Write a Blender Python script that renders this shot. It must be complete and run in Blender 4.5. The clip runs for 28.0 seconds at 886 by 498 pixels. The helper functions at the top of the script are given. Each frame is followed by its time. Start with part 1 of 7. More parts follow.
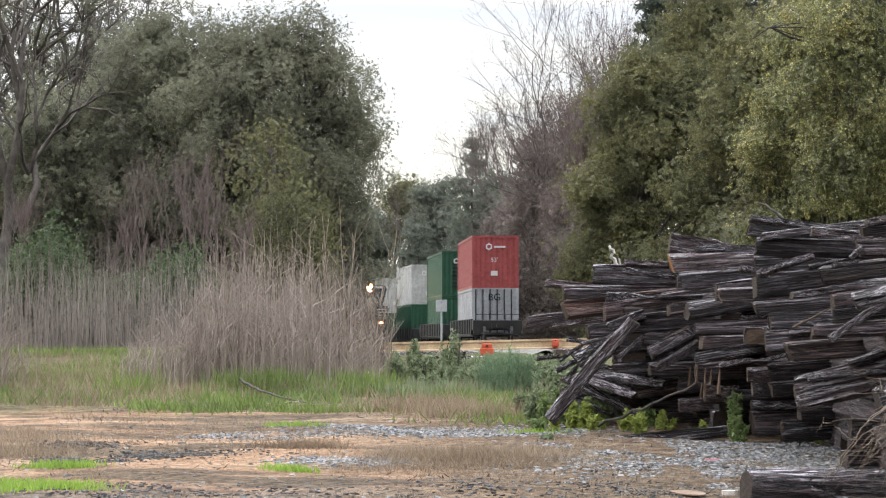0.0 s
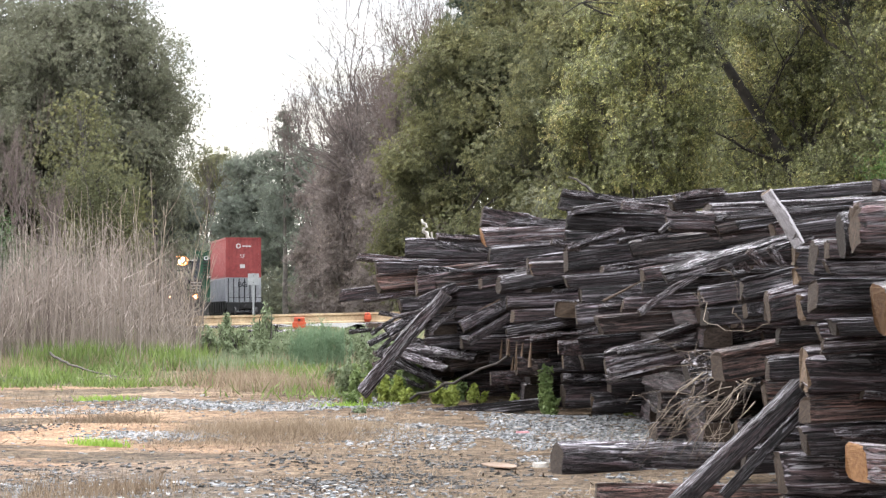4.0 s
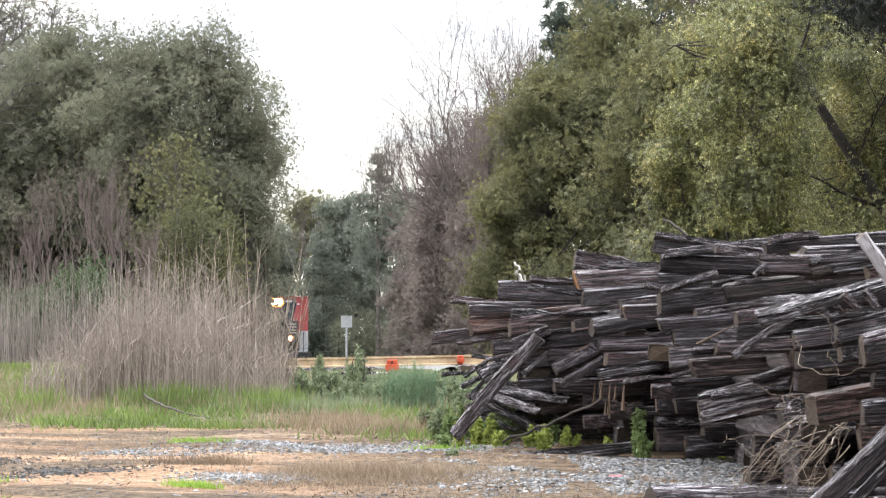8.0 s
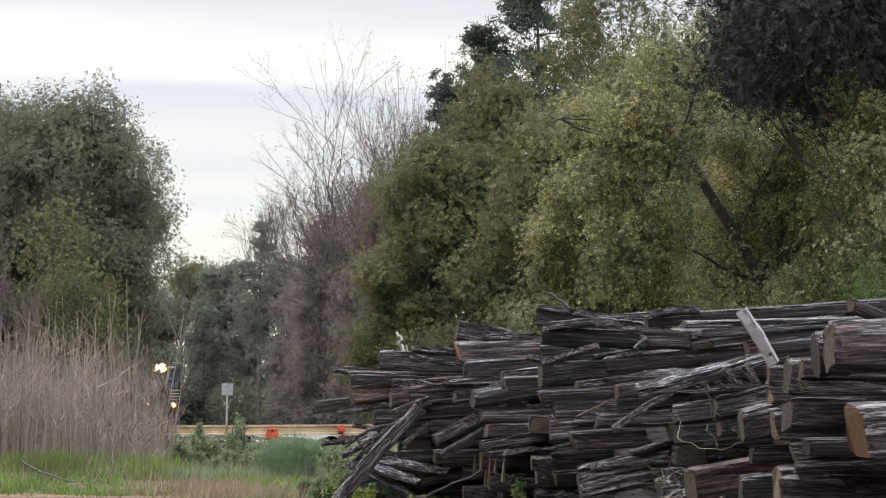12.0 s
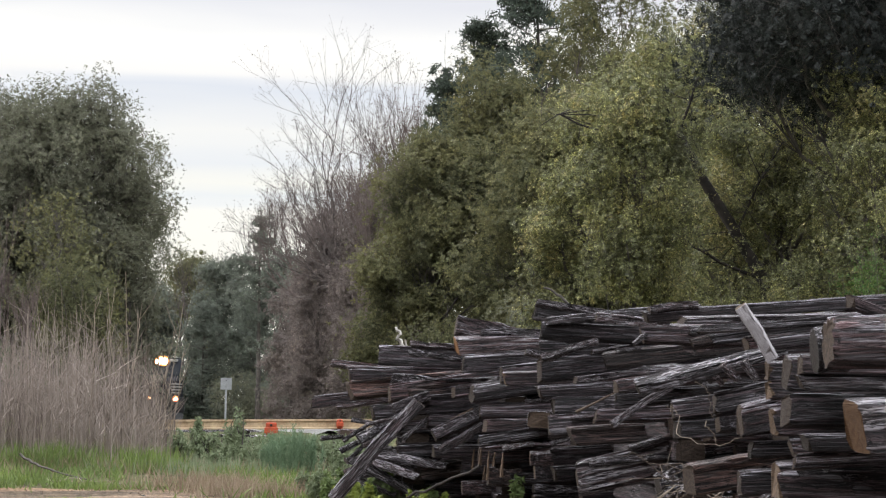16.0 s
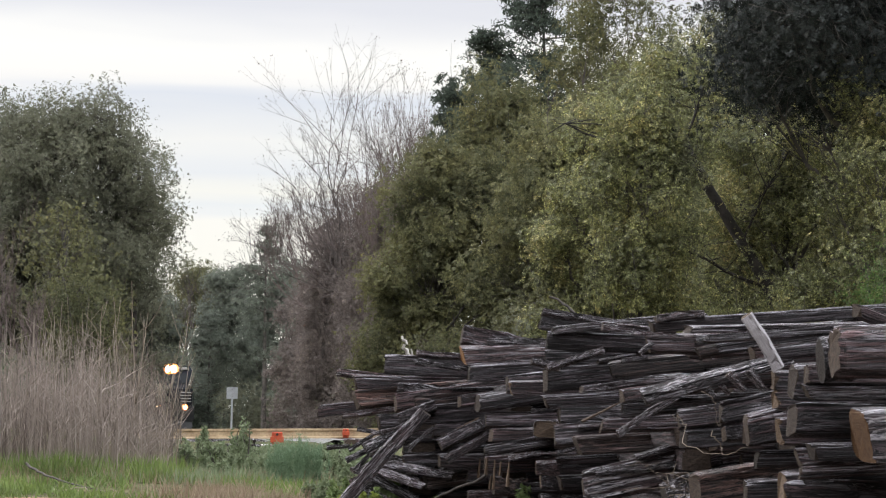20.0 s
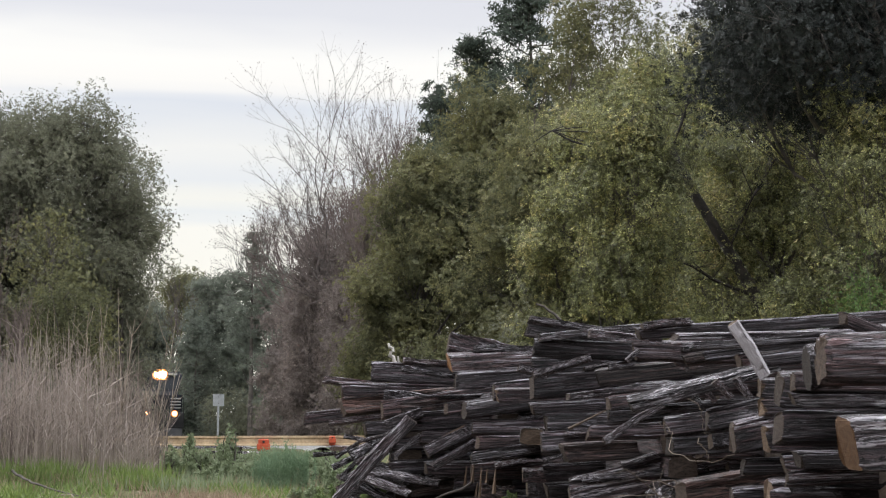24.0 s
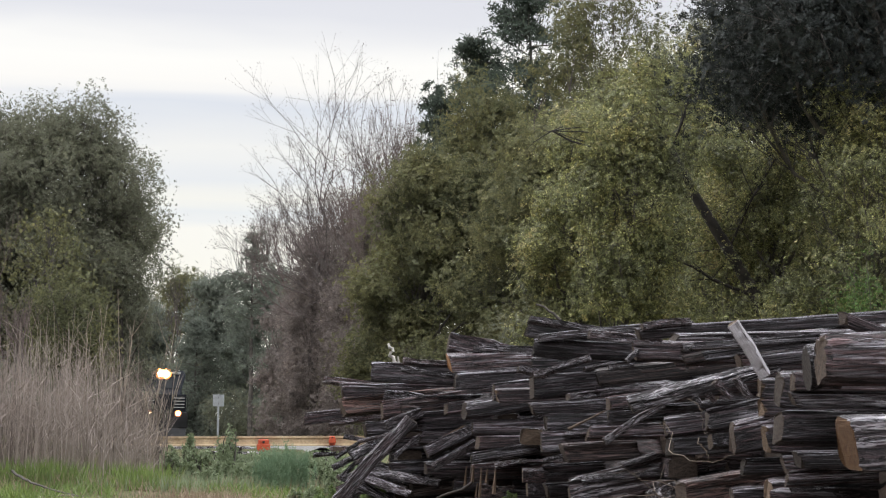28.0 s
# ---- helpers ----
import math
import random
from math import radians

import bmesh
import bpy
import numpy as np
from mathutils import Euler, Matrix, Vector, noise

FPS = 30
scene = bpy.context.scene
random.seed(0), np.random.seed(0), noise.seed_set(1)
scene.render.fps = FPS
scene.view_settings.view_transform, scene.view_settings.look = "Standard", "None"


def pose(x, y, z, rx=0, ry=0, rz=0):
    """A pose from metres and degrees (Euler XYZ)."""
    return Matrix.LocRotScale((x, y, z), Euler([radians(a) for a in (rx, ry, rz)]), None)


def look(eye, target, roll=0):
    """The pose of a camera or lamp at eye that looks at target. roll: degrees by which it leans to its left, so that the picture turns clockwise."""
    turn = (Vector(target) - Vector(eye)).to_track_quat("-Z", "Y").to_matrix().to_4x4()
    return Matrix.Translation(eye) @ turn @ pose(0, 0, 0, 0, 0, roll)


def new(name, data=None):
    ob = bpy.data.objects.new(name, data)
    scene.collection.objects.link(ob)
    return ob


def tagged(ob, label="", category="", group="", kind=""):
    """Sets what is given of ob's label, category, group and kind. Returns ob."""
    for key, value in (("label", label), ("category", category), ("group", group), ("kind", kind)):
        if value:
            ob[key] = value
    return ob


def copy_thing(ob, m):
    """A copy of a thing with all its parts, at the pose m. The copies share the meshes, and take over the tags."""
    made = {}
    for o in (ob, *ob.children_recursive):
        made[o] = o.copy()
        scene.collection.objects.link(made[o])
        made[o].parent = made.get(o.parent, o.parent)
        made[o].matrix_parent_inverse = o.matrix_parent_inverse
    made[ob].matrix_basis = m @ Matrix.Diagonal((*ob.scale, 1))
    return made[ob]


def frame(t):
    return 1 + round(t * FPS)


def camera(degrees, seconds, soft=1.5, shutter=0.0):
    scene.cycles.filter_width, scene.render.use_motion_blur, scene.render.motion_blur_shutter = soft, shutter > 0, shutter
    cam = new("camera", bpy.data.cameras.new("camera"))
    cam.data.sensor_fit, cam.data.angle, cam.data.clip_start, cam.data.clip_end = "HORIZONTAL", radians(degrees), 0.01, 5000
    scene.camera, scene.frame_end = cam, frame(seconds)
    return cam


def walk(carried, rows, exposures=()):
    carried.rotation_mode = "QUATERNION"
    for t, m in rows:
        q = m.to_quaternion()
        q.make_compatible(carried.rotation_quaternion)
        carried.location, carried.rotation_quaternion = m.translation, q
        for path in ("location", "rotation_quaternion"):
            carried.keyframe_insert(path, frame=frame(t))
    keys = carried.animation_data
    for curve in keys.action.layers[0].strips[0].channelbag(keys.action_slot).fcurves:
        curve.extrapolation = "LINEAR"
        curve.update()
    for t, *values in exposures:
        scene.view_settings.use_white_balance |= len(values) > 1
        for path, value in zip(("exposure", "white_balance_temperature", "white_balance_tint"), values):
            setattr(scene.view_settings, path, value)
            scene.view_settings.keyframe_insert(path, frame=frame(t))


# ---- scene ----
# ---- camera: it stands in the yard and turns by hand ----
EXPOSURES = [(0, 0.33), (2.2, 0.38), (3.1, 0.46), (3.9, 0.83), (7, 0.83), (8.2, 0.75), (9.2, 0.26), (10, 0.09), (16, 0.07), (22, 0.02), (28, 0.0)]
cam = camera(19.76, 28.0, soft=1.15, shutter=0.5)
EYE = 1.15
walk(cam, [
    (0, pose(0, 0, 1.15, 92.024, -0.000, -0.000)),
    (0.5, pose(0, 0, 1.15, 92.076, 0.049, 0.030)),
    (1, pose(0, 0, 1.15, 92.055, 0.005, 0.054)),
    (1.5, pose(0, 0, 1.15, 92.043, -0.027, 0.051)),
    (2, pose(0, 0, 1.15, 92.039, -0.079, 0.004)),
    (2.5, pose(0, 0, 1.15, 90.633, 0.197, -0.564)),
    (3, pose(0, 0, 1.15, 90.179, 0.288, -1.097)),
    (3.5, pose(0, 0, 1.15, 90.041, 0.271, -1.307)),
    (3.6, pose(0, 0, 1.15, 90.022, 0.106, -1.339)),
    (3.8, pose(0, 0, 1.15, 90.894, 0.135, -3.566)),
    (4, pose(0, 0, 1.15, 91.428, 0.054, -4.225)),
    (4.5, pose(0, 0, 1.15, 91.586, 0.068, -4.450)),
    (6.5, pose(0, 0, 1.15, 91.806, -0.184, -2.857)),
    (7, pose(0, 0, 1.15, 91.868, -0.169, -2.473)),
    (7.5, pose(0, 0, 1.15, 92.043, -0.196, -2.251)),
    (8, pose(0, 0, 1.15, 92.387, -0.105, -2.136)),
    (8.5, pose(0, 0, 1.15, 92.847, -0.185, -2.043)),
    (9, pose(0, 0, 1.15, 93.190, -0.643, -2.693)),
    (9.5, pose(0, 0, 1.15, 93.795, -1.070, -4.561)),
    (10, pose(0, 0, 1.15, 93.851, -1.186, -4.660)),
    (10.5, pose(0, 0, 1.15, 93.879, -1.097, -4.645)),
    (11, pose(0, 0, 1.15, 93.911, -0.929, -4.718)),
    (11.5, pose(0, 0, 1.15, 93.945, -0.903, -4.782)),
    (12, pose(0, 0, 1.15, 93.982, -0.860, -4.817)),
    (12.5, pose(0, 0, 1.15, 93.998, -0.877, -4.852)),
    (14.5, pose(0, 0, 1.15, 94.005, -0.614, -4.992)),
    (15, pose(0, 0, 1.15, 93.942, -0.679, -4.997)),
    (15.5, pose(0, 0, 1.15, 93.888, -0.704, -4.940)),
    (16, pose(0, 0, 1.15, 93.868, -1.003, -4.844)),
    (16.5, pose(0, 0, 1.15, 93.889, -0.926, -4.746)),
    (17, pose(0, 0, 1.15, 93.939, -0.993, -4.778)),
    (17.5, pose(0, 0, 1.15, 93.960, -1.032, -4.767)),
    (18, pose(0, 0, 1.15, 93.981, -1.023, -4.741)),
    (18.5, pose(0, 0, 1.15, 94.015, -1.028, -4.739)),
    (19, pose(0, 0, 1.15, 94.037, -1.017, -4.752)),
    (19.5, pose(0, 0, 1.15, 94.053, -1.023, -4.752)),
    (20, pose(0, 0, 1.15, 94.075, -1.009, -4.709)),
    (20.5, pose(0, 0, 1.15, 94.232, -1.024, -4.840)),
    (21, pose(0, 0, 1.15, 94.241, -1.051, -4.984)),
    (21.5, pose(0, 0, 1.15, 94.242, -1.062, -5.013)),
    (23.5, pose(0, 0, 1.15, 94.242, -1.060, -5.011)),
    (24, pose(0, 0, 1.15, 94.244, -1.043, -5.012)),
    (24.5, pose(0, 0, 1.15, 94.246, -1.028, -5.012)),
    (25, pose(0, 0, 1.15, 94.246, -1.031, -5.014)),
    (25.5, pose(0, 0, 1.15, 94.249, -1.004, -5.013)),
    (26, pose(0, 0, 1.15, 94.249, -1.013, -5.014)),
    (26.5, pose(0, 0, 1.15, 94.249, -1.024, -5.013)),
    (27, pose(0, 0, 1.15, 94.250, -1.031, -5.013)),
    (27.5, pose(0, 0, 1.15, 94.250, -1.031, -5.013)),
    (28, pose(0, 0, 1.15, 94.249, -1.027, -5.013)),
], exposures=EXPOSURES)

# ---- light: a bright overcast afternoon sky with long cloud bands, the sun veiled ----
SUN_ELEVATION, SUN_AZIMUTH = radians(24), radians(-62)   # azimuth from +y towards +x
world = bpy.data.worlds.new("overcast_sky")
scene.world = world
world.use_nodes = True
wn, wl = world.node_tree.nodes, world.node_tree.links
wn.clear()


def wnode(kind, **settings):
    n = wn.new(kind)
    for key, value in settings.items():
        n.inputs[key].default_value = value
    return n


sky = wn.new("ShaderNodeTexSky")
sky.sky_type, sky.sun_disc = "NISHITA", False
sky.sun_elevation, sky.sun_rotation = SUN_ELEVATION, SUN_AZIMUTH
sky.dust_density = 3.0
clear = wnode("ShaderNodeBackground", Strength=0.1)
wl.new(sky.outputs[0], clear.inputs["Color"])
coords = wn.new("ShaderNodeTexCoord")
stretch = wn.new("ShaderNodeMapping")
stretch.inputs["Scale"].default_value = (2.2, 2.2, 16.0)
wl.new(coords.outputs["Generated"], stretch.inputs["Vector"])
ragged = wnode("ShaderNodeTexNoise", Scale=1.6, Detail=4.0, Roughness=0.5, Distortion=0.3)
wl.new(stretch.outputs[0], ragged.inputs["Vector"])
sky_z = wn.new("ShaderNodeSeparateXYZ")
wl.new(coords.outputs["Generated"], sky_z.inputs[0])
layer = wn.new("ShaderNodeMath")                       # long flat cloud layers, their edges wavy
layer.operation = "MULTIPLY_ADD"
wl.new(ragged.outputs["Fac"], layer.inputs[0])
layer.inputs[1].default_value = 0.035
wl.new(sky_z.outputs["Z"], layer.inputs[2])
ramp = wn.new("ShaderNodeValToRGB")
LAYERS = ((0.0, (0.95, 0.93, 0.86)), (0.075, (1.0, 0.98, 0.90)), (0.098, (1.0, 0.985, 0.93)), (0.104, (0.84, 0.88, 0.92)), (0.110, (0.97, 0.96, 0.90)), (0.118, (0.84, 0.87, 0.91)),
          (0.128, (0.94, 0.94, 0.92)), (0.142, (0.76, 0.80, 0.88)), (0.150, (1.02, 1.0, 0.97)), (0.166, (1.04, 1.03, 1.0)), (0.178, (0.82, 0.83, 0.88)), (0.20, (0.76, 0.77, 0.84)), (0.26, (0.90, 0.925, 0.96)), (0.5, (0.85, 0.875, 0.925)))
while len(ramp.color_ramp.elements) < len(LAYERS):
    ramp.color_ramp.elements.new(0.5)
for el, (pos, col) in zip(ramp.color_ramp.elements, LAYERS):
    el.position, el.color = pos, (*col, 1)
wl.new(layer.outputs[0], ramp.inputs["Fac"])
cloud = wnode("ShaderNodeBackground", Strength=1.0)
wl.new(ramp.outputs[0], cloud.inputs["Color"])
rise = wn.new("ShaderNodeMapRange")               # an overcast sky is brightest overhead
rise.inputs["From Min"].default_value, rise.inputs["From Max"].default_value = 0.18, 0.9
rise.inputs["To Min"].default_value, rise.inputs["To Max"].default_value = 1.0, 5.0
wl.new(sky_z.outputs["Z"], rise.inputs["Value"])
wl.new(rise.outputs[0], cloud.inputs["Strength"])
cover = wnode("ShaderNodeMixShader", Fac=0.95)
wl.new(clear.outputs[0], cover.inputs[1])
wl.new(cloud.outputs[0], cover.inputs[2])
world_out = wn.new("ShaderNodeOutputWorld")
wl.new(cover.outputs[0], world_out.inputs["Surface"])

sun = new("sun", bpy.data.lights.new("sun", "SUN"))
sun.data.energy, sun.data.angle, sun.data.color = 1.5, radians(14), (1.0, 0.95, 0.91)
sun.matrix_world = look((0, 0, 0), (-math.sin(SUN_AZIMUTH) * math.cos(SUN_ELEVATION),
                                    -math.cos(SUN_AZIMUTH) * math.cos(SUN_ELEVATION), -math.sin(SUN_ELEVATION)))

# ---- materials ----
def material(name, rough=0.8, metal=0.0, spec=0.3):
    m = bpy.data.materials.new(name)
    m.use_nodes = True
    b = m.node_tree.nodes["Principled BSDF"]
    b.inputs["Roughness"].default_value = rough
    b.inputs["Metallic"].default_value = metal
    b.inputs["Specular IOR Level"].default_value = spec
    return m, m.node_tree.nodes, m.node_tree.links, b


def ramp_of(nodes, stops):
    r = nodes.new("ShaderNodeValToRGB")
    e = r.color_ramp.elements
    while len(e) < len(stops):
        e.new(0.5)
    for el, (pos, col) in zip(e, stops):
        el.position, el.color = pos, (*col, 1)
    return r


def noise_of(nodes, links, scale, detail=4.0, rough=0.55, space="Object", stretch=(1, 1, 1), distort=0.0):
    c = nodes.new("ShaderNodeTexCoord")
    mp = nodes.new("ShaderNodeMapping")
    mp.inputs["Scale"].default_value = stretch
    links.new(c.outputs[space], mp.inputs["Vector"])
    n = nodes.new("ShaderNodeTexNoise")
    n.inputs["Scale"].default_value, n.inputs["Detail"].default_value = scale, detail
    n.inputs["Roughness"].default_value, n.inputs["Distortion"].default_value = rough, distort
    links.new(mp.outputs[0], n.inputs["Vector"])
    return n


def mixed(nodes, links, fac, a, b, mode="MIX"):
    mx = nodes.new("ShaderNodeMix")
    mx.data_type, mx.blend_type = "RGBA", mode
    for sock, value in ((mx.inputs[0], fac), (mx.inputs[6], a), (mx.inputs[7], b)):
        if hasattr(value, "is_output"):
            links.new(value, sock)
        elif isinstance(value, tuple):
            sock.default_value = (*value, 1)
        else:
            sock.default_value = value
    return mx.outputs[2]


def bump(nodes, links, bsdf, height, strength=0.4, distance=0.02):
    b = nodes.new("ShaderNodeBump")
    b.inputs["Strength"].default_value, b.inputs["Distance"].default_value = strength, distance
    links.new(height, b.inputs["Height"])
    links.new(b.outputs[0], bsdf.inputs["Normal"])


def surface(name, dark, light, scale=6.0, rough=0.8, metal=0.0, spec=0.3, bumpy=0.3, distance=0.01, stretch=(1, 1, 1), fine=None):
    """A plain surface with large stains and fine grain."""
    m, n, l, b = material(name, rough, metal, spec)
    big = noise_of(n, l, scale, 5.0, 0.6, stretch=stretch)
    small = noise_of(n, l, fine or scale * 9, 3.0, 0.6, stretch=stretch)
    r = ramp_of(n, [(0.3, dark), (0.7, light)])
    l.new(big.outputs["Fac"], r.inputs["Fac"])
    grain = ramp_of(n, [(0.25, (0.7, 0.7, 0.7)), (0.75, (1.15, 1.15, 1.15))])
    l.new(small.outputs["Fac"], grain.inputs["Fac"])
    l.new(mixed(n, l, 1.0, r.outputs[0], grain.outputs[0], "MULTIPLY"), b.inputs["Base Color"])
    bump(n, l, b, small.outputs["Fac"], bumpy, distance)
    return m


def foliage(name, stops, rough=0.55, spec=0.35, through_light=0.25, patch=0.35, leaf=0.0, keep=0.5, glint=1.7, vary=1.0):
    """Leaves: colour varies leaf by leaf and in patches through the crown; some light comes through. With leaf (leaves to the metre) each blade is a spray of small leaves with gaps between them."""
    m, n, l, b = material(name, rough, 0.0, spec)
    geo = n.new("ShaderNodeNewGeometry")
    patches = noise_of(n, l, patch, 3.0, 0.55)
    add = n.new("ShaderNodeMath")
    add.operation = "MULTIPLY_ADD"
    l.new(geo.outputs["Random Per Island"], add.inputs[0])
    add.inputs[1].default_value = 0.26 if leaf else 0.42
    shift = n.new("ShaderNodeMath")
    shift.operation = "MULTIPLY_ADD"
    l.new(patches.outputs["Fac"], shift.inputs[0])
    shift.inputs[1].default_value, shift.inputs[2].default_value = 1.4, -0.34 if leaf else -0.40
    l.new(shift.outputs[0], add.inputs[2])
    r = ramp_of(n, stops)
    l.new(add.outputs[0], r.inputs["Fac"])
    colour = r.outputs[0]
    tr = n.new("ShaderNodeBsdfTranslucent")
    mx = n.new("ShaderNodeMixShader")
    mx.inputs[0].default_value = through_light
    shaded = mx.outputs[0]
    if leaf:                                                # single small leaves on the sprays, a few painted pale as glints of light, with gaps between
        c = n.new("ShaderNodeTexCoord")
        cells = n.new("ShaderNodeTexVoronoi")
        cells.inputs["Scale"].default_value = leaf
        l.new(c.outputs["Object"], cells.inputs["Vector"])
        one = n.new("ShaderNodeSeparateColor")
        l.new(cells.outputs["Color"], one.inputs[0])
        k = ramp_of(n, [(at, (1 + (f - 1) * vary,) * 3) for at, f in ((0.0, 0.50), (0.5, 0.92), (0.82, 1.2), (1.0, glint))])
        l.new(one.outputs[0], k.inputs["Fac"])
        colour = mixed(n, l, 1.0, colour, k.outputs[0], "MULTIPLY")
        gap = n.new("ShaderNodeMath")
        gap.operation = "GREATER_THAN"
        l.new(cells.outputs["Distance"], gap.inputs[0])
        gap.inputs[1].default_value = keep
        clear_air = n.new("ShaderNodeBsdfTransparent")
        holes = n.new("ShaderNodeMixShader")
        l.new(gap.outputs[0], holes.inputs[0])
        l.new(mx.outputs[0], holes.inputs[1])
        l.new(clear_air.outputs[0], holes.inputs[2])
        shaded = holes.outputs[0]
    l.new(colour, b.inputs["Base Color"])
    l.new(colour, tr.inputs["Color"])
    l.new(b.outputs[0], mx.inputs[1])
    l.new(tr.outputs[0], mx.inputs[2])
    l.new(shaded, n["Material Output"].inputs["Surface"])
    return m


def tie_wood(name, base, weathered, amount, side=0.19):
    """Creosoted timber: dark brown, cracked along the grain; upward faces painted grey for weathering and sky sheen
    together.
    """
    m, n, l, b = material(name, 0.6, 0.0, 0.3)
    info = n.new("ShaderNodeObjectInfo")

    def along(scale, stretch, detail, rough, distort=0.0):
        """Noise drawn out along the timber, shifted from piece to piece."""
        c = n.new("ShaderNodeTexCoord")
        off = n.new("ShaderNodeVectorMath")
        off.operation = "MULTIPLY_ADD"
        l.new(info.outputs["Random"], off.inputs[0])
        off.inputs[1].default_value = (31.0, 17.0, 23.0)
        mp = n.new("ShaderNodeMapping")
        mp.inputs["Scale"].default_value = stretch
        l.new(c.outputs["Object"], off.inputs[2])
        l.new(off.outputs[0], mp.inputs["Vector"])
        t = n.new("ShaderNodeTexNoise")
        for key, value in (("Scale", scale), ("Detail", detail), ("Roughness", rough), ("Distortion", distort)):
            t.inputs[key].default_value = value
        l.new(mp.outputs[0], t.inputs["Vector"])
        return t.outputs["Fac"]

    grain = along(1.0, (5.0, 8.0, 8.0), 9.0, 0.66, 0.8)
    crack = along(1.0, (5.0, 9.0, 9.0), 5.0, 0.6, 0.8)
    streak = along(1.0, (4.5, 9.0, 9.0), 9.0, 0.66, 0.9)
    blot = along(1.0, (5.0, 1.6, 1.6), 5.0, 0.65)
    r = ramp_of(n, [(0.40, tuple(c * 0.2 for c in base)), (0.48, tuple(c * 0.75 for c in base)), (0.56, tuple(min(1, c * 1.7) for c in base)), (0.66, tuple(min(1, c * 3.4) for c in base))])
    l.new(grain, r.inputs["Fac"])
    tone = ramp_of(n, [(0.0, (0.38, 0.36, 0.37)), (0.5, (0.85, 0.82, 0.84)), (0.8, (1.3, 1.14, 1.08)), (1.0, (2.0, 1.65, 1.5))])
    l.new(info.outputs["Random"], tone.inputs["Fac"])
    wood = mixed(n, l, 1.0, r.outputs[0], tone.outputs[0], "MULTIPLY")
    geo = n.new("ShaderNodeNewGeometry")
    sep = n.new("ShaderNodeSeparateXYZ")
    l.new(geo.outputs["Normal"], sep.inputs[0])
    # pale colour by facing: weathering plus the sky's sheen painted on upward faces
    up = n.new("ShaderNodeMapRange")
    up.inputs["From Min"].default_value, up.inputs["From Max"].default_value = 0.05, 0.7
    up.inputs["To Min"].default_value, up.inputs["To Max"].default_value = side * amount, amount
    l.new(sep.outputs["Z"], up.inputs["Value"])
    spots = ramp_of(n, [(0.50, (0, 0, 0)), (0.565, (1, 1, 1))])
    l.new(streak, spots.inputs["Fac"])
    wet = ramp_of(n, [(0.40, (0.25, 0.25, 0.25)), (0.55, (1, 1, 1))])
    l.new(blot, wet.inputs["Fac"])
    w = mixed(n, l, 1.0, spots.outputs[0], wet.outputs[0], "MULTIPLY")
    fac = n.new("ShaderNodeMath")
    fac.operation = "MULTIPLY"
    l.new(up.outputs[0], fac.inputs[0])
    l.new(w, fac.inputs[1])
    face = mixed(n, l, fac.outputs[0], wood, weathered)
    split = ramp_of(n, [(0.465, (1, 1, 1)), (0.49, (0.08, 0.08, 0.08)), (0.505, (0.08, 0.08, 0.08)), (0.53, (1, 1, 1))])
    l.new(crack, split.inputs["Fac"])
    l.new(mixed(n, l, 1.0, face, split.outputs[0], "MULTIPLY"), b.inputs["Base Color"])
    both = n.new("ShaderNodeMath")
    both.operation = "MULTIPLY_ADD"
    l.new(split.outputs[0], both.inputs[0])
    both.inputs[1].default_value = 0.6
    l.new(grain, both.inputs[2])
    bump(n, l, b, both.outputs[0], 1.0, 0.09)
    return m


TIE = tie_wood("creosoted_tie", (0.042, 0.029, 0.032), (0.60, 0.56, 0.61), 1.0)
TIE_GREY = tie_wood("weathered_sheen_tie", (0.056, 0.041, 0.044), (0.78, 0.73, 0.78), 1.0, 0.55)
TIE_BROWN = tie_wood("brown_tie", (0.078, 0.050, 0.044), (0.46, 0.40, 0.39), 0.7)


def end_grain(name, dark, light):
    m, n, l, b = material(name, 0.8, 0.0, 0.2)
    g = noise_of(n, l, 7.0, 6.0, 0.7, stretch=(1, 1, 1.6))
    info = n.new("ShaderNodeObjectInfo")
    r = ramp_of(n, [(0.3, dark), (0.72, light)])
    l.new(g.outputs["Fac"], r.inputs["Fac"])
    tone = ramp_of(n, [(0.0, (0.3, 0.28, 0.27)), (0.55, (0.75, 0.7, 0.66)), (1.0, (1.1, 1.0, 0.9))])
    l.new(info.outputs["Random"], tone.inputs["Fac"])
    l.new(mixed(n, l, 1.0, r.outputs[0], tone.outputs[0], "MULTIPLY"), b.inputs["Base Color"])
    bump(n, l, b, g.outputs["Fac"], 0.8, 0.02)
    return m


END = end_grain("tie_end_grain", (0.018, 0.014, 0.013), (0.085, 0.066, 0.054))
END_PALE = end_grain("fresh_end_grain", (0.05, 0.037, 0.029), (0.19, 0.14, 0.10))
END_SPLIT = end_grain("split_heartwood", (0.05, 0.035, 0.027), (0.19, 0.135, 0.095))
BLEACHED = surface("bleached_plank", (0.16, 0.145, 0.15), (0.40, 0.37, 0.38), 3.0, 0.8, bumpy=0.5, stretch=(0.4, 9, 9))
END_ORANGE = end_grain("orange_end_grain", (0.115, 0.060, 0.031), (0.277, 0.168, 0.088))
STICK = surface("bare_branch_bark", (0.13, 0.10, 0.08), (0.34, 0.28, 0.22), 5, 0.85, stretch=(1, 1, 1))
BARK = surface("dark_bark", (0.035, 0.030, 0.027), (0.11, 0.096, 0.085), 3, 0.9, bumpy=0.6, distance=0.03)
BARK_PALE = surface("pale_bark", (0.050, 0.040, 0.037), (0.126, 0.105, 0.099), 3, 0.9, bumpy=0.4)
BARK_DEEP = surface("wet_dark_bark", (0.014, 0.012, 0.011), (0.045, 0.037, 0.032), 4, 0.9, bumpy=0.6, distance=0.03)
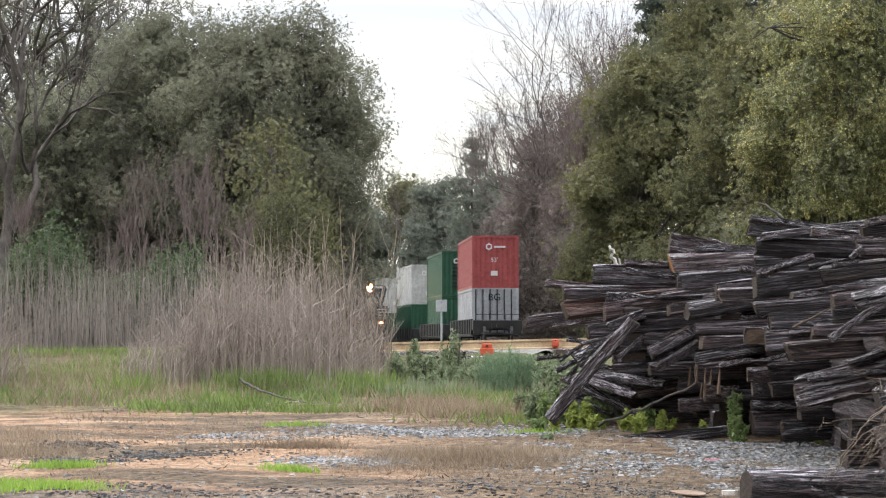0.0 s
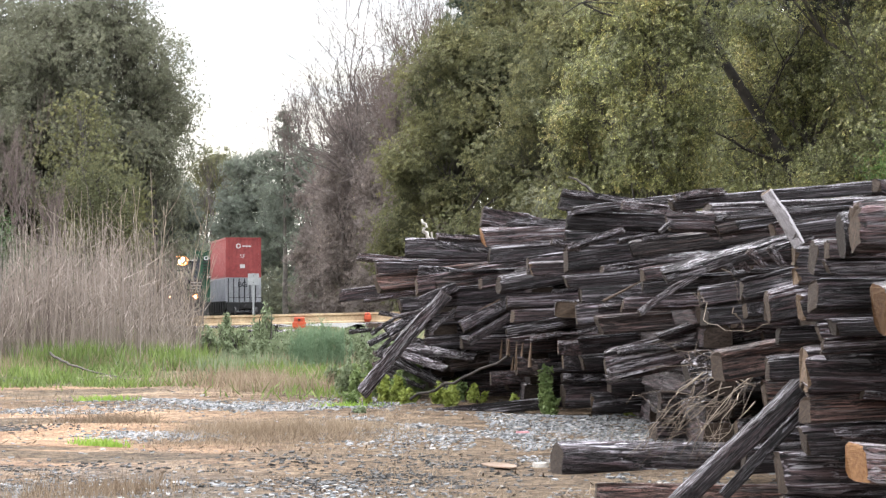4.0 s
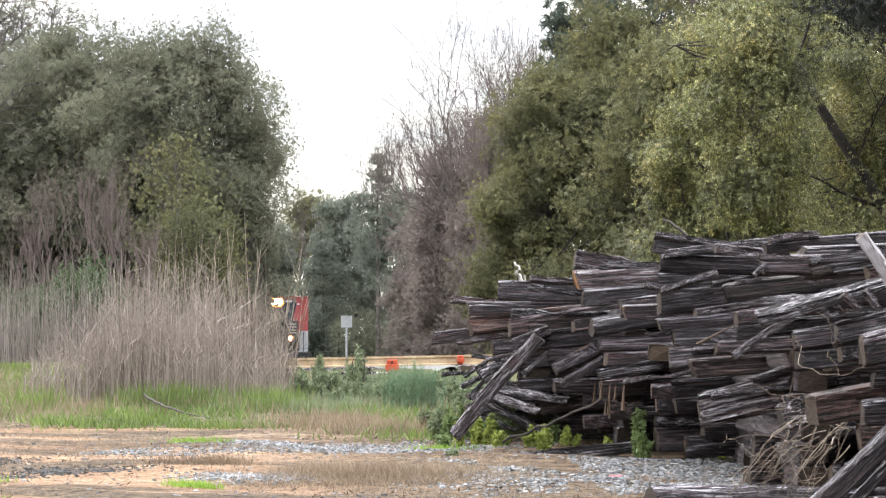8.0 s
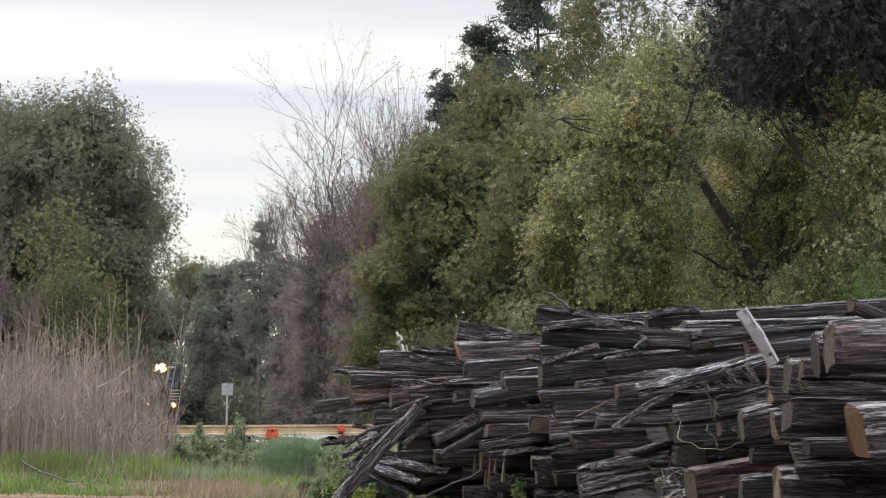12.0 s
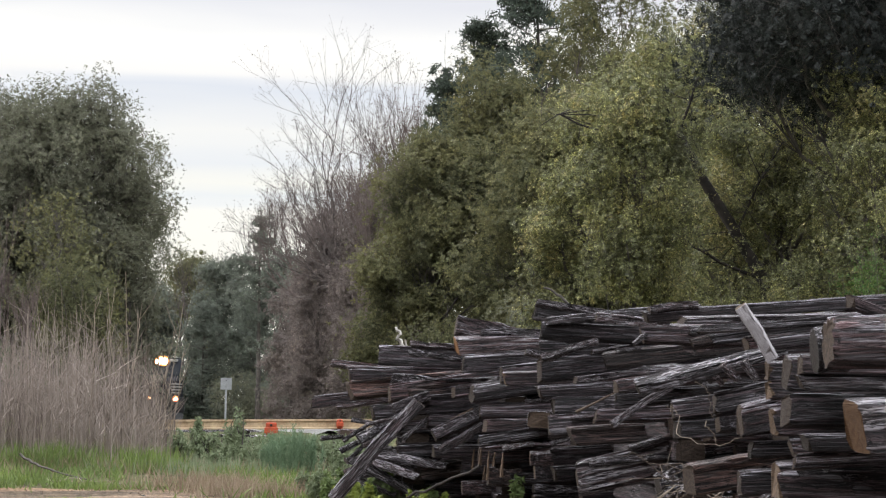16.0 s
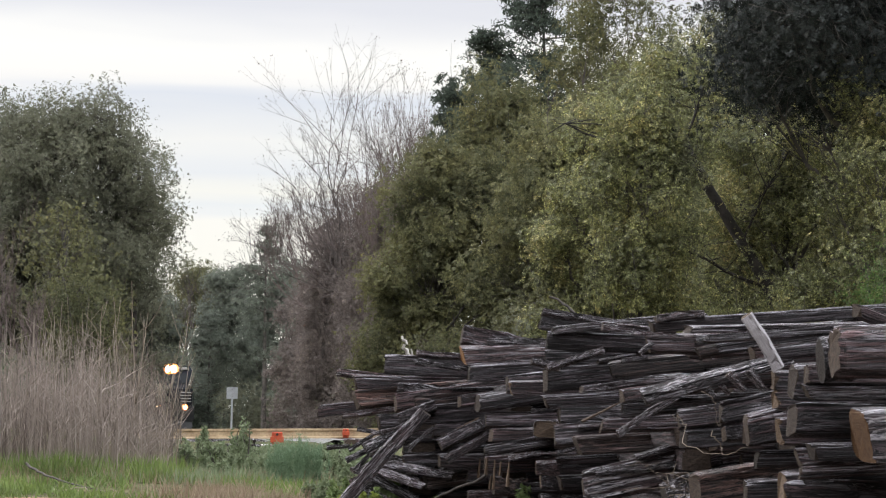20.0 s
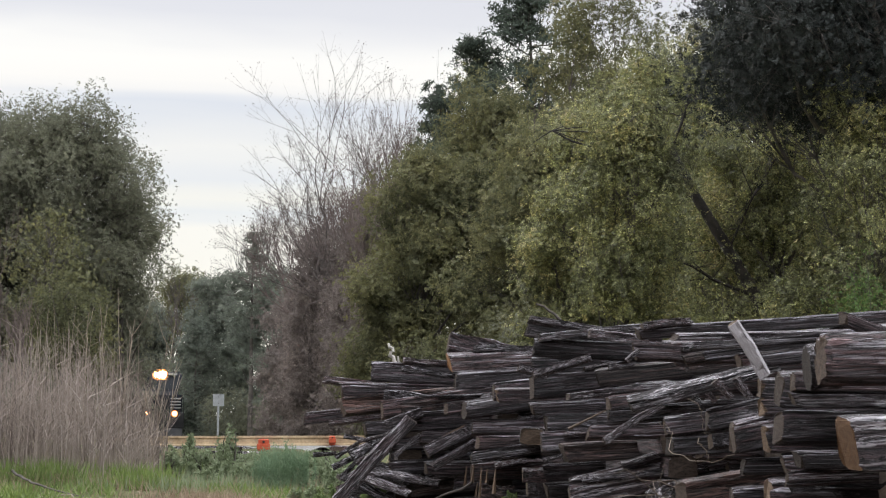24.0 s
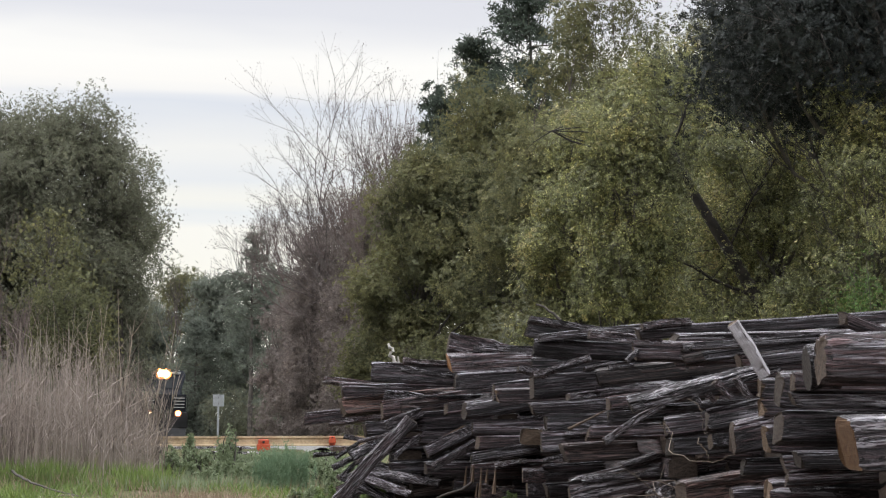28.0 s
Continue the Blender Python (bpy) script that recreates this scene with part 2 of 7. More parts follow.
BARK_TAN = surface("brown_branch_bark", (0.06, 0.045, 0.036), (0.18, 0.14, 0.11), 5, 0.9)
TWIG_RED = surface("reddish_grey_twigs", (0.073, 0.053, 0.049), (0.168, 0.130, 0.120), 2, 0.9)
STEEL_RUST = surface("rusty_rail_steel", (0.26, 0.18, 0.11), (0.52, 0.40, 0.26), 2.5, 0.65, 0.25, bumpy=0.15)
RAIL_TOP = surface("polished_rail_head", (0.35, 0.32, 0.28), (0.62, 0.58, 0.5), 3, 0.38, 0.9, bumpy=0.05)
GALV = surface("galvanised_steel", (0.24, 0.25, 0.26), (0.40, 0.41, 0.42), 4, 0.55, 0.5, bumpy=0.05)
WHITE_WOOD = surface("bleached_wood", (0.26, 0.245, 0.22), (0.52, 0.49, 0.45), 8, 0.8, bumpy=0.4, stretch=(1, 1, 1))
CARD = surface("tan_board", (0.132, 0.087, 0.058), (0.216, 0.155, 0.114), 3, 0.85, bumpy=0.1)
PINK = surface("faded_pink_plastic", (0.45, 0.20, 0.22), (0.60, 0.32, 0.34), 9, 0.6, bumpy=0.1)

# ---- mesh helpers ----
class Batch:
    """Collects vertices and four-cornered faces of many small pieces into one mesh."""

    def __init__(self):
        self.v, self.f, self.n = [], [], 0

    def add(self, verts, faces):
        verts = np.asarray(verts, float).reshape(-1, 3)
        self.v.append(verts)
        self.f.append(np.asarray(faces, int).reshape(-1, 4) + self.n)
        self.n += len(verts)

    def tube(self, points, radii, sides=5, cap=True):
        points = np.asarray(points, float)
        radii = np.broadcast_to(np.asarray(radii, float), (len(points),))
        d = np.gradient(points, axis=0)
        d /= np.linalg.norm(d, axis=1, keepdims=True) + 1e-9
        ref = np.where(np.abs(d[:, 2:3]) > 0.9, np.array([[1.0, 0, 0]]), np.array([[0, 0, 1.0]]))
        a = np.cross(d, ref)
        a /= np.linalg.norm(a, axis=1, keepdims=True) + 1e-9
        b = np.cross(d, a)
        ang = np.arange(sides) * 2 * np.pi / sides
        ring = a[:, None, :] * np.cos(ang)[None, :, None] + b[:, None, :] * np.sin(ang)[None, :, None]
        verts = (points[:, None, :] + ring * radii[:, None, None]).reshape(-1, 3)
        k, s = len(points), sides
        i = np.arange(k - 1)[:, None] * s
        j = np.arange(s)[None, :]
        f = np.stack([i + j, i + (j + 1) % s, i + s + (j + 1) % s, i + s + j], -1).reshape(-1, 4)
        if cap and s == 4:
            f = np.concatenate([f, [[3, 2, 1, 0]], [[(k - 1) * s + q for q in range(4)]]])
        self.add(verts, f)

    def diamonds(self, centres, length, width, rng, up=0.0, out=None):
        """Leaf-like four-cornered blades with random turns; up draws their long axis upright, out turns their faces outwards."""
        n = len(centres)
        if n == 0:
            return
        a = rng.normal(size=(n, 3))
        a[:, 2] += up
        a /= np.linalg.norm(a, axis=1, keepdims=True)
        b = np.cross(a, rng.normal(size=(n, 3)))
        if out is not None:
            face = out / (np.linalg.norm(out, axis=1, keepdims=True) + 1e-9) + rng.normal(0, 0.7, (n, 3)) + (0, 0, 0.3)
            face /= np.linalg.norm(face, axis=1, keepdims=True)
            a -= face * np.sum(a * face, axis=1, keepdims=True)
            a /= np.linalg.norm(a, axis=1, keepdims=True) + 1e-9
            b = np.cross(face, a)
        b /= np.linalg.norm(b, axis=1, keepdims=True) + 1e-9
        s = rng.uniform(0.7, 1.3, (n, 1))
        a, b = a * s * length / 2, b * s * width / 2
        v = np.stack([centres + a, centres + b, centres - a, centres - b], 1).reshape(-1, 3)
        self.add(v, np.arange(4 * n).reshape(-1, 4))

    def mesh(self, name, mats, smooth=False):
        me = bpy.data.meshes.new(name)
        if self.v:
            v, f = np.concatenate(self.v), np.concatenate(self.f)
            me.vertices.add(len(v))
            me.vertices.foreach_set("co", v.astype(np.float32).ravel())
            me.loops.add(f.size)
            me.loops.foreach_set("vertex_index", f.astype(np.int32).ravel())
            me.polygons.add(len(f))
            me.polygons.foreach_set("loop_start", np.arange(0, f.size, 4, dtype=np.int32))
            me.polygons.foreach_set("use_smooth", np.full(len(f), smooth))
            me.update(calc_edges=True)
        for m in mats if isinstance(mats, (list, tuple)) else [mats]:
            me.materials.append(m)
        return me

    def put(self, name, mats, parent=None, smooth=False):
        ob = new(name, self.mesh(name, mats, smooth))
        ob.parent = parent
        return ob


def part(name, bm, mat, parent, label=""):
    me = bpy.data.meshes.new(name)
    bm.to_mesh(me)
    bm.free()
    for m in mat if isinstance(mat, (list, tuple)) else [mat]:
        me.materials.append(m)
    ob = new(name, me)
    ob.parent = parent
    return tagged(ob, label)


def box_into(bm, x0, x1, y0, y1, z0, z1, bevel=0.0, mat=0):
    m = Matrix.LocRotScale(((x0 + x1) / 2, (y0 + y1) / 2, (z0 + z1) / 2), None, (abs(x1 - x0), abs(y1 - y0), abs(z1 - z0)))
    made = bmesh.ops.create_cube(bm, size=1.0, matrix=m)["verts"]
    if bevel:
        edges = list({e for v in made for e in v.link_edges})
        r = bmesh.ops.bevel(bm, geom=edges, offset=bevel, segments=1, affect="EDGES", profile=0.5)
        made = r["verts"]
    for f in {f for v in made for f in v.link_faces}:
        f.material_index = mat
    return bm


def box(x0, x1, y0, y1, z0, z1, bevel=0.0):
    return box_into(bmesh.new(), x0, x1, y0, y1, z0, z1, bevel)


def rod_into(bm, a, b, r, sides=8, r2=None):
    a, b = Vector(a), Vector(b)
    m = Matrix.Translation((a + b) / 2) @ (b - a).to_track_quat("Z", "Y").to_matrix().to_4x4()
    bmesh.ops.create_cone(bm, cap_ends=True, segments=sides, radius1=r, radius2=r if r2 is None else r2, depth=(b - a).length, matrix=m)
    return bm


def rod(a, b, r, sides=8):
    return rod_into(bmesh.new(), a, b, r, sides)


def thing(name, x, y, z, rz=0.0, label="", category="", group="", kind=""):
    ob = new(name)
    ob.empty_display_size = 0.2
    ob.matrix_world = pose(x, y, z, 0, 0, rz)
    return tagged(ob, label, category, group, kind)


# ---- the ground ----
def ground_z(x, y):
    """The yard is flat near the camera and climbs gently to the railway."""
    z = np.interp(y, (0, 13, 20, 26, 36, 46, 52, 60, 75, 120, 180, 205, 260, 420), (0, 0, 0.10, 0.28, 0.43, 0.52, 0.60, 0.70, 0.70, 0.58, 0.30, -0.1, -0.6, -0.9))
    return z + np.interp(x, (-2.6, -1.2), (0.13, 0.0)) * np.interp(y, (40, 50, 58, 66), (0, 1, 1, 0))


def lumps(x, y):
    return 0.025 * np.sin(x * 1.7 + y * 0.9) * np.sin(y * 1.3 - x * 0.4) + 0.012 * np.sin(x * 5.1) * np.sin(y * 4.3 + x)


def ground_at(x, y):
    return float(ground_z(x, y) + lumps(x, y))


def build_ground():
    def strip(xs, ys):
        gx, gy = np.meshgrid(xs, ys)
        gz = ground_z(gx, gy) + lumps(gx, gy)
        far = np.maximum(np.abs(gx) - 300, 0) + np.maximum(gy - 420, 0)
        v = np.stack([gx, gy, gz - far * 0.002], -1).reshape(-1, 3)
        w = len(xs)
        i = np.arange(len(ys) - 1)[:, None] * w + np.arange(w - 1)[None, :]
        f = np.stack([i, i + 1, i + w + 1, i + w], -1).reshape(-1, 4)
        return v, f
    b = Batch()
    xs = np.concatenate([[-3000, -800, -200, -60, -30, -20], np.arange(-12, 12.01, 0.25), [20, 30, 60, 200, 800, 3000]])
    ys = np.concatenate([[-3000, -600, -100, -20, 0, 6], np.arange(10, 60.01, 0.25), [64, 70, 80, 95, 120, 160, 200, 260, 420, 900, 3000]])
    b.add(*strip(xs, ys))
    ob = b.put("ground", GROUND, smooth=True)
    return tagged(ob, "sandy yard ground with gravel, mud and dry grass", "ground", kind="structure")


def ground_material():
    m, n, l, b = material("yard_ground", 0.9, 0.0, 0.15)
    c = n.new("ShaderNodeTexCoord")
    sep = n.new("ShaderNodeSeparateXYZ")
    l.new(c.outputs["Object"], sep.inputs[0])

    def zone(axis, lo, hi, wob, scale):
        """A soft step along an axis, its edge broken by noise."""
        nz = noise_of(n, l, scale, 5.0, 0.6)
        add = n.new("ShaderNodeMath")
        add.operation = "MULTIPLY_ADD"
        l.new(nz.outputs["Fac"], add.inputs[0])
        add.inputs[1].default_value = wob
        l.new(sep.outputs[axis], add.inputs[2])
        r = n.new("ShaderNodeMapRange")
        r.inputs["From Min"].default_value, r.inputs["From Max"].default_value = lo + wob / 2, hi + wob / 2
        l.new(add.outputs[0], r.inputs["Value"])
        return r.outputs[0]

    fine = noise_of(n, l, 9.0, 8.0, 0.7)
    mid = noise_of(n, l, 0.9, 5.0, 0.6, stretch=(0.7, 1.3, 1))
    sand = ramp_of(n, [(0.3, (0.268, 0.159, 0.095)), (0.5, (0.365, 0.233, 0.146)), (0.75, (0.464, 0.341, 0.238))])
    l.new(mid.outputs["Fac"], sand.inputs["Fac"])
    dirt = ramp_of(n, [(0.3, (0.06, 0.046, 0.034)), (0.7, (0.19, 0.14, 0.092))])
    l.new(fine.outputs["Fac"], dirt.inputs["Fac"])
    grit = ramp_of(n, [(0.3, (0.05, 0.048, 0.047)), (0.7, (0.17, 0.16, 0.15))])
    l.new(fine.outputs["Fac"], grit.inputs["Fac"])
    moss = ramp_of(n, [(0.3, (0.05, 0.06, 0.02)), (0.7, (0.13, 0.13, 0.055))])
    l.new(fine.outputs["Fac"], moss.inputs["Fac"])
    blot = noise_of(n, l, 0.55, 6.0, 0.65, stretch=(0.6, 1.5, 1))
    spots = ramp_of(n, [(0.44, (0, 0, 0)), (0.56, (1, 1, 1))])
    l.new(blot.outputs["Fac"], spots.inputs["Fac"])
    base = mixed(n, l, spots.outputs[0], sand.outputs[0], dirt.outputs[0])
    near = zone("Y", 19.5, 16.5, 3.0, 0.5)      # grit and coal dust near the camera
    pale = noise_of(n, l, 0.8, 5.0, 0.6, stretch=(0.7, 1.2, 1))
    some = ramp_of(n, [(0.46, (0, 0, 0)), (0.56, (1, 1, 1))])
    l.new(pale.outputs["Fac"], some.inputs["Fac"])
    base = mixed(n, l, near, base, mixed(n, l, some.outputs[0], grit.outputs[0], mixed(n, l, 0.2, dirt.outputs[0], sand.outputs[0])))
    right = zone("X", -1.4, 0.6, 2.5, 0.45)
    base = mixed(n, l, right, base, mixed(n, l, spots.outputs[0], mixed(n, l, 0.16, dirt.outputs[0], sand.outputs[0]), mixed(n, l, 0.05, dirt.outputs[0], sand.outputs[0])))
    back = zone("Y", 28.5, 31.0, 7.0, 0.7)
    base = mixed(n, l, back, base, moss.outputs[0])
    speck = ramp_of(n, [(0.36, (0.4, 0.38, 0.37)), (0.5, (0.9, 0.9, 0.9)), (0.66, (1.25, 1.25, 1.25))])
    l.new(fine.outputs["Fac"], speck.inputs["Fac"])
    base = mixed(n, l, 0.8, base, speck.outputs[0], "MULTIPLY")
    crumb = noise_of(n, l, 38.0, 6.0, 0.7)
    litter = ramp_of(n, [(0.40, (0.35, 0.33, 0.32)), (0.5, (1, 1, 1)), (0.68, (1.3, 1.28, 1.25))])
    l.new(crumb.outputs["Fac"], litter.inputs["Fac"])
    streaks = noise_of(n, l, 2.2, 6.0, 0.7, stretch=(0.5, 1.6, 1))
    damp = ramp_of(n, [(0.40, (0.45, 0.40, 0.36)), (0.52, (1, 1, 1))])
    l.new(streaks.outputs["Fac"], damp.inputs["Fac"])
    base = mixed(n, l, 0.6, base, damp.outputs[0], "MULTIPLY")
    l.new(mixed(n, l, 0.85, base, litter.outputs[0], "MULTIPLY"), b.inputs["Base Color"])
    both = n.new("ShaderNodeMath")
    both.operation = "ADD"
    l.new(fine.outputs["Fac"], both.inputs[0])
    l.new(crumb.outputs["Fac"], both.inputs[1])
    bump(n, l, b, both.outputs[0], 0.9, 0.04)
    return m


GROUND = ground_material()
build_ground()

# ---- the pile of old railway ties ----
def tie_mesh(seed, rounded=0.0, groove=0.03, mats=None, steps=26, around=24, taper=0.0):
    """One timber of unit length (x from 0 to 1), unit width and height round the x axis, its edges worn and its faces split along the grain."""
    rng = np.random.default_rng(seed)
    th = (np.arange(around) + 0.5) * 2 * np.pi / around
    power = 2.0 / (7.0 - 4.5 * rounded)
    prof = np.column_stack([np.sign(np.cos(th)) * np.abs(np.cos(th)) ** power, np.sign(np.sin(th)) * np.abs(np.sin(th)) ** power]) * 0.5
    xs = np.linspace(0, 1, steps)
    xs[1], xs[-2] = 0.015, 0.985

    def drift(knots, amount):
        q = rng.normal(0, amount, (knots, around))
        return np.array([[np.interp(x, np.linspace(0, 1, knots), q[:, k]) for k in range(around)] for x in xs])

    cut = np.maximum(0, drift(8, 1.0)) * groove + np.abs(drift(14, 0.35)) * groove
    top = 0.6 + 0.8 * (prof[:, 1] > 0.2)
    chips = (rng.random((steps, around)) < 0.07) * rng.uniform(0, 2.6, (steps, around)) * groove
    wob = rng.normal(0, 0.035, (2, 2))
    ends = rng.normal(0, 0.003, (2, around)) + np.outer(rng.normal(0, 0.008, 2), prof[:, 0]) + np.outer(rng.normal(0, 0.008, 2), prof[:, 1])
    verts = []
    for i, x in enumerate(xs):
        s = 1.0 - (0.05 if i in (0, steps - 1) else 0.0) - taper * x
        p = prof * (s - (cut[i] * top + chips[i] * (1 < i < steps - 2))[:, None] * 2)
        p = p + wob[0] * math.sin(3.1 * x) + wob[1] * math.sin(6.3 * x + seed)
        e = ends[0] if i < 2 else ends[1] if i > steps - 3 else 0
        verts.append(np.column_stack([np.full(around, x) + e, p]))
    verts = np.concatenate(verts)
    k = around
    i = np.arange(steps - 1)[:, None] * k
    j = np.arange(k)[None, :]
    f = np.stack([i + j, i + (j + 1) % k, i + k + (j + 1) % k, i + k + j], -1).reshape(-1, 4)
    me = bpy.data.meshes.new("railroad_tie")
    faces = [tuple(q) for q in f] + [tuple(range(k))[::-1], tuple(range((steps - 1) * k, steps * k))]
    me.from_pydata([tuple(v) for v in verts], [], faces)
    for m in mats:
        me.materials.append(m)
    me.polygons[len(faces) - 1].material_index = me.polygons[len(faces) - 2].material_index = 1
    bm = bmesh.new()
    bm.from_mesh(me)
    bmesh.ops.recalc_face_normals(bm, faces=bm.faces)
    bm.to_mesh(me)
    bm.free()
    return me


TIE_MESHES = {
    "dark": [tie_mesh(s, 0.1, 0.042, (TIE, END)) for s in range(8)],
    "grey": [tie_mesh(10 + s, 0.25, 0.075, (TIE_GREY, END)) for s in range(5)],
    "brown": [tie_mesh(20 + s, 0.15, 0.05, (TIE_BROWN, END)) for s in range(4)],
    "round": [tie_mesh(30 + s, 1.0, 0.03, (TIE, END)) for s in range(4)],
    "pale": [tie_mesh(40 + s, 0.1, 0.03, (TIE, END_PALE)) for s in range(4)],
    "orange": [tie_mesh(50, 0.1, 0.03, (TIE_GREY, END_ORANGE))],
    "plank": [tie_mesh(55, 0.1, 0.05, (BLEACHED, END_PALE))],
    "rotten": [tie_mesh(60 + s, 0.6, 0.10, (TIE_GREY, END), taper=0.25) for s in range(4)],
}
TIE_LABELS = {
    "dark": "old creosoted wooden railroad tie, nearly black, in the pile",
    "grey": "split railroad tie, top painted silver-grey for wear and sky sheen, in the pile",
    "brown": "brown weathered wooden railroad tie in the pile",
    "round": "round-edged dark timber log lying in the tie pile",
    "pale": "dark railroad tie with pale tan sawn end, in pile",
    "orange": "weathered railroad tie with bright orange-tan sawn end",
    "rotten": "rotten splintered railroad tie with deep grey cracks",
}
tie_count = [0]


def tie(kind, x, y, z, yaw=0.0, tilt=0.0, length=2.5, w=0.23, h=0.18, roll=0.0):
    """A tie by the middle of its near end; it runs from there along x, turned by yaw, its far end raised by tilt."""
    tie_count[0] += 1
    meshes = TIE_MESHES[kind]
    ob = new("railroad_tie", meshes[tie_count[0] % len(meshes)])
    ob.matrix_world = pose(x, y, z, 0, -tilt, yaw) @ pose(0, 0, 0, roll + (tie_count[0] * 53) % 21 - 10, 0, 0) @ Matrix.Diagonal((length, w * 1.05, h * 1.02, 1))
    return tagged(ob, TIE_LABELS[kind], "railroad tie", "ties in the pile")


tie('dark', 1.53, 25.93, 1.819, -3, -1.3, 2.42, 0.25, 0.21)
tie('grey', 1.79, 25.11, 1.902, -2, -3.8, 0.53, 0.15, 0.06)
tie('rotten', 1.77, 25.05, 1.825, -3, -7.3, 0.61, 0.15, 0.08)
tie('grey', 1.09, 27.03, 1.748, -4, -7.0, 1.32, 0.15, 0.08)
tie('dark', 1.25, 26.42, 1.620, -2, 0.6, 2.58, 0.20, 0.17)
tie('brown', 1.25, 26.21, 1.448, 1, 6.5, 2.55, 0.23, 0.19)
tie('dark', 0.90, 27.11, 1.322, -3, 7.8, 2.51, 0.16, 0.13)
tie('grey', 1.12, 26.21, 1.276, -2, 8.5, 0.87, 0.15, 0.06)
tie('grey', 1.63, 25.43, 1.577, -3, -7.1, 0.51, 0.15, 0.10)
tie('dark', 1.61, 25.40, 1.410, -3, 10.0, 2.44, 0.22, 0.19)
tie('brown', 1.81, 25.36, 1.370, 2, 4.4, 2.57, 0.25, 0.26)
tie('dark', 2.22, 24.86, 2.098, 1, -12.3, 0.82, 0.23, 0.19)
tie('orange', 2.20, 24.53, 1.872, 1, 4.3, 2.44, 0.23, 0.19)
tie('grey', 2.43, 24.53, 2.012, -2, 0.0, 0.76, 0.15, 0.07)
tie('dark', 2.24, 24.29, 1.688, -0, 5.7, 2.55, 0.18, 0.15)
tie('dark', 2.48, 23.07, 1.574, 1, 6.9, 2.58, 0.21, 0.17)
tie('pale', 2.47, 22.66, 1.536, -3, 2.2, 2.52, 0.16, 0.13)
tie('dark', 2.16, 24.39, 1.427, 0, 9.9, 2.50, 0.15, 0.12)
tie('round', 2.28, 23.78, 1.412, -3, 8.9, 2.49, 0.20, 0.17)
tie('dark', 1.86, 25.14, 1.304, -3, 5.0, 2.59, 0.24, 0.20)
tie('dark', 1.47, 25.99, 1.222, 1, 3.3, 2.51, 0.18, 0.15)
tie('dark', 1.52, 25.89, 1.073, -2, 2.5, 2.58, 0.18, 0.15)
tie('dark', 1.97, 24.98, 1.136, -1, 2.9, 2.58, 0.16, 0.13)
tie('pale', 2.68, 21.80, 1.173, 82, 0.0, 2.57, 0.20, 0.15)
tie('dark', 2.36, 23.79, 1.253, -1, 1.4, 2.48, 0.18, 0.15)
tie('dark', 2.39, 23.58, 1.112, -0, 2.5, 2.49, 0.16, 0.13)
tie('pale', 1.71, 25.52, 0.841, -3, 2.7, 2.53, 0.18, 0.15)
tie('brown', 1.93, 25.38, 0.636, -2, 9.2, 2.47, 0.21, 0.17)
tie('grey', 2.33, 23.51, 0.974, 0, 9.0, 2.46, 0.15, 0.11)
tie('dark', 2.03, 25.08, 0.851, -1, 1.1, 2.58, 0.17, 0.14)
tie('dark', 2.32, 25.13, 0.704, -3, 1.4, 2.41, 0.20, 0.17)
tie('dark', 2.43, 24.52, 0.835, -3, 2.3, 2.55, 0.22, 0.18)
tie('brown', 2.50, 24.33, 0.623, -0, 0.0, 0.32, 0.20, 0.17)
tie('dark', 2.31, 24.96, 0.499, -3, 4.0, 0.39, 0.15, 0.13)
tie('dark', 2.07, 25.56, 0.356, -2, 1.4, 0.85, 0.15, 0.12)
tie('dark', 1.65, 26.13, 0.584, -3, 2.9, 2.49, 0.18, 0.15)
tie('dark', 1.77, 26.00, 0.442, -4, 1.2, 2.54, 0.17, 0.14)
tie('dark', 2.48, 25.10, 0.442, 1, 1.4, 2.59, 0.16, 0.13)
tie('dark', 2.58, 24.91, 0.330, 0, 1.1, 2.59, 0.15, 0.10)
tie('pale', 2.70, 22.62, 0.830, -4, 2.3, 0.30, 0.15, 0.12)
tie('pale', 2.80, 23.09, 0.705, -2, 2.7, 0.31, 0.17, 0.14)
tie('grey', 2.84, 23.49, 0.538, 2, -1.6, 0.57, 0.15, 0.08)
tie('dark', 2.86, 23.56, 0.370, 1, 1.4, 2.48, 0.25, 0.23)
tie('dark', 2.71, 24.13, 0.613, 2, 2.9, 2.52, 0.15, 0.11)
tie('dark', 2.95, 22.92, 0.695, 1, 3.9, 2.46, 0.17, 0.14)
tie('pale', 3.01, 22.67, 0.343, -3, 2.5, 2.49, 0.21, 0.18)
tie('dark', 2.66, 22.04, 2.125, -3, -8.7, 2.48, 0.22, 0.18)
tie('grey', 2.63, 21.75, 2.180, 2, -7.8, 0.92, 0.15, 0.06)
tie('grey', 2.66, 21.27, 2.007, -2, 6.0, 1.32, 0.15, 0.07)
tie('round', 2.63, 21.36, 1.927, -4, -1.9, 2.41, 0.19, 0.16)
tie('grey', 2.81, 19.38, 1.969, -3, -5.7, 0.56, 0.15, 0.08)
tie('dark', 2.92, 17.87, 1.790, 1, -0.9, 2.47, 0.15, 0.12)
tie('dark', 3.01, 18.30, 1.931, -2, 5.1, 2.42, 0.15, 0.09)
tie('grey', 3.03, 18.25, 1.980, 2, 7.1, 0.36, 0.15, 0.06)
tie('grey', 3.01, 16.77, 1.851, -1, 2.1, 2.44, 0.15, 0.05)
tie('grey', 3.03, 16.22, 1.766, -4, 4.4, 2.41, 0.15, 0.05)
tie('dark', 2.67, 21.79, 1.794, -3, 3.0, 2.54, 0.17, 0.14)
tie('dark', 2.65, 21.63, 1.594, -3, 6.8, 2.51, 0.25, 0.22)
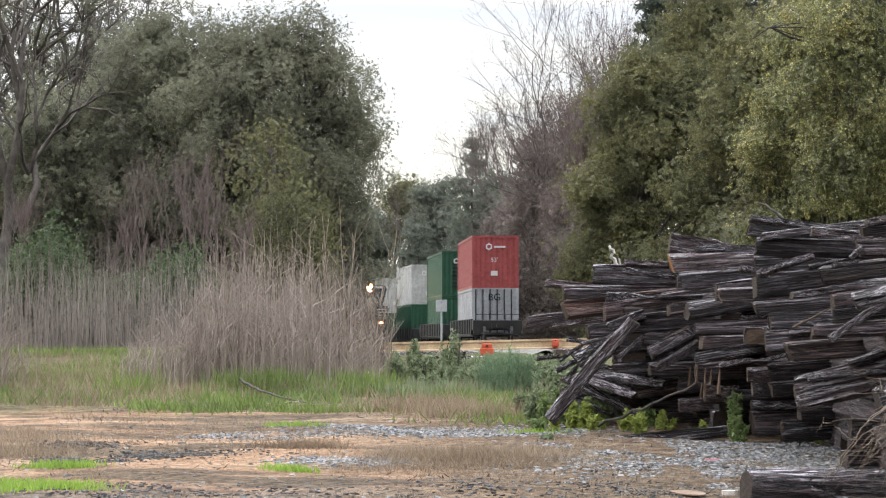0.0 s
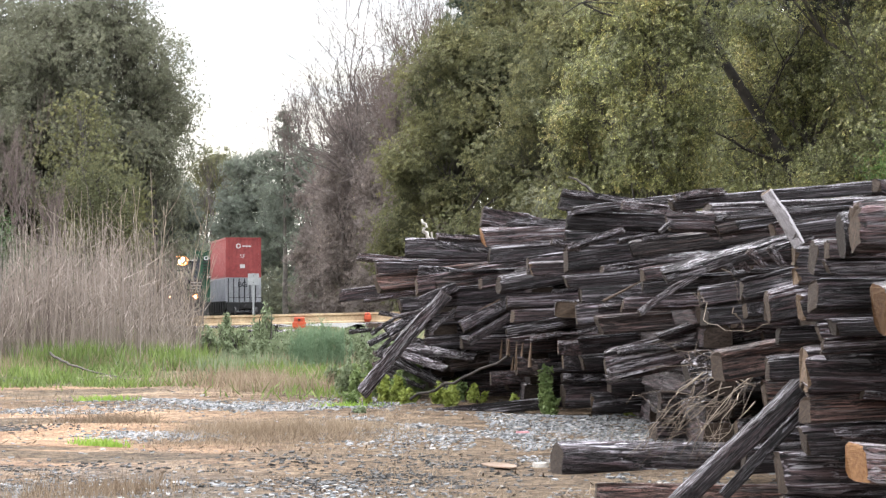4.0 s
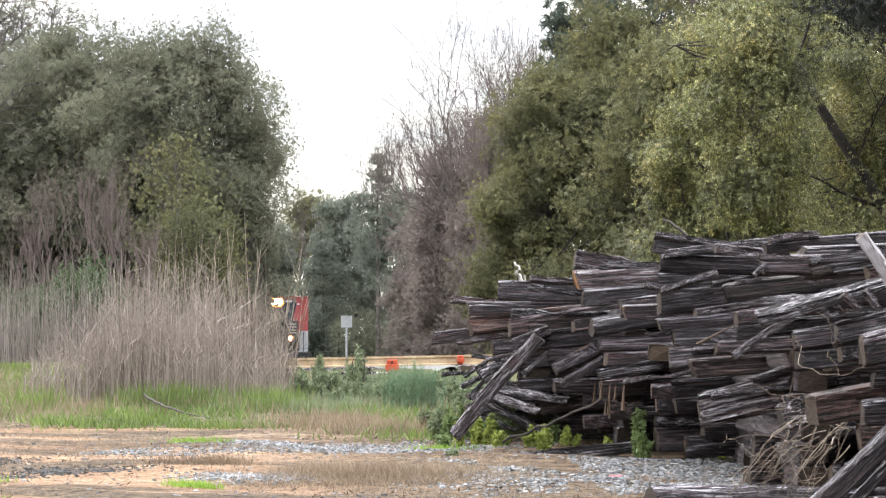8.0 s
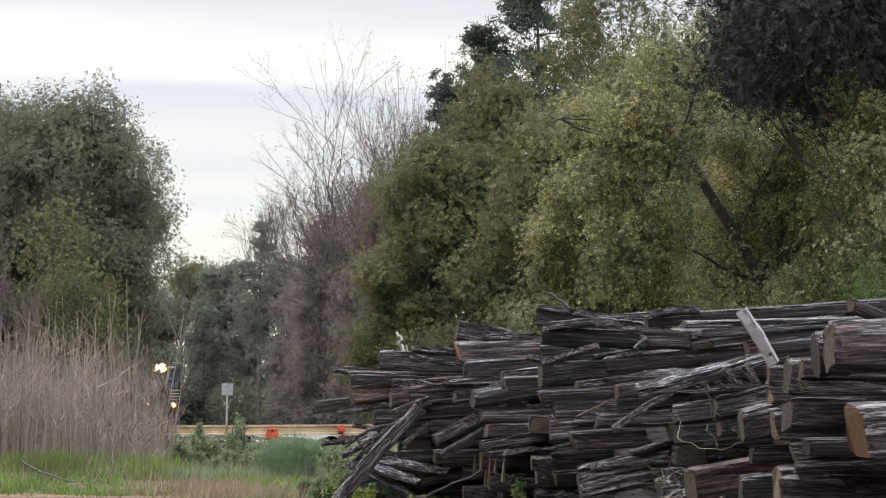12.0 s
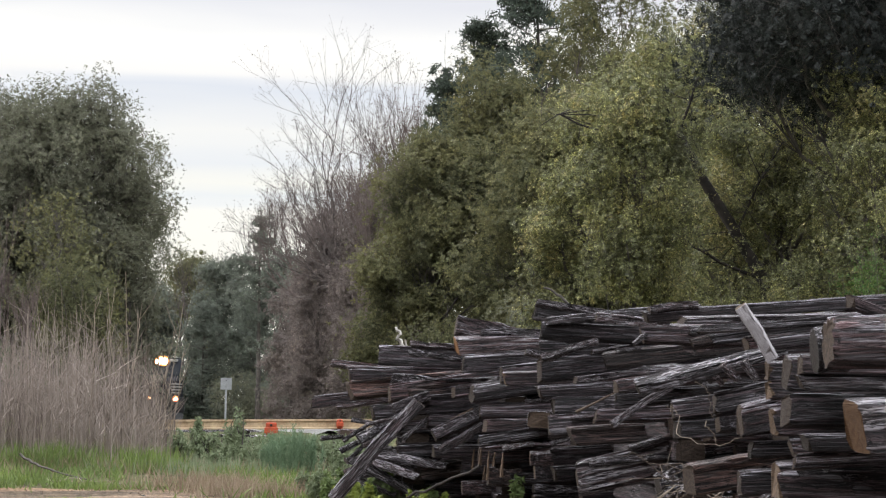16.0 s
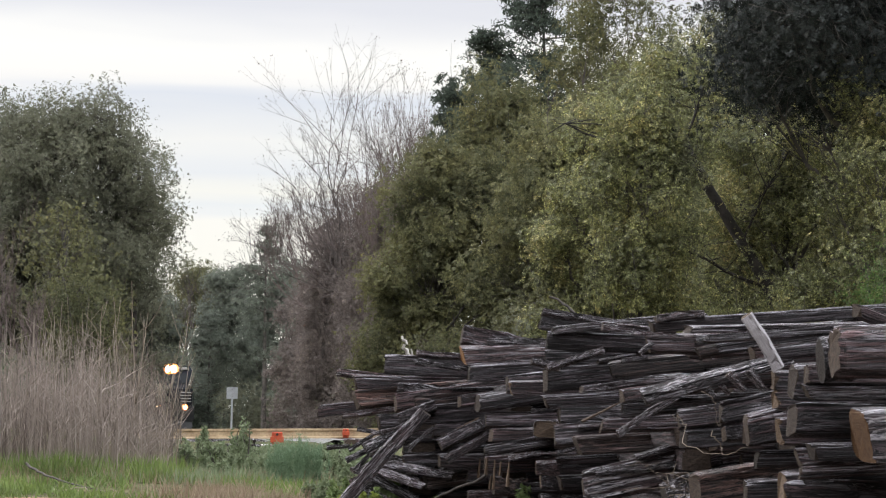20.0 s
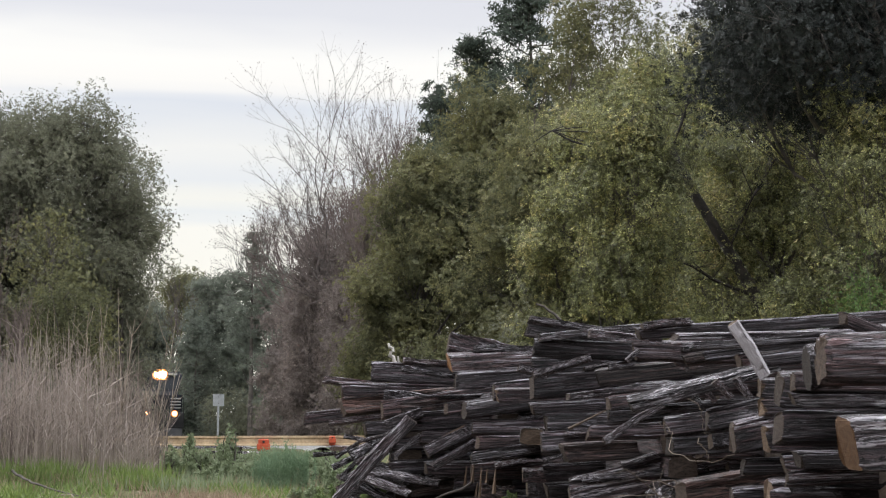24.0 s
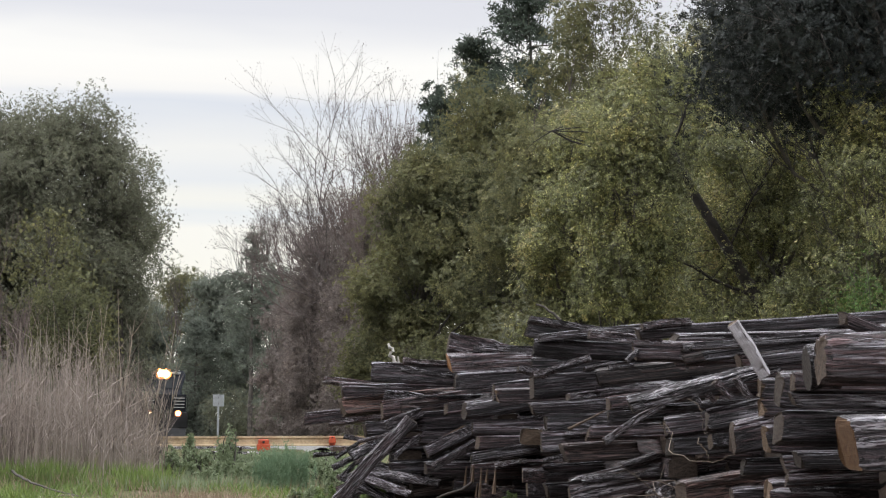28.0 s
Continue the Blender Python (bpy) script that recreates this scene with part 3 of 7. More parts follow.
tie('brown', 2.88, 19.38, 1.628, 1, 7.9, 2.48, 0.15, 0.13)
tie('grey', 2.73, 19.93, 1.492, 2, 7.1, 0.93, 0.15, 0.06)
tie('dark', 2.63, 21.48, 1.410, -1, 4.7, 2.45, 0.15, 0.10)
tie('dark', 2.87, 18.77, 1.428, -2, 8.7, 2.41, 0.15, 0.11)
tie('dark', 2.83, 19.47, 1.203, 1, 3.0, 2.50, 0.15, 0.11)
tie('dark', 2.91, 18.98, 1.325, -4, 5.7, 2.45, 0.16, 0.13)
tie('dark', 2.68, 21.16, 1.118, -3, 4.8, 2.44, 0.22, 0.19)
tie('brown', 2.76, 20.37, 1.046, -3, 4.2, 2.57, 0.19, 0.16)
tie('dark', 2.73, 21.26, 1.289, -4, 1.9, 2.59, 0.18, 0.15)
tie('dark', 2.86, 22.28, 0.867, -1, 4.3, 2.60, 0.19, 0.16)
tie('grey', 2.73, 19.75, 0.740, -3, 11.0, 2.48, 0.25, 0.28)
tie('dark', 3.14, 22.49, 0.487, 1, 2.9, 2.53, 0.15, 0.11)
tie('grey', 2.90, 16.99, 0.731, 1, 16.3, 0.34, 0.24, 0.20)
tie('brown', 2.88, 15.71, 0.813, 0, 10.6, 2.50, 0.25, 0.20)
tie('dark', 3.00, 17.05, 1.253, -3, 8.5, 2.44, 0.16, 0.14)
tie('dark', 3.02, 16.98, 1.119, 1, 5.2, 2.58, 0.15, 0.13)
tie('brown', 3.13, 17.05, 1.699, -2, 10.4, 2.53, 0.15, 0.08)
tie('dark', 3.21, 16.75, 1.729, 1, 9.0, 2.53, 0.15, 0.07)
tie('dark', 3.10, 14.59, 1.626, 1, 8.0, 2.51, 0.15, 0.08)
tie('pale', 3.05, 14.25, 1.475, 2, 0.0, 2.41, 0.15, 0.11)
tie('pale', 3.05, 14.21, 1.361, 2, 0.0, 2.59, 0.15, 0.11)
tie('dark', 3.04, 13.70, 1.449, 0, 0.0, 2.41, 0.23, 0.19)
tie('dark', 3.02, 13.29, 1.482, 1, 0.0, 2.43, 0.15, 0.11)
tie('grey', 3.02, 13.28, 1.384, 2, 1.5, 2.53, 0.15, 0.08)
tie('round', 3.04, 13.06, 1.551, -4, 5.7, 0.17, 0.25, 0.24)
tie('round', 3.04, 12.74, 1.563, -3, 3.2, 2.43, 0.32, 0.27)
tie('dark', 3.34, 13.51, 1.835, -0, -19.4, 2.51, 0.15, 0.07)
tie('grey', 2.97, 15.39, 1.281, 0, 11.5, 2.59, 0.18, 0.15)
tie('dark', 2.97, 14.61, 1.177, -3, 12.4, 2.40, 0.23, 0.19)
tie('pale', 2.98, 15.34, 1.155, 2, 6.6, 0.24, 0.15, 0.09)
tie('pale', 3.00, 13.85, 1.177, -4, 2.9, 2.58, 0.19, 0.16)
tie('dark', 2.99, 13.50, 1.236, -3, 1.8, 2.56, 0.21, 0.18)
tie('orange', 2.97, 11.89, 1.154, 4, 5.0, 2.56, 0.25, 0.27)
tie('dark', 3.02, 13.47, 1.042, 1, 2.0, 2.51, 0.15, 0.10)
tie('dark', 3.02, 13.17, 1.072, 1, 1.1, 2.44, 0.15, 0.09)
tie('grey', 2.98, 13.23, 0.973, 0, 3.9, 2.47, 0.15, 0.09)
tie('pale', 2.95, 13.54, 0.848, -3, -0.7, 2.58, 0.30, 0.24)
tie('dark', 3.03, 14.59, 1.015, 1, 2.2, 2.49, 0.15, 0.10)
tie('dark', 3.05, 15.02, 0.817, -1, 2.9, 2.41, 0.18, 0.15)
tie('dark', 3.33, 17.18, 0.639, -4, 2.3, 2.52, 0.15, 0.06)
tie('dark', 2.95, 13.50, 0.733, -1, 0.7, 2.57, 0.15, 0.07)
tie('brown', 2.95, 13.49, 0.623, -0, 3.2, 2.43, 0.18, 0.15)
tie('dark', 2.93, 13.48, 0.463, -2, 2.3, 2.55, 0.17, 0.15)
tie('grey', 2.86, 13.74, 0.260, 0, 0.0, 2.50, 0.28, 0.25)
tie('dark', 2.86, 13.73, 0.033, 0, 0.0, 2.40, 0.28, 0.20)
tie('orange', 2.77, 11.59, 0.454, 6, -4.2, 2.57, 0.26, 0.19)
tie('brown', 3.26, 20.43, 0.382, -1, 0.0, 2.48, 0.25, 0.24)
tie('dark', 3.22, 20.50, 0.169, 1, 0.8, 2.46, 0.23, 0.19)
tie('pale', 3.09, 16.22, 0.378, -3, 2.1, 0.43, 0.20, 0.16)
tie('dark', 3.21, 20.09, 0.022, -1, 0.8, 2.59, 0.17, 0.14)
tie('grey', 3.15, 19.29, -0.045, -3, 10.9, 0.64, 0.15, 0.09)
tie('dark', 3.17, 19.35, -0.162, -3, 0.9, 2.52, 0.16, 0.14)
tie('brown', 3.08, 15.26, 0.652, 1, 1.8, 2.50, 0.21, 0.18)
tie('dark', 3.10, 16.01, 0.216, -1, 1.4, 2.57, 0.21, 0.18)
tie('brown', 1.98, 14.75, 0.080, -3, 0.0, 1.60, 0.20, 0.15)
tie('round', 2.04, 17.14, 0.150, 12, -1.0, 1.88, 0.27, 0.24)
tie('dark', 1.24, 23.98, 0.139, -8, 6.2, 2.33, 0.17, 0.11)


tie('dark', 3.30, 18.45, 1.800, -2, 5.0, 2.20, 0.22, 0.18)
tie('dark', 3.35, 16.30, 1.650, -4, 4.4, 2.10, 0.20, 0.17)
for k in range(7):                                   # courses under the near log and the orange-ended ties
    tie('dark', 3.42, 12.92, 0.10 + k * 0.19, -2, 1.0, 2.20, 0.24, 0.19)
    if k < 5:
        tie('dark', 3.36, 12.02, 0.10 + k * 0.195, 3, 1.5, 2.20, 0.24, 0.19)


def hidden_ties():
    """The heart of the pile: courses of ties behind and below those that face the yard."""
    rng = random.Random(8)
    for y0, x0, top in ((26.6, 1.7, 1.5), (24.6, 2.8, 1.7), (22.6, 3.3, 1.85), (20.6, 3.5, 1.8), (18.6, 3.6, 1.65), (16.6, 3.5, 1.4)):
        z = ground_at(x0, y0) + 0.1
        while z < top - 0.15:
            inset = 0.3 if y0 < 22 and z < 0.75 else 0.0
            tie("dark", x0 + inset + rng.uniform(0.0, 0.35), y0 + 0.65 + rng.uniform(-0.1, 0.1), z, rng.uniform(-4, 4), rng.uniform(-1.5, 1.5),
                2.4 * rng.uniform(0.9, 1.05), 0.25, 0.19)
            if rng.random() < 0.5:
                tie("brown", x0 + inset + rng.uniform(0.2, 0.6), y0 + 1.0 + rng.uniform(-0.1, 0.1), z, rng.uniform(-4, 4), rng.uniform(-1.5, 1.5),
                    2.4, 0.25, 0.19)
            z += 0.185
    # crosswise courses that bind the pile together
    for x0, y0, y1, low, high in ((4.15, 14.0, 26.4, 1.72, 1.95), (5.0, 14.4, 26.0, 1.5, 1.8), (2.75, 24.5, 27.0, 1.6, 1.6), (1.95, 25.8, 27.4, 1.35, 1.35), (3.55, 19.4, 25.4, 1.6, 1.75)):
        y = y0
        while y < y1 - 1.0:
            z = ground_at(x0, y + 1.0) + 0.1
            while z < low + (high - low) * (y - 14) / 12:
                tie("dark", x0 + rng.uniform(-0.06, 0.06), y, z, 90 + rng.uniform(-3, 3), rng.uniform(-1, 1), min(2.45, y1 - y), 0.24, 0.19)
                z += 0.188
            y += 2.5


hidden_ties()


def slab(kind, x, y, z, yaw, tilt, length, w, h):
    """A splintered slab, pole or splinter lying across the face of the pile, by its near end."""
    tie_count[0] += 1
    pale = kind == "pale_splinter"
    meshes = SPLINTERS if pale else TIE_MESHES[kind]
    ob = new("loose_splinter" if pale else "loose_slab", meshes[tie_count[0] % len(meshes)])
    ob.matrix_world = pose(x, y, z, 0, -tilt, yaw) @ pose(0, 0, 0, (tie_count[0] * 37) % 50 - 25, 0, 0) @ Matrix.Diagonal((length, w, h, 1))
    return tagged(ob, "pale tan splinter of broken wood standing in the pile" if pale else "bleached grey plank leaning across the tie pile" if kind == "plank" else "splintered weathered slab lying across the tie pile", "wood slab", "splintered slabs")


SPLINTERS = [tie_mesh(80 + s, 0.3, 0.08, (END_SPLIT, END), 10, 10, 0.6) for s in range(2)]
slab('grey', 1.02, 24.56, 0.374, -3, 49.3, 1.26, 0.11, 0.136)
slab('rotten', 1.25, 25.70, 1.148, -2, -9.4, 0.35, 0.08, 0.051)
slab('rotten', 1.18, 25.93, 0.929, 3, 34.2, 0.31, 0.07, 0.046)
slab('rotten', 1.15, 25.86, 0.826, -4, 27.1, 0.43, 0.09, 0.057)
slab('rotten', 1.23, 25.85, 0.723, -4, 47.6, 0.34, 0.08, 0.052)
slab('rotten', 1.29, 25.68, 0.640, 1, 33.3, 0.34, 0.10, 0.068)
slab('rotten', 0.97, 26.38, 0.949, -2, 5.6, 0.24, 0.07, 0.047)
slab('rotten', 1.38, 25.45, 1.097, 0, 13.9, 0.35, 0.06, 0.040)
slab('rotten', 1.71, 24.88, 0.959, -0, 41.5, 0.33, 0.07, 0.050)
slab('dark', 1.95, 24.04, 1.008, -1, 26.9, 0.56, 0.19, 0.128)
slab('pale_splinter', 1.96, 24.05, 1.072, 4, 29.1, 0.41, 0.05, 0.021)
slab('dark', 2.01, 23.96, 0.869, -2, 32.2, 0.47, 0.11, 0.075)
slab('dark', 1.62, 24.95, 1.264, -1, 21.3, 0.38, 0.15, 0.100)
slab('grey', 2.49, 20.22, 1.662, -3, 17.7, 0.48, 0.09, 0.058)
slab('rotten', 2.59, 20.18, 1.693, -4, 15.8, 0.28, 0.07, 0.045)
slab('grey', 2.84, 17.73, 1.711, -0, 40.5, 0.12, 0.05, 0.032)
slab('rotten', 2.77, 18.10, 1.674, -2, 7.6, 0.19, 0.05, 0.036)
slab('grey', 2.50, 21.36, 1.748, 4, -13.4, 0.25, 0.09, 0.057)
slab('rotten', 2.46, 15.21, 1.372, -1, 16.1, 0.94, 0.16, 0.081)
slab('pale_splinter', 2.62, 19.08, 1.232, -2, 27.6, 0.35, 0.05, 0.017)
slab('grey', 2.64, 17.40, 1.146, 3, 32.8, 0.49, 0.08, 0.054)
slab('grey', 2.61, 20.46, 0.982, -3, 14.5, 0.18, 0.05, 0.032)
slab('plank', 2.84, 13.98, 1.820, 3, -57.3, 0.35, 0.10, 0.068)
slab('rotten', 2.93, 15.39, 1.506, 1, -50.0, 0.14, 0.07, 0.048)
slab('rotten', 2.93, 14.95, 1.519, 1, -44.8, 0.14, 0.08, 0.053)
slab('rotten', 2.94, 14.41, 1.522, -2, -51.3, 0.14, 0.07, 0.048)
slab('rotten', 2.93, 15.80, 1.487, 3, -50.4, 0.13, 0.06, 0.042)
slab('dark', 2.25, 14.07, -0.017, 3, 43.1, 1.11, 0.13, 0.106)
slab('dark', 2.67, 14.43, 0.099, -3, 46.2, 0.71, 0.10, 0.071)
slab('pale_splinter', 2.32, 24.00, 0.701, 1, 86.1, 0.19, 0.06, 0.027)
slab('pale_splinter', 2.36, 23.72, 0.734, -3, 85.7, 0.17, 0.06, 0.027)
slab('pale_splinter', 2.40, 23.39, 0.614, -3, 87.7, 0.27, 0.06, 0.026)
slab('pale_splinter', 2.43, 23.15, 0.746, -6, 84.1, 0.13, 0.06, 0.026)
slab('pale_splinter', 2.38, 23.53, 0.609, -0, 84.1, 0.13, 0.06, 0.027)
slab('pale_splinter', 2.47, 22.83, 0.654, -1, 87.1, 0.22, 0.06, 0.026)


def shards():
    """Splinters and broken strips caught between the ties, lying along their front edges."""
    rng = random.Random(31)
    ties = [o for o in bpy.data.objects if o.name.startswith("railroad_tie")]
    for k in range(170):
        host = ties[rng.randrange(len(ties))]
        m = host.matrix_world
        length, w, h = m.to_scale()
        if m.translation.y > 26 or length < 1.6:
            continue
        along, edge = rng.uniform(0.02, 0.5) * length, -w * 0.5
        rough = Matrix.LocRotScale(m.translation, m.to_quaternion(), (1, 1, 1))
        ob = new("splinter", TIE_MESHES["rotten"][k % 4] if k % 3 else SPLINTERS[k % 2] if k % 4 == 0 else TIE_MESHES["grey"][k % 5])
        ob.matrix_world = rough @ pose(along, edge + rng.uniform(-0.02, 0.03), h * rng.uniform(0.2, 0.46), rng.uniform(0, 90), -rng.uniform(-9, 9), rng.uniform(-7, 7)) @ Matrix.Diagonal((rng.uniform(0.3, 1.1), rng.uniform(0.03, 0.09), rng.uniform(0.02, 0.05), 1))
        tagged(ob, "thin weathered splinter caught between the piled ties", "wood splinter", "splinters in the pile")


shards()

# ---- trees and bushes ----
LEAF_DARK = foliage("dark_oak_leaves", [(0.0, (0.094, 0.098, 0.072)), (0.5, (0.150, 0.152, 0.107)), (1.0, (0.235, 0.233, 0.160))], 0.7, 0.2, 0.55, leaf=18, vary=0.5)
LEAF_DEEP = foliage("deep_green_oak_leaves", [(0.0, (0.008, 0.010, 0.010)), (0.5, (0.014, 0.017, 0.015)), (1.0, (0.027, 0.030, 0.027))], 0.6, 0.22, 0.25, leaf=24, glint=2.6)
# far leaves: the pale grey of distance haze is put into their colour
LEAF_FAR = foliage("hazed_far_leaves", [(0.0, (0.094, 0.107, 0.090)), (0.5, (0.138, 0.152, 0.124)), (1.0, (0.204, 0.212, 0.170))], 0.8, 0.15, 0.45, patch=0.12, leaf=7, vary=0.6)
LEAF_OLIVE = foliage("olive_leaves", [(0.0, (0.065, 0.068, 0.039)), (0.45, (0.106, 0.108, 0.054)), (0.8, (0.165, 0.153, 0.067)), (1.0, (0.235, 0.196, 0.092))], 0.7, 0.2, 0.45, leaf=12, vary=0.75)
LEAF_YELLOW = foliage("yellowing_leaves", [(0.0, (0.079, 0.077, 0.051)), (0.35, (0.120, 0.127, 0.062)), (0.6, (0.174, 0.174, 0.067)), (0.8, (0.240, 0.206, 0.081)), (1.0, (0.324, 0.240, 0.115))], 0.55, 0.35, 0.4, patch=0.55, leaf=22, glint=2.3, vary=1.25)
LEAF_RUST = foliage("rusty_leaves", [(0.0, (0.099, 0.084, 0.076)), (0.5, (0.156, 0.130, 0.119)), (1.0, (0.238, 0.194, 0.174))], 0.8, 0.15, 0.45, leaf=11, vary=0.6)
LEAF_PINE = foliage("pine_needles", [(0.0, (0.041, 0.053, 0.043)), (0.5, (0.062, 0.077, 0.060)), (1.0, (0.102, 0.120, 0.084))], 0.7, 0.2, 0.35, leaf=8, keep=0.62)
LEAF_FRESH = foliage("fresh_green_leaves", [(0.0, (0.05, 0.085, 0.022)), (0.5, (0.10, 0.165, 0.045)), (1.0, (0.19, 0.26, 0.09))], 0.6, 0.3, 0.4, leaf=20)
LEAF_CEDAR = foliage("evergreen_leaves", [(0.0, (0.04, 0.060, 0.028)), (0.5, (0.066, 0.096, 0.044)), (1.0, (0.11, 0.15, 0.07))], 0.6, 0.3, 0.4, leaf=18)
MOSS = foliage("grey_hanging_moss", [(0.0, (0.10, 0.094, 0.092)), (1.0, (0.20, 0.188, 0.18))], 0.9, 0.1, 0.4, leaf=12, vary=0.5)




def bent(a, b, rng, sag=0.08, n=5):
    a, b = np.asarray(a, float), np.asarray(b, float)
    t = np.linspace(0, 1, n)[:, None]
    p = a + (b - a) * t
    off = rng.normal(0, sag, 3) * np.linalg.norm(b - a)
    return p + off * np.sin(np.pi * t) + rng.normal(0, sag * 0.2, (n, 3)) * np.linalg.norm(b - a) * np.sin(np.pi * t)


def tree(name, label, x, y, h, r, leaf, bark=BARK, seed=1, lobes=22, tips=22, per_tip=34, size=0.16, aspect=0.6, low=0.3, spread=0.52,
         trunk=0.2, lean=0.0, flat=0.8, lobe_r=0.36, group="trees along the railway", depth=0.8, category="tree", inner=260, inner_size=0.26):
    """A broad tree: tapered trunk, limbs to each lobe of the crown, twigs to the tips, small leaves in clumps round them and dense leaf sprays within."""
    rng = np.random.default_rng(seed)
    root = thing(name, x, y, ground_at(x, y) - 0.1, 0, label, category, group)
    wood, crown = Batch(), Batch()
    top = np.array([lean * h, 0, h * 0.8])
    stem = bent((0, 0, 0), top, rng, 0.05, 7)
    wood.tube(stem, np.linspace(trunk, trunk * 0.25, 7), 8)
    wood.tube([stem[0] - (0, 0, 0.2), stem[0] + (0, 0, 0.25)], [trunk * 1.6, trunk * 1.0], 8)
    leaf_points, leaf_out, core, core_out = [], [], [], []
    for i in range(lobes):
        zf = low + (1 - low) * ((i + 0.5) / lobes)
        wide = math.sin(math.pi * min(0.97, 0.22 + 0.70 * (zf - low) / (1 - low))) ** 0.55
        ang = i * 2.39996 + rng.uniform(-0.5, 0.5)
        lr = r * lobe_r * rng.uniform(0.75, 1.25)
        rad = max(0.0, r * wide - lr * 0.8) * rng.uniform(0.55, 1.0)
        c = np.array([lean * h * zf + math.cos(ang) * rad, math.sin(ang) * rad * depth, max(lr * 0.6, h * zf - lr * 0.5)])
        start = stem[min(6, max(1, int(zf * 6 * 0.8)))]
        limb = bent(start, c, rng, 0.10, 6)
        wood.tube(limb, np.linspace(trunk * 0.34, trunk * 0.08, 6), 5)
        for k in range(tips):
            d = rng.normal(size=3)
            d /= np.linalg.norm(d)
            d[2] *= flat
            tip = c + d * lr * rng.uniform(0.45, 1.2)
            wood.tube(bent(limb[rng.integers(3, 6)], tip, rng, 0.12, 3), np.linspace(trunk * 0.06, 0.006, 3), 3)
            m = int(per_tip * rng.uniform(0.4, 1.6))
            leaf_points.append(tip + rng.normal(0, spread * lr * 0.5, (m, 3)) * (1, 1, 0.8))
            leaf_out.append(leaf_points[-1] - c)
        q = rng.normal(size=(inner, 3))
        q /= np.linalg.norm(q, axis=1, keepdims=True)
        core.append(c + q * lr * rng.uniform(0.1, 0.85, (inner, 1)) ** 0.5 * (1, 1, flat))
        core_out.append(q)
    if per_tip:
        crown.diamonds(np.concatenate(leaf_points), size * 1.7, size * 1.7 * 0.75, rng, out=np.concatenate(leaf_out))
        if inner:
            crown.diamonds(np.concatenate(core), inner_size * 1.6, inner_size * 1.2, rng, out=np.concatenate(core_out))
        crown.put("crown", leaf, root)
    wood.put("trunk", bark, root, True)
    return root


def bare_tree(name, label, x, y, h, seed, bark, depth=6, trunk=0.16, spread=32, lean=(0, 0), fork=(2, 4), shrink=0.72, buds=None, bud_size=0.1, buds_per=4, group="trees along the railway", category="tree"):
    """A leafless tree: limbs fork again and again down to fine twigs; a few buds or last leaves at the ends."""
    rng = np.random.default_rng(seed)
    root = thing(name, x, y, ground_at(x, y) - 0.1, 0, label, category, group)
    wood, fine, ends = Batch(), Batch(), []

    def grow(p, d, length, rad, level):
        q = p + d * length
        (wood if level < 3 else fine).tube(bent(p, q, rng, 0.06, 4 if level < 3 else 3 if level < 5 else 2), np.linspace(rad, rad * 0.68, 4 if level < 3 else 3 if level < 5 else 2), 6 if level < 2 else 3)
        if level >= depth:
            ends.append(q)
            return
        for k in range(rng.integers(*fork) if level else fork[1]):
            e = d + rng.normal(0, math.tan(radians(spread)) * 0.62, 3)
            e[2] += 0.18
            e /= np.linalg.norm(e)
            grow(p + (q - p) * rng.uniform(0.7, 1.0), e, length * shrink * rng.uniform(0.75, 1.15), rad * 0.62, level + 1)

    d0 = np.array([lean[0], lean[1], 1.0])
    first = h * (1 - shrink) / (1 - shrink ** (depth + 1)) * 1.15
    grow(np.zeros(3), d0 / np.linalg.norm(d0), first, trunk, 0)
    wood.put("trunk", bark, root, True)
    tagged(fine.put("twig_clump", bark, root, True), kind="stuff")
    if buds is not None:
        crown = Batch()
        e = np.repeat(np.array(ends), buds_per, 0)
        crown.diamonds(e + rng.normal(0, 0.16, e.shape), bud_size, bud_size * 0.6, rng)
        crown.put("crown", buds, root)
    return root


def pine(name, label, x, y, h, r, seed, low=0.45, whorls=9, group="trees along the railway", size=0.3, needles=LEAF_PINE):
    rng = np.random.default_rng(seed)
    root = thing(name, x, y, ground_at(x, y) - 0.1, 0, label, "pine tree", group)
    wood, crown = Batch(), Batch()
    stem = bent((0, 0, 0), (0, 0, h), rng, 0.012, 8)
    wood.tube(stem, np.linspace(h * 0.014, 0.03, 8), 7)
    for i in range(whorls):
        zf = low + (1 - low) * i / (whorls - 1) * 0.98
        reach = r * max(0.22, math.sin(math.pi * (0.25 + 0.68 * (zf - low) / (1 - low)))) * rng.uniform(0.6, 1.15)
        for k in range(rng.integers(4, 7)):
            ang = rng.uniform(0, 2 * math.pi)
            out = np.array([math.cos(ang), math.sin(ang), rng.uniform(-0.05, 0.35)]) * reach * rng.uniform(0.5, 1.05)
            base = np.array([0, 0, h * min(0.99, zf + rng.uniform(-0.6, 0.6) * (1 - low) / whorls)])
            arm = bent(base, base + out, rng, 0.08, 5)
            wood.tube(arm, np.linspace(0.05, 0.015, 5), 4)
            for q in range(9):
                c = arm[rng.integers(1, 5)] + rng.normal(0, 0.26, 3) * r * (0.4, 0.4, 0.34)
                crown.diamonds(c + rng.normal(0, 0.2, (34, 3)) * (1, 1, 0.6) * r * 0.2, size * 0.9, size * 0.22, rng, 0.5)
    crown.put("crown", needles, root)
    wood.put("trunk", BARK, root, True)
    return root


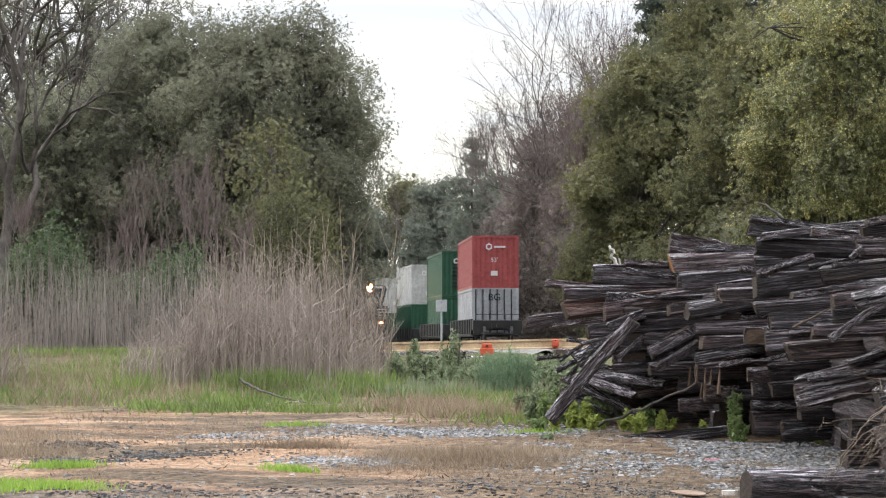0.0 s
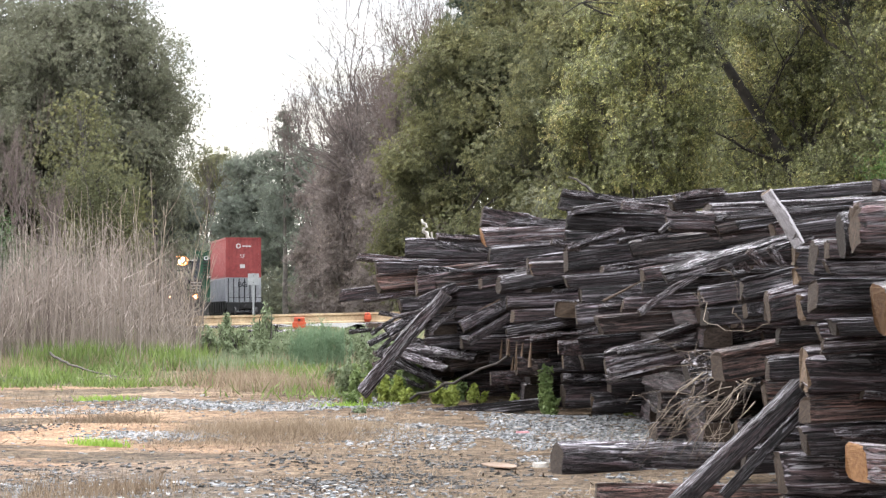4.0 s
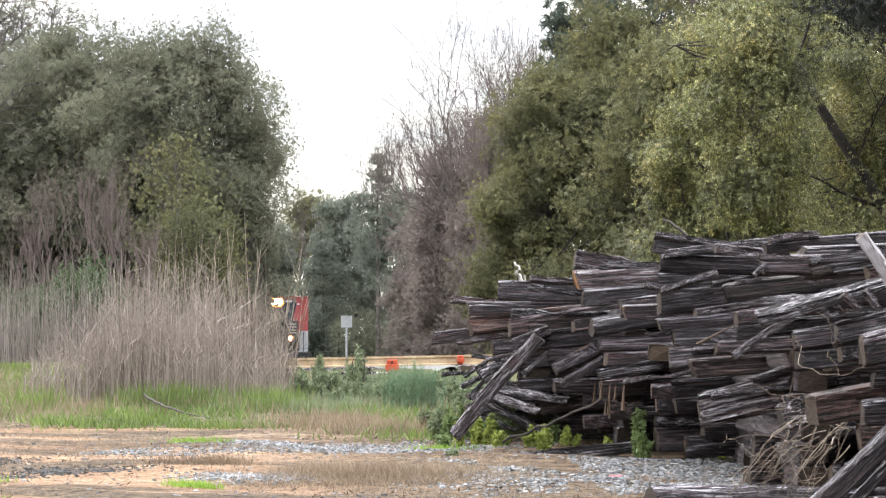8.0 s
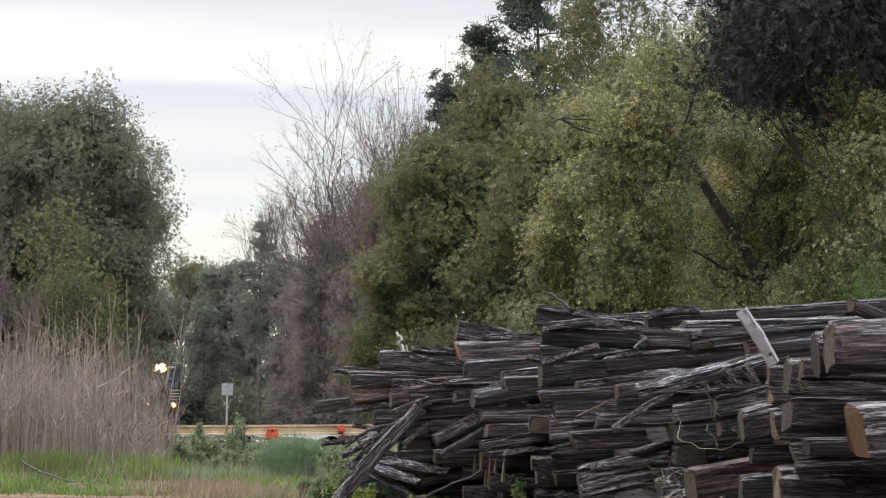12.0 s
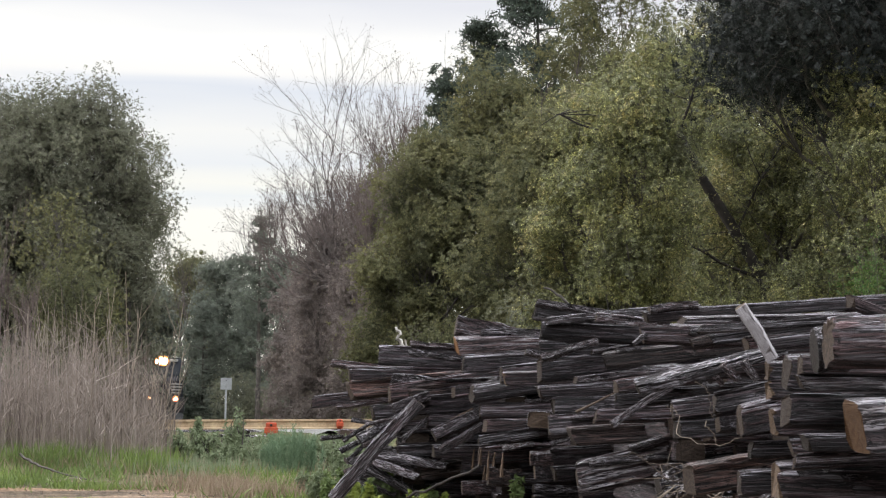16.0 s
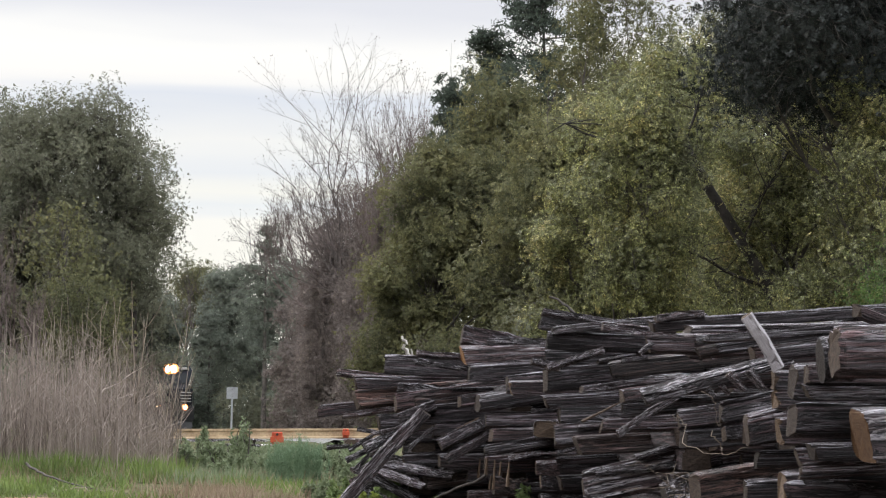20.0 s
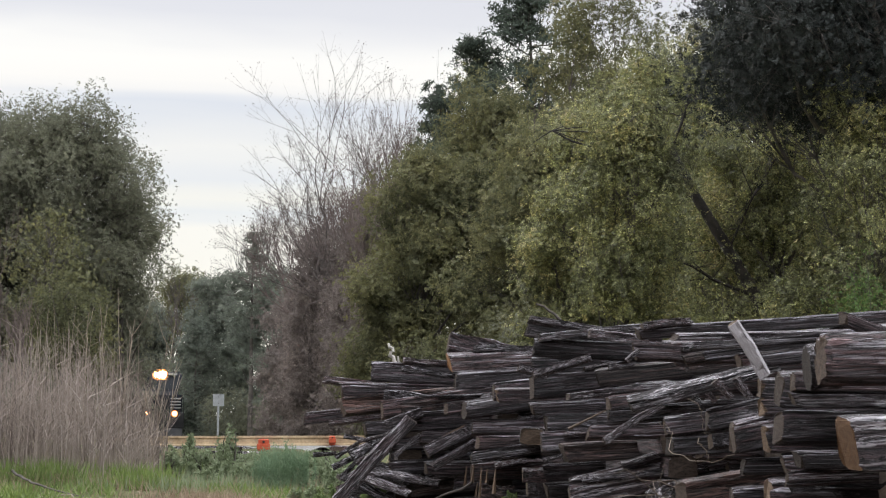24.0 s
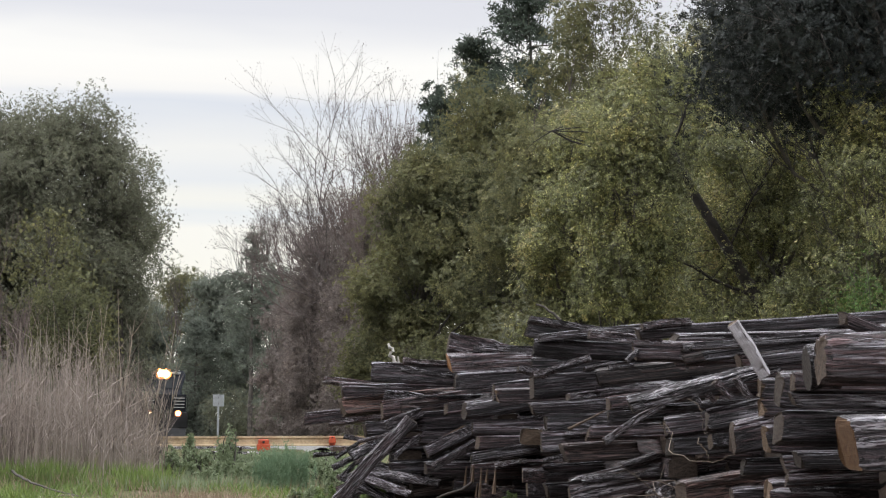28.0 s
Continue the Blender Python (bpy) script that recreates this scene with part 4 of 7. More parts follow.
def bush(name, label, x, y, h, r, leaf, seed, count=2600, size=0.1, aspect=0.5, up=0.3, stems=26, bark=BARK, group="bushes at the yard's edge", category="bush", fill=0.85):
    """A bush: many stems from the ground, leaves thick towards the outside."""
    rng = np.random.default_rng(seed)
    root = thing(name, x, y, ground_at(x, y) - 0.03, 0, label, category, group)
    wood, crown = Batch(), Batch()
    pts = []
    for k in range(stems):
        ang, q = rng.uniform(0, 2 * math.pi), rng.uniform(0, 1) ** 0.5
        tip = np.array([math.cos(ang) * r * q, math.sin(ang) * r * q, h * math.sqrt(max(0.05, 1 - (q * fill) ** 2)) * rng.uniform(0.7, 1.05)])
        stem = bent((tip[0] * 0.15, tip[1] * 0.15, 0), tip, rng, 0.08, 6)
        wood.tube(stem, np.linspace(0.018, 0.004, 6), 4)
        m = count // stems
        s = rng.uniform(0.25, 1.0, m) ** 0.7
        base = stem[0] + (tip - stem[0]) * s[:, None]
        pts.append(base + rng.normal(0, 0.11, (m, 3)) * (r, r, h * 0.6))
    p = np.concatenate(pts)
    p[:, 2] = np.maximum(p[:, 2], 0.05)
    if count:
        crown.diamonds(p, size, size * aspect, rng, up)
        if h > 2:
            q = rng.normal(size=(count // 4, 3))
            q /= np.linalg.norm(q, axis=1, keepdims=True)
            q = q * rng.uniform(0, 1, (len(q), 1)) ** 0.4 * (r * 0.85, r * 0.85, h * 0.45) + (0, 0, h * 0.46)
            crown.diamonds(q, size * 1.8, size * 1.0, rng, up)
        crown.put("foliage", leaf, root)
    tagged(wood.put("stem_clump", bark, root, True), kind="stuff")
    return root


def leaning_tree():
    """A dark trunk leaning over to a fork, one long bare limb reaching out, few leaves at the ends."""
    rng = np.random.default_rng(29)
    root = thing("leaning_tree", 16.1, 70.6, ground_at(16.1, 70.6) - 0.1, 0, "leaning dark-trunked tree with few golden leaves", "tree", "trees along the railway")
    wood, crown = Batch(), Batch()
    stem = np.array([(0, 0, 0), (-0.5, 0, 2.4), (-1.1, 0.1, 4.7), (-1.9, 0.1, 6.0), (-2.8, 0.1, 7.4), (-3.2, 0.2, 8.2), (-3.5, 0.3, 8.8)])
    wood.tube(stem, np.linspace(0.24, 0.09, 7), 8)
    limbs = [((-1.9, 0.1, 6.0), (-0.6, 0, 8.6), 0.04), ((-2.8, 0.1, 7.4), (-4.6, 0, 8.0), 0.045), ((-3.2, 0.2, 8.2), (-6.9, 0.6, 9.3), 0.045),
             ((-1.1, 0.1, 4.7), (-3.8, -0.2, 5.9), 0.06), ((-3.5, 0.3, 8.8), (-3.0, 0.3, 10.4), 0.05), ((-0.5, 0, 2.4), (1.0, 0.2, 5.2), 0.035)]
    for a, b, r in limbs:
        limb = bent(a, b, rng, 0.05, 6)
        wood.tube(limb, np.linspace(r, 0.025, 6), 6)
        for k in range(9):
            tip = limb[rng.integers(2, 6)] + rng.normal(0, 0.55, 3)
            wood.tube(bent(limb[rng.integers(2, 6)], tip, rng, 0.1, 4), np.linspace(0.02, 0.005, 4), 3)
            crown.diamonds(tip + rng.normal(0, 0.28, (60, 3)), 0.12, 0.07, rng)
    crown.put("crown", LEAF_YELLOW, root)
    wood.put("trunk", BARK_DEEP, root, True)


def forest():
    # west of the tracks: the big rounded oak, the bare mossy oaks behind it and the thicket below
    tree("oak_tree", "large dark evergreen oak with a dense rounded crown", -5.7, 86, 11.6, 4.6, LEAF_DARK, seed=11, spread=0.38, lobes=48, tips=26, per_tip=40, size=0.095, low=0.40, lobe_r=0.30, inner=260, inner_size=0.2)
    tree("oak_tree", "dark evergreen oak with olive leaves beside the railway", -8.4, 90, 9.6, 4.2, LEAF_OLIVE, seed=12, lobes=28, tips=22, per_tip=30, size=0.15, low=0.08, lobe_r=0.34)
    tree("oak_tree", "dark evergreen oak joined to the rounded one", -9.8, 89, 12.0, 4.2, LEAF_DARK, seed=207, spread=0.38, lobes=28, tips=20, per_tip=28, size=0.16, low=0.3, lobe_r=0.34, inner=240, inner_size=0.24)
    for x, y, h, r, s in ((-14.0, 112, 15.5, 5.0, 208), (-20.5, 114, 17.5, 5.5, 209), (-11.0, 106, 12.5, 4.0, 210)):
        tree("mossy_tree", "grey twiggy tree hung with thin moss", x, y, h, r, MOSS, seed=s, lobes=24, tips=26, per_tip=14, size=0.2, low=0.1, lobe_r=0.36, inner=60, inner_size=0.3, bark=BARK)
    bare_tree("bare_oak_tree", "tall leafless oak with grey spreading limbs", -16.5, 98, 16.0, 21, BARK, depth=7, trunk=0.4, spread=40, lean=(0.12, 0), buds=LEAF_DARK, bud_size=0.2, buds_per=9)
    bare_tree("bare_oak_tree", "leafless oak with thick arching limbs before the wood", -14.8, 84, 15.0, 213, BARK, depth=6, trunk=0.26, spread=42, lean=(0.1, 0))
    bare_tree("bare_oak_tree", "tall leafless oak hung with grey moss", -15.8, 104, 17.5, 22, BARK, depth=7, trunk=0.36, spread=38, buds=MOSS, bud_size=0.2, buds_per=6)
    bare_tree("bare_oak_tree", "leafless oak with dark twigs behind the thicket", -19.0, 108, 18.0, 23, BARK, depth=7, trunk=0.36, spread=38, buds=LEAF_DARK, bud_size=0.2, buds_per=8)
    tree("oak_tree", "shaggy dark oak behind the thicket", -13.4, 90, 9.6, 4.8, LEAF_DARK, seed=13, spread=0.38, lobes=24, tips=20, per_tip=26, size=0.18, low=0.06)
    tree("oak_tree", "shaggy olive-leaved oak behind the thicket", -18.5, 88, 9.0, 4.8, LEAF_OLIVE, seed=14, lobes=22, tips=20, per_tip=24, size=0.18, low=0.05)
    bush("evergreen_bush", "deep green evergreen bush at the edge of the thicket", -11.2, 72, 4.2, 1.5, LEAF_CEDAR, 31, 5000, 0.16)
    bush("evergreen_bush", "green broadleaf bush among dry weeds", -7.2, 70, 3.2, 1.8, LEAF_CEDAR, 32, 7000, 0.13)
    bush("evergreen_bush", "olive green bush under the oak", -4.4, 75, 6.0, 1.8, LEAF_OLIVE, 33, 6500, 0.16)
    bush("evergreen_bush", "low dark green bush at the thicket's foot", -9.4, 71, 2.6, 1.6, LEAF_CEDAR, 34, 5000, 0.13)
    bush("evergreen_bush", "dark green bush below the oak's edge", -4.3, 80, 3.6, 1.3, LEAF_DARK, 35, 5000, 0.14)
    for x, y, h, s in ((-7.6, 76, 6.4, 41), (-6.4, 74, 5.6, 42), (-8.8, 75, 5.6, 43), (-12.6, 75, 5.2, 44), (-3.9, 79, 4.0, 45), (-9.9, 77, 5.0, 46), (-5.4, 73, 4.4, 47)):
        bare_tree("bare_shrub", "leafless reddish-grey shrub with fine twigs", x, y, h, s, TWIG_RED, depth=6, trunk=0.06, spread=20, fork=(2, 4), shrink=0.78, category="shrub", group="bare shrubs")
    # the wood behind, on both sides
    far = [tree("woodland_tree", "dense dark tree in the wood behind", -26, 128, 15, 6.5, LEAF_DARK, seed=15, lobes=22, tips=12, per_tip=20, size=0.32, low=0.04, inner_size=0.5, inner=180, group="woodland trees"),
           tree("woodland_tree", "dense olive-leaved tree in the wood behind", 24, 172, 21, 7.5, LEAF_OLIVE, seed=16, lobes=24, tips=12, per_tip=20, size=0.36, low=0.04, inner_size=0.55, inner=180, group="woodland trees")]
    for k, (i, x, y) in enumerate(((0, -17, 132), (1, 18, 150), (1, 27, 140), (1, 24, 116), (1, 20, 134), (1, 27, 100))):
        copy_thing(far[i], pose(x, y, ground_at(x, y) - 0.1, 0, 0, 67 * k))
    # far down the line
    for k, (x, y, h, r, leaf) in enumerate(((-14, 262, 14.0, 5.0, LEAF_OLIVE), (-9.0, 285, 16.5, 5.0, LEAF_FAR), (-5.0, 300, 21.5, 6.5, LEAF_OLIVE), (-19, 270, 15, 6, LEAF_FAR),
                                            (-0.6, 280, 20.0, 6.0, LEAF_FAR), (4.6, 262, 19, 5.5, LEAF_FAR), (9.5, 250, 18, 5, LEAF_OLIVE))):
        tree("far_tree", "distant tree closing the view along the railway", x, y, h, r, leaf, seed=50 + k, lobes=22, tips=14, per_tip=22, size=0.36, low=0.05, inner_size=0.6, inner=160)
    pine("pine_tree", "dark pine rising above the distant treeline", 3.0, 252, 21.6, 3.2, 61, low=0.45, size=0.5, whorls=9, needles=LEAF_FAR)
    pine("pine_tree", "dark green pine beside the tracks", 6.4, 230, 14.5, 4.6, 62, low=0.08, size=0.55, whorls=12, needles=LEAF_FAR)
    pine("pine_tree", "young dark pine in the far thicket", -2.4, 262, 13.0, 4.6, 65, low=0.1, size=0.55, whorls=11, needles=LEAF_FAR)
    bare_tree("bare_tree", "pale leafless tree top above the distant pines", 3.0, 290, 25, 63, BARK_PALE, depth=6, trunk=0.2, spread=16)
    bare_tree("bare_tree", "pale leafless tree far along the railway", -5.6, 292, 21, 64, BARK_PALE, depth=7, trunk=0.2, spread=24)
    bare_tree("bare_tree", "pale leafless tree at the far bend", -11.5, 286, 17, 66, BARK_PALE, depth=7, trunk=0.2, spread=26)
    rng = np.random.default_rng(64)
    wood = Batch()                                        # the far wood closes the view behind the bend
    for k in range(900):
        x, y = rng.uniform(-60, 45), rng.uniform(318, 345)
        top = 17.5 + 2.2 * math.sin(x * 0.35) + 1.6 * math.sin(x * 0.83 + 1) + 1.2 * math.sin(x * 2.1)
        c = np.array([x, y, ground_at(x, y) + top * rng.uniform(0.03, 1.0)])
        off = rng.normal(0, 1, (16, 3)) * (1.0, 1.0, 0.9)
        wood.diamonds(c + off, 0.9, 0.6, rng, out=off)
    tagged(wood.put("far_wood", LEAF_FAR), "dark green far wood beyond the bend", "woods", kind="stuff")
    # east of the tracks, from far to near
    for x, y, h, s in ((7.4, 205, 12, 71), (8.0, 178, 11.5, 72), (8.8, 160, 10, 73), (7.6, 150, 8.5, 74), (9.4, 142, 9, 75), (9.8, 190, 13, 78), (8.2, 168, 9, 79)):
        bare_tree("bare_shrub", "leafless reddish-grey thicket tree beside the tracks", x, y, h, s, TWIG_RED, depth=6, trunk=0.08, spread=24, shrink=0.8, buds=LEAF_RUST, bud_size=0.18, buds_per=4, category="shrub", group="bare shrubs")
    tree("rusty_tree", "thin tree with russet-grey leaves beside the tracks", 10.5, 172, 17, 4.2, LEAF_RUST, seed=80, lobes=20, tips=18, per_tip=20, size=0.22, low=0.05, inner=60, bark=BARK_PALE)
    tree("rusty_tree", "thin russet-leaved tree at the wood's edge", 8.8, 148, 12.5, 3.4, LEAF_RUST, seed=90, lobes=18, tips=18, per_tip=18, size=0.2, low=0.04, inner=60, bark=BARK_PALE)
    for x, y, h, s in ((7.9, 160, 23.0, 76), (9.5, 157, 21.0, 77), (11.6, 156, 20.0, 78)):
        bare_tree("bare_tree", "leafless tree fanning pale twigs against the sky", x, y, h, s, BARK_PALE, depth=7, trunk=0.17, spread=36, fork=(2, 4), shrink=0.79, buds=LEAF_RUST, bud_size=0.13, buds_per=2)
    for x, y, h, s in ((7.8, 172, 19.0, 201), (7.9, 162, 23.5, 202), (10.6, 152, 21.5, 203), (8.8, 142, 17.0, 204)):
        bare_tree("bare_tree", "spreading leafless tree with pinkish-grey twigs", x, y, h, s, TWIG_RED, depth=7, trunk=0.19, spread=24, fork=(2, 4), shrink=0.78, buds=LEAF_RUST, bud_size=0.16, buds_per=3)
    tree("rusty_tree", "russet-leaved tree between the bare ones and the pines", 6.8, 186, 16.0, 3.2, LEAF_RUST, seed=205, lobes=24, tips=18, per_tip=18, size=0.2, low=0.06, inner=60, bark=BARK_PALE)
    tree("rusty_tree", "low russet tree beside the far bend", 5.2, 205, 12.5, 3.4, LEAF_RUST, seed=212, lobes=20, tips=16, per_tip=18, size=0.26, low=0.04, inner=80, bark=BARK_PALE)
    tree("rusty_tree", "sparse tree with pinkish-brown leaves against the sky", 8.0, 152, 16.0, 2.6, LEAF_RUST, seed=27, lobes=22, tips=22, per_tip=9, size=0.18, low=0.08, inner=20, bark=BARK_PALE)
    tree("rusty_tree", "sparse reddish-brown tree beside the tracks", 9.0, 146, 15.0, 3.0, LEAF_RUST, seed=28, lobes=22, tips=22, per_tip=14, size=0.18, low=0.08, inner=40, bark=BARK_PALE)
    for x, y, h, r, s in ((6.2, 164, 14.5, 3.2, 401), (8.4, 150, 15.5, 3.2, 402), (10.4, 146, 16.5, 3.0, 403)):
        tree("rusty_tree", "russet-grey tree filling the gap below bare twigs", x, y, h, r, LEAF_RUST, seed=s, lobes=22, tips=18, per_tip=20, size=0.2, low=0.05, inner=120, bark=BARK_PALE)
    tree("oak_tree", "smaller olive-leaved tree before the rounded oak", -5.3, 78, 7.4, 2.0, LEAF_OLIVE, seed=404, lobes=16, tips=24, per_tip=12, size=0.11, low=0.1, lobe_r=0.55, inner=40, inner_size=0.16)
    tree("yellowing_tree", "slender tree with thin golden leaves before the leaning trunk", 10.7, 67, 9.7, 1.9, LEAF_YELLOW, seed=405, lobes=22, tips=20, per_tip=26, size=0.11, low=0.45, lobe_r=0.42, inner=90, inner_size=0.16, trunk=0.12)
    tree("yellowing_tree", "golden-leaved tree under the dark oak", 16.5, 64, 10.0, 2.5, LEAF_YELLOW, seed=406, lobes=26, tips=20, per_tip=26, size=0.11, low=0.12, lobe_r=0.36, inner=120, inner_size=0.16)
    tree("oak_tree", "low dark oak below the rounded crown", -3.4, 84, 6.8, 1.7, LEAF_DARK, seed=407, lobes=18, tips=20, per_tip=22, size=0.09, low=0.25, lobe_r=0.45, inner=60, inner_size=0.16, trunk=0.1)
    leaning_tree()
    bush("golden_bush", "golden-leaved bush at the leaning trunk's foot", 14.9, 64.6, 5.6, 1.7, LEAF_YELLOW, 214, 5200, 0.13)
    bush("golden_bush", "thin golden-leaved bush behind the tie pile", 12.6, 65.5, 4.6, 1.6, LEAF_YELLOW, 215, 4200, 0.13)
    pine("pine_tree", "tall dark pine with open layered crown", 14.8, 150, 24.0, 4.4, 81, low=0.55, size=0.5, whorls=11)
    pine("pine_tree", "tall dark pine behind the yellowing trees", 17.8, 150, 28.0, 6.0, 82, low=0.5, size=0.5, whorls=12)
    pine("pine_tree", "dark pine among bare branches", 12.4, 146, 20.5, 3.8, 83, low=0.4, size=0.5, whorls=11)
    tree("olive_tree", "broad tree with olive-green leaves beside the tracks", 10.4, 122, 14.6, 5.4, LEAF_OLIVE, seed=84, lobes=36, tips=24, per_tip=32, size=0.2, low=0.04, lobe_r=0.30, inner_size=0.32)
    tree("olive_tree", "dark olive-leaved tree behind the tie pile", 14.6, 114, 15.2, 5.4, LEAF_OLIVE, seed=85, lobes=32, tips=24, per_tip=30, size=0.2, low=0.04, lobe_r=0.32, inner_size=0.32)
    tree("yellowing_tree", "tree with yellowing autumn leaves behind the pile", 11.6, 78, 10.8, 3.2, LEAF_YELLOW, seed=86, lobes=34, tips=24, per_tip=34, size=0.12, low=0.06, lobe_r=0.30, inner_size=0.2)
    tree("yellowing_tree", "tree with thin golden leaves and a leaning trunk", 16.4, 72, 9.6, 3.5, LEAF_YELLOW, seed=87, lobes=32, tips=24, per_tip=32, size=0.11, low=0.06, lobe_r=0.30, lean=-0.1, trunk=0.24, inner_size=0.18)
    tree("yellowing_tree", "golden-leaved tree below the dark oak", 19.4, 74, 10.4, 3.2, LEAF_YELLOW, seed=206, lobes=26, tips=22, per_tip=28, size=0.13, low=0.06, lobe_r=0.32, inner_size=0.2)
    tree("yellowing_tree", "tall thin-leaved tree behind the golden ones", 16.5, 94, 15.8, 5.0, LEAF_YELLOW, seed=88, lobes=30, tips=22, per_tip=28, size=0.16, low=0.08, lobe_r=0.32)
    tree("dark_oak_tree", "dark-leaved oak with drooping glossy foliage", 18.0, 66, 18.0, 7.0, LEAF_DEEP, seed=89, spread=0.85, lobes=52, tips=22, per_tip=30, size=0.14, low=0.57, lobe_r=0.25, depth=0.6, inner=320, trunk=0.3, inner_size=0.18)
    tree("thin_leaved_tree", "tall thin olive-brown tree above the others", 13.2, 128, 19.0, 4.4, LEAF_OLIVE, seed=24, lobes=26, tips=22, per_tip=24, size=0.2, low=0.3, lobe_r=0.32, inner=120)
    tree("thin_leaved_tree", "tall olive thin-leaved tree at the wood's edge", 18.2, 122, 23.5, 5.2, LEAF_OLIVE, seed=25, lobes=24, tips=22, per_tip=22, size=0.2, low=0.3, lobe_r=0.32, inner=100, bark=BARK_PALE)
    tree("yellowing_tree", "slender tree with sparse golden leaves", 14.4, 82, 9.0, 2.6, LEAF_YELLOW, seed=26, lobes=18, tips=22, per_tip=28, size=0.12, low=0.1, lobe_r=0.4, inner=120, inner_size=0.2)
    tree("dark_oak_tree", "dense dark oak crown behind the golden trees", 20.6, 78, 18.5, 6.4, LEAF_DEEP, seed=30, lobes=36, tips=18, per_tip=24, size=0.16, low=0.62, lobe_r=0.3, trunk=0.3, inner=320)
    bush("evergreen_bush", "bright green bush at the foot of the trees", 15.9, 62, 5.2, 1.2, LEAF_FRESH, 91, 7000, 0.11)
    for x, y, h, r, leaf, s in ((8.8, 112, 6.0, 2.8, LEAF_OLIVE, 92), (11.5, 98, 6.0, 2.8, LEAF_DARK, 93), (12.5, 84, 4.4, 2.6, LEAF_OLIVE, 94), (10.2, 74, 3.2, 1.8, LEAF_OLIVE, 95), (13.2, 68, 3.6, 2.0, LEAF_RUST, 96),
                                (15.0, 76, 4.5, 2.2, LEAF_YELLOW, 97), (18.5, 70, 5.0, 2.4, LEAF_OLIVE, 98), (10.2, 132, 6.0, 2.8, LEAF_RUST, 99), (10.5, 156, 7.0, 3.0, LEAF_RUST, 100), (9.8, 215, 8.0, 3.5, LEAF_OLIVE, 101),
                                (1.5, 255, 7.0, 4.0, LEAF_DARK, 102), (-6.0, 262, 6.5, 4.0, LEAF_PINE, 103), (-12.5, 255, 7.0, 4.0, LEAF_DARK, 104), (7.0, 240, 7.0, 3.5, LEAF_DARK, 105)):
        bush("undergrowth_bush", "rough undergrowth bush below the trees", x, y, h, r, leaf, s, 3400, 0.19 if y < 140 else 0.32, group="undergrowth")


forest()

# ---- weeds, grass and stones ----
REED = foliage("dry_weed_stems", [(0.0, (0.048, 0.033, 0.026)), (0.42, (0.176, 0.142, 0.122)), (0.85, (0.308, 0.258, 0.224)), (1.0, (0.484, 0.421, 0.370))], 0.85, 0.15, 0.1)
REED_FAR = foliage("shaded_weed_stems", [(0.0, (0.075, 0.060, 0.054)), (0.5, (0.175, 0.147, 0.135)), (0.85, (0.288, 0.250, 0.225)), (1.0, (0.425, 0.375, 0.338))], 0.9, 0.1, 0.1)
GRASS_GREEN = foliage("green_grass_blades", [(0.0, (0.051, 0.068, 0.021)), (0.5, (0.102, 0.144, 0.038)), (1.0, (0.212, 0.272, 0.068))], 0.6, 0.3, 0.35)
GRASS_LIME = foliage("lime_green_grass", [(0.0, (0.12, 0.19, 0.035)), (0.5, (0.19, 0.30, 0.05)), (1.0, (0.30, 0.42, 0.08))], 0.6, 0.25, 0.4)
LEAF_WEED = foliage("light_green_weed_leaves", [(0.0, (0.07, 0.10, 0.035)), (0.5, (0.14, 0.19, 0.07)), (1.0, (0.24, 0.30, 0.13))], 0.6, 0.25, 0.35)
WEED_GREEN = foliage("feathery_green_weed", [(0.0, (0.07, 0.11, 0.065)), (0.5, (0.13, 0.19, 0.11)), (1.0, (0.20, 0.27, 0.16))], 0.65, 0.25, 0.35)
WEED_GREY = foliage("grey_green_weeds", [(0.0, (0.078, 0.098, 0.053)), (0.5, (0.156, 0.187, 0.106)), (1.0, (0.250, 0.281, 0.182))], 0.7, 0.2, 0.3)
GRASS_DRY = foliage("dry_grass_blades", [(0.0, (0.102, 0.072, 0.051)), (0.5, (0.204, 0.153, 0.106)), (1.0, (0.340, 0.272, 0.200))], 0.85, 0.15, 0.2)


def reed_bed(name, label, x0, x1, y0, y1, count, h0, h1, seed, branches=5, mat=None):
    """Dry upright weed stems with short side branches."""
    rng = np.random.default_rng(seed)
    b = Batch()
    for k in range(count):
        u, w = rng.beta(1.35, 1.35, 2)
        x, y = x0 + (x1 - x0) * u + rng.normal(0, 0.05), y0 + (y1 - y0) * w
        if rng.random() < 0.55 * (0.5 + 0.5 * math.sin(x * 7.1 + 2 * math.sin(y * 2.7))):
            continue                                       # the stems stand in loose tufts
        h = (h0 + (h1 - h0) * rng.uniform(0, 1) ** 0.8) * (0.8 + 0.2 * math.sin(x * 2.3 + seed) * math.sin(y * 1.1)) * (0.62 + 0.38 * min(1, 5 * u, 3.2 * (1 - u)))
        z = ground_at(x, y)
        tip = np.array([x + rng.normal(0, 0.055) * h, y + rng.normal(0, 0.06) * h, z + h])
        stem = bent((x, y, z - 0.02), tip, rng, 0.018, 4)
        b.tube(stem, np.linspace(rng.uniform(0.0035, 0.008), 0.002, 4), 3)
        for q in range(rng.integers(branches - 2, branches + 2)):
            s = rng.uniform(0.3, 0.95)
            p = stem[0] + (stem[-1] - stem[0]) * s
            d = np.array([rng.normal(0, 0.14), rng.normal(0, 0.14), rng.uniform(0.08, 0.30)])
            b.tube([p, p + d], [0.004, 0.0015], 3)
    return tagged(b.put(name, mat or REED), label, "dry weeds", kind="stuff")


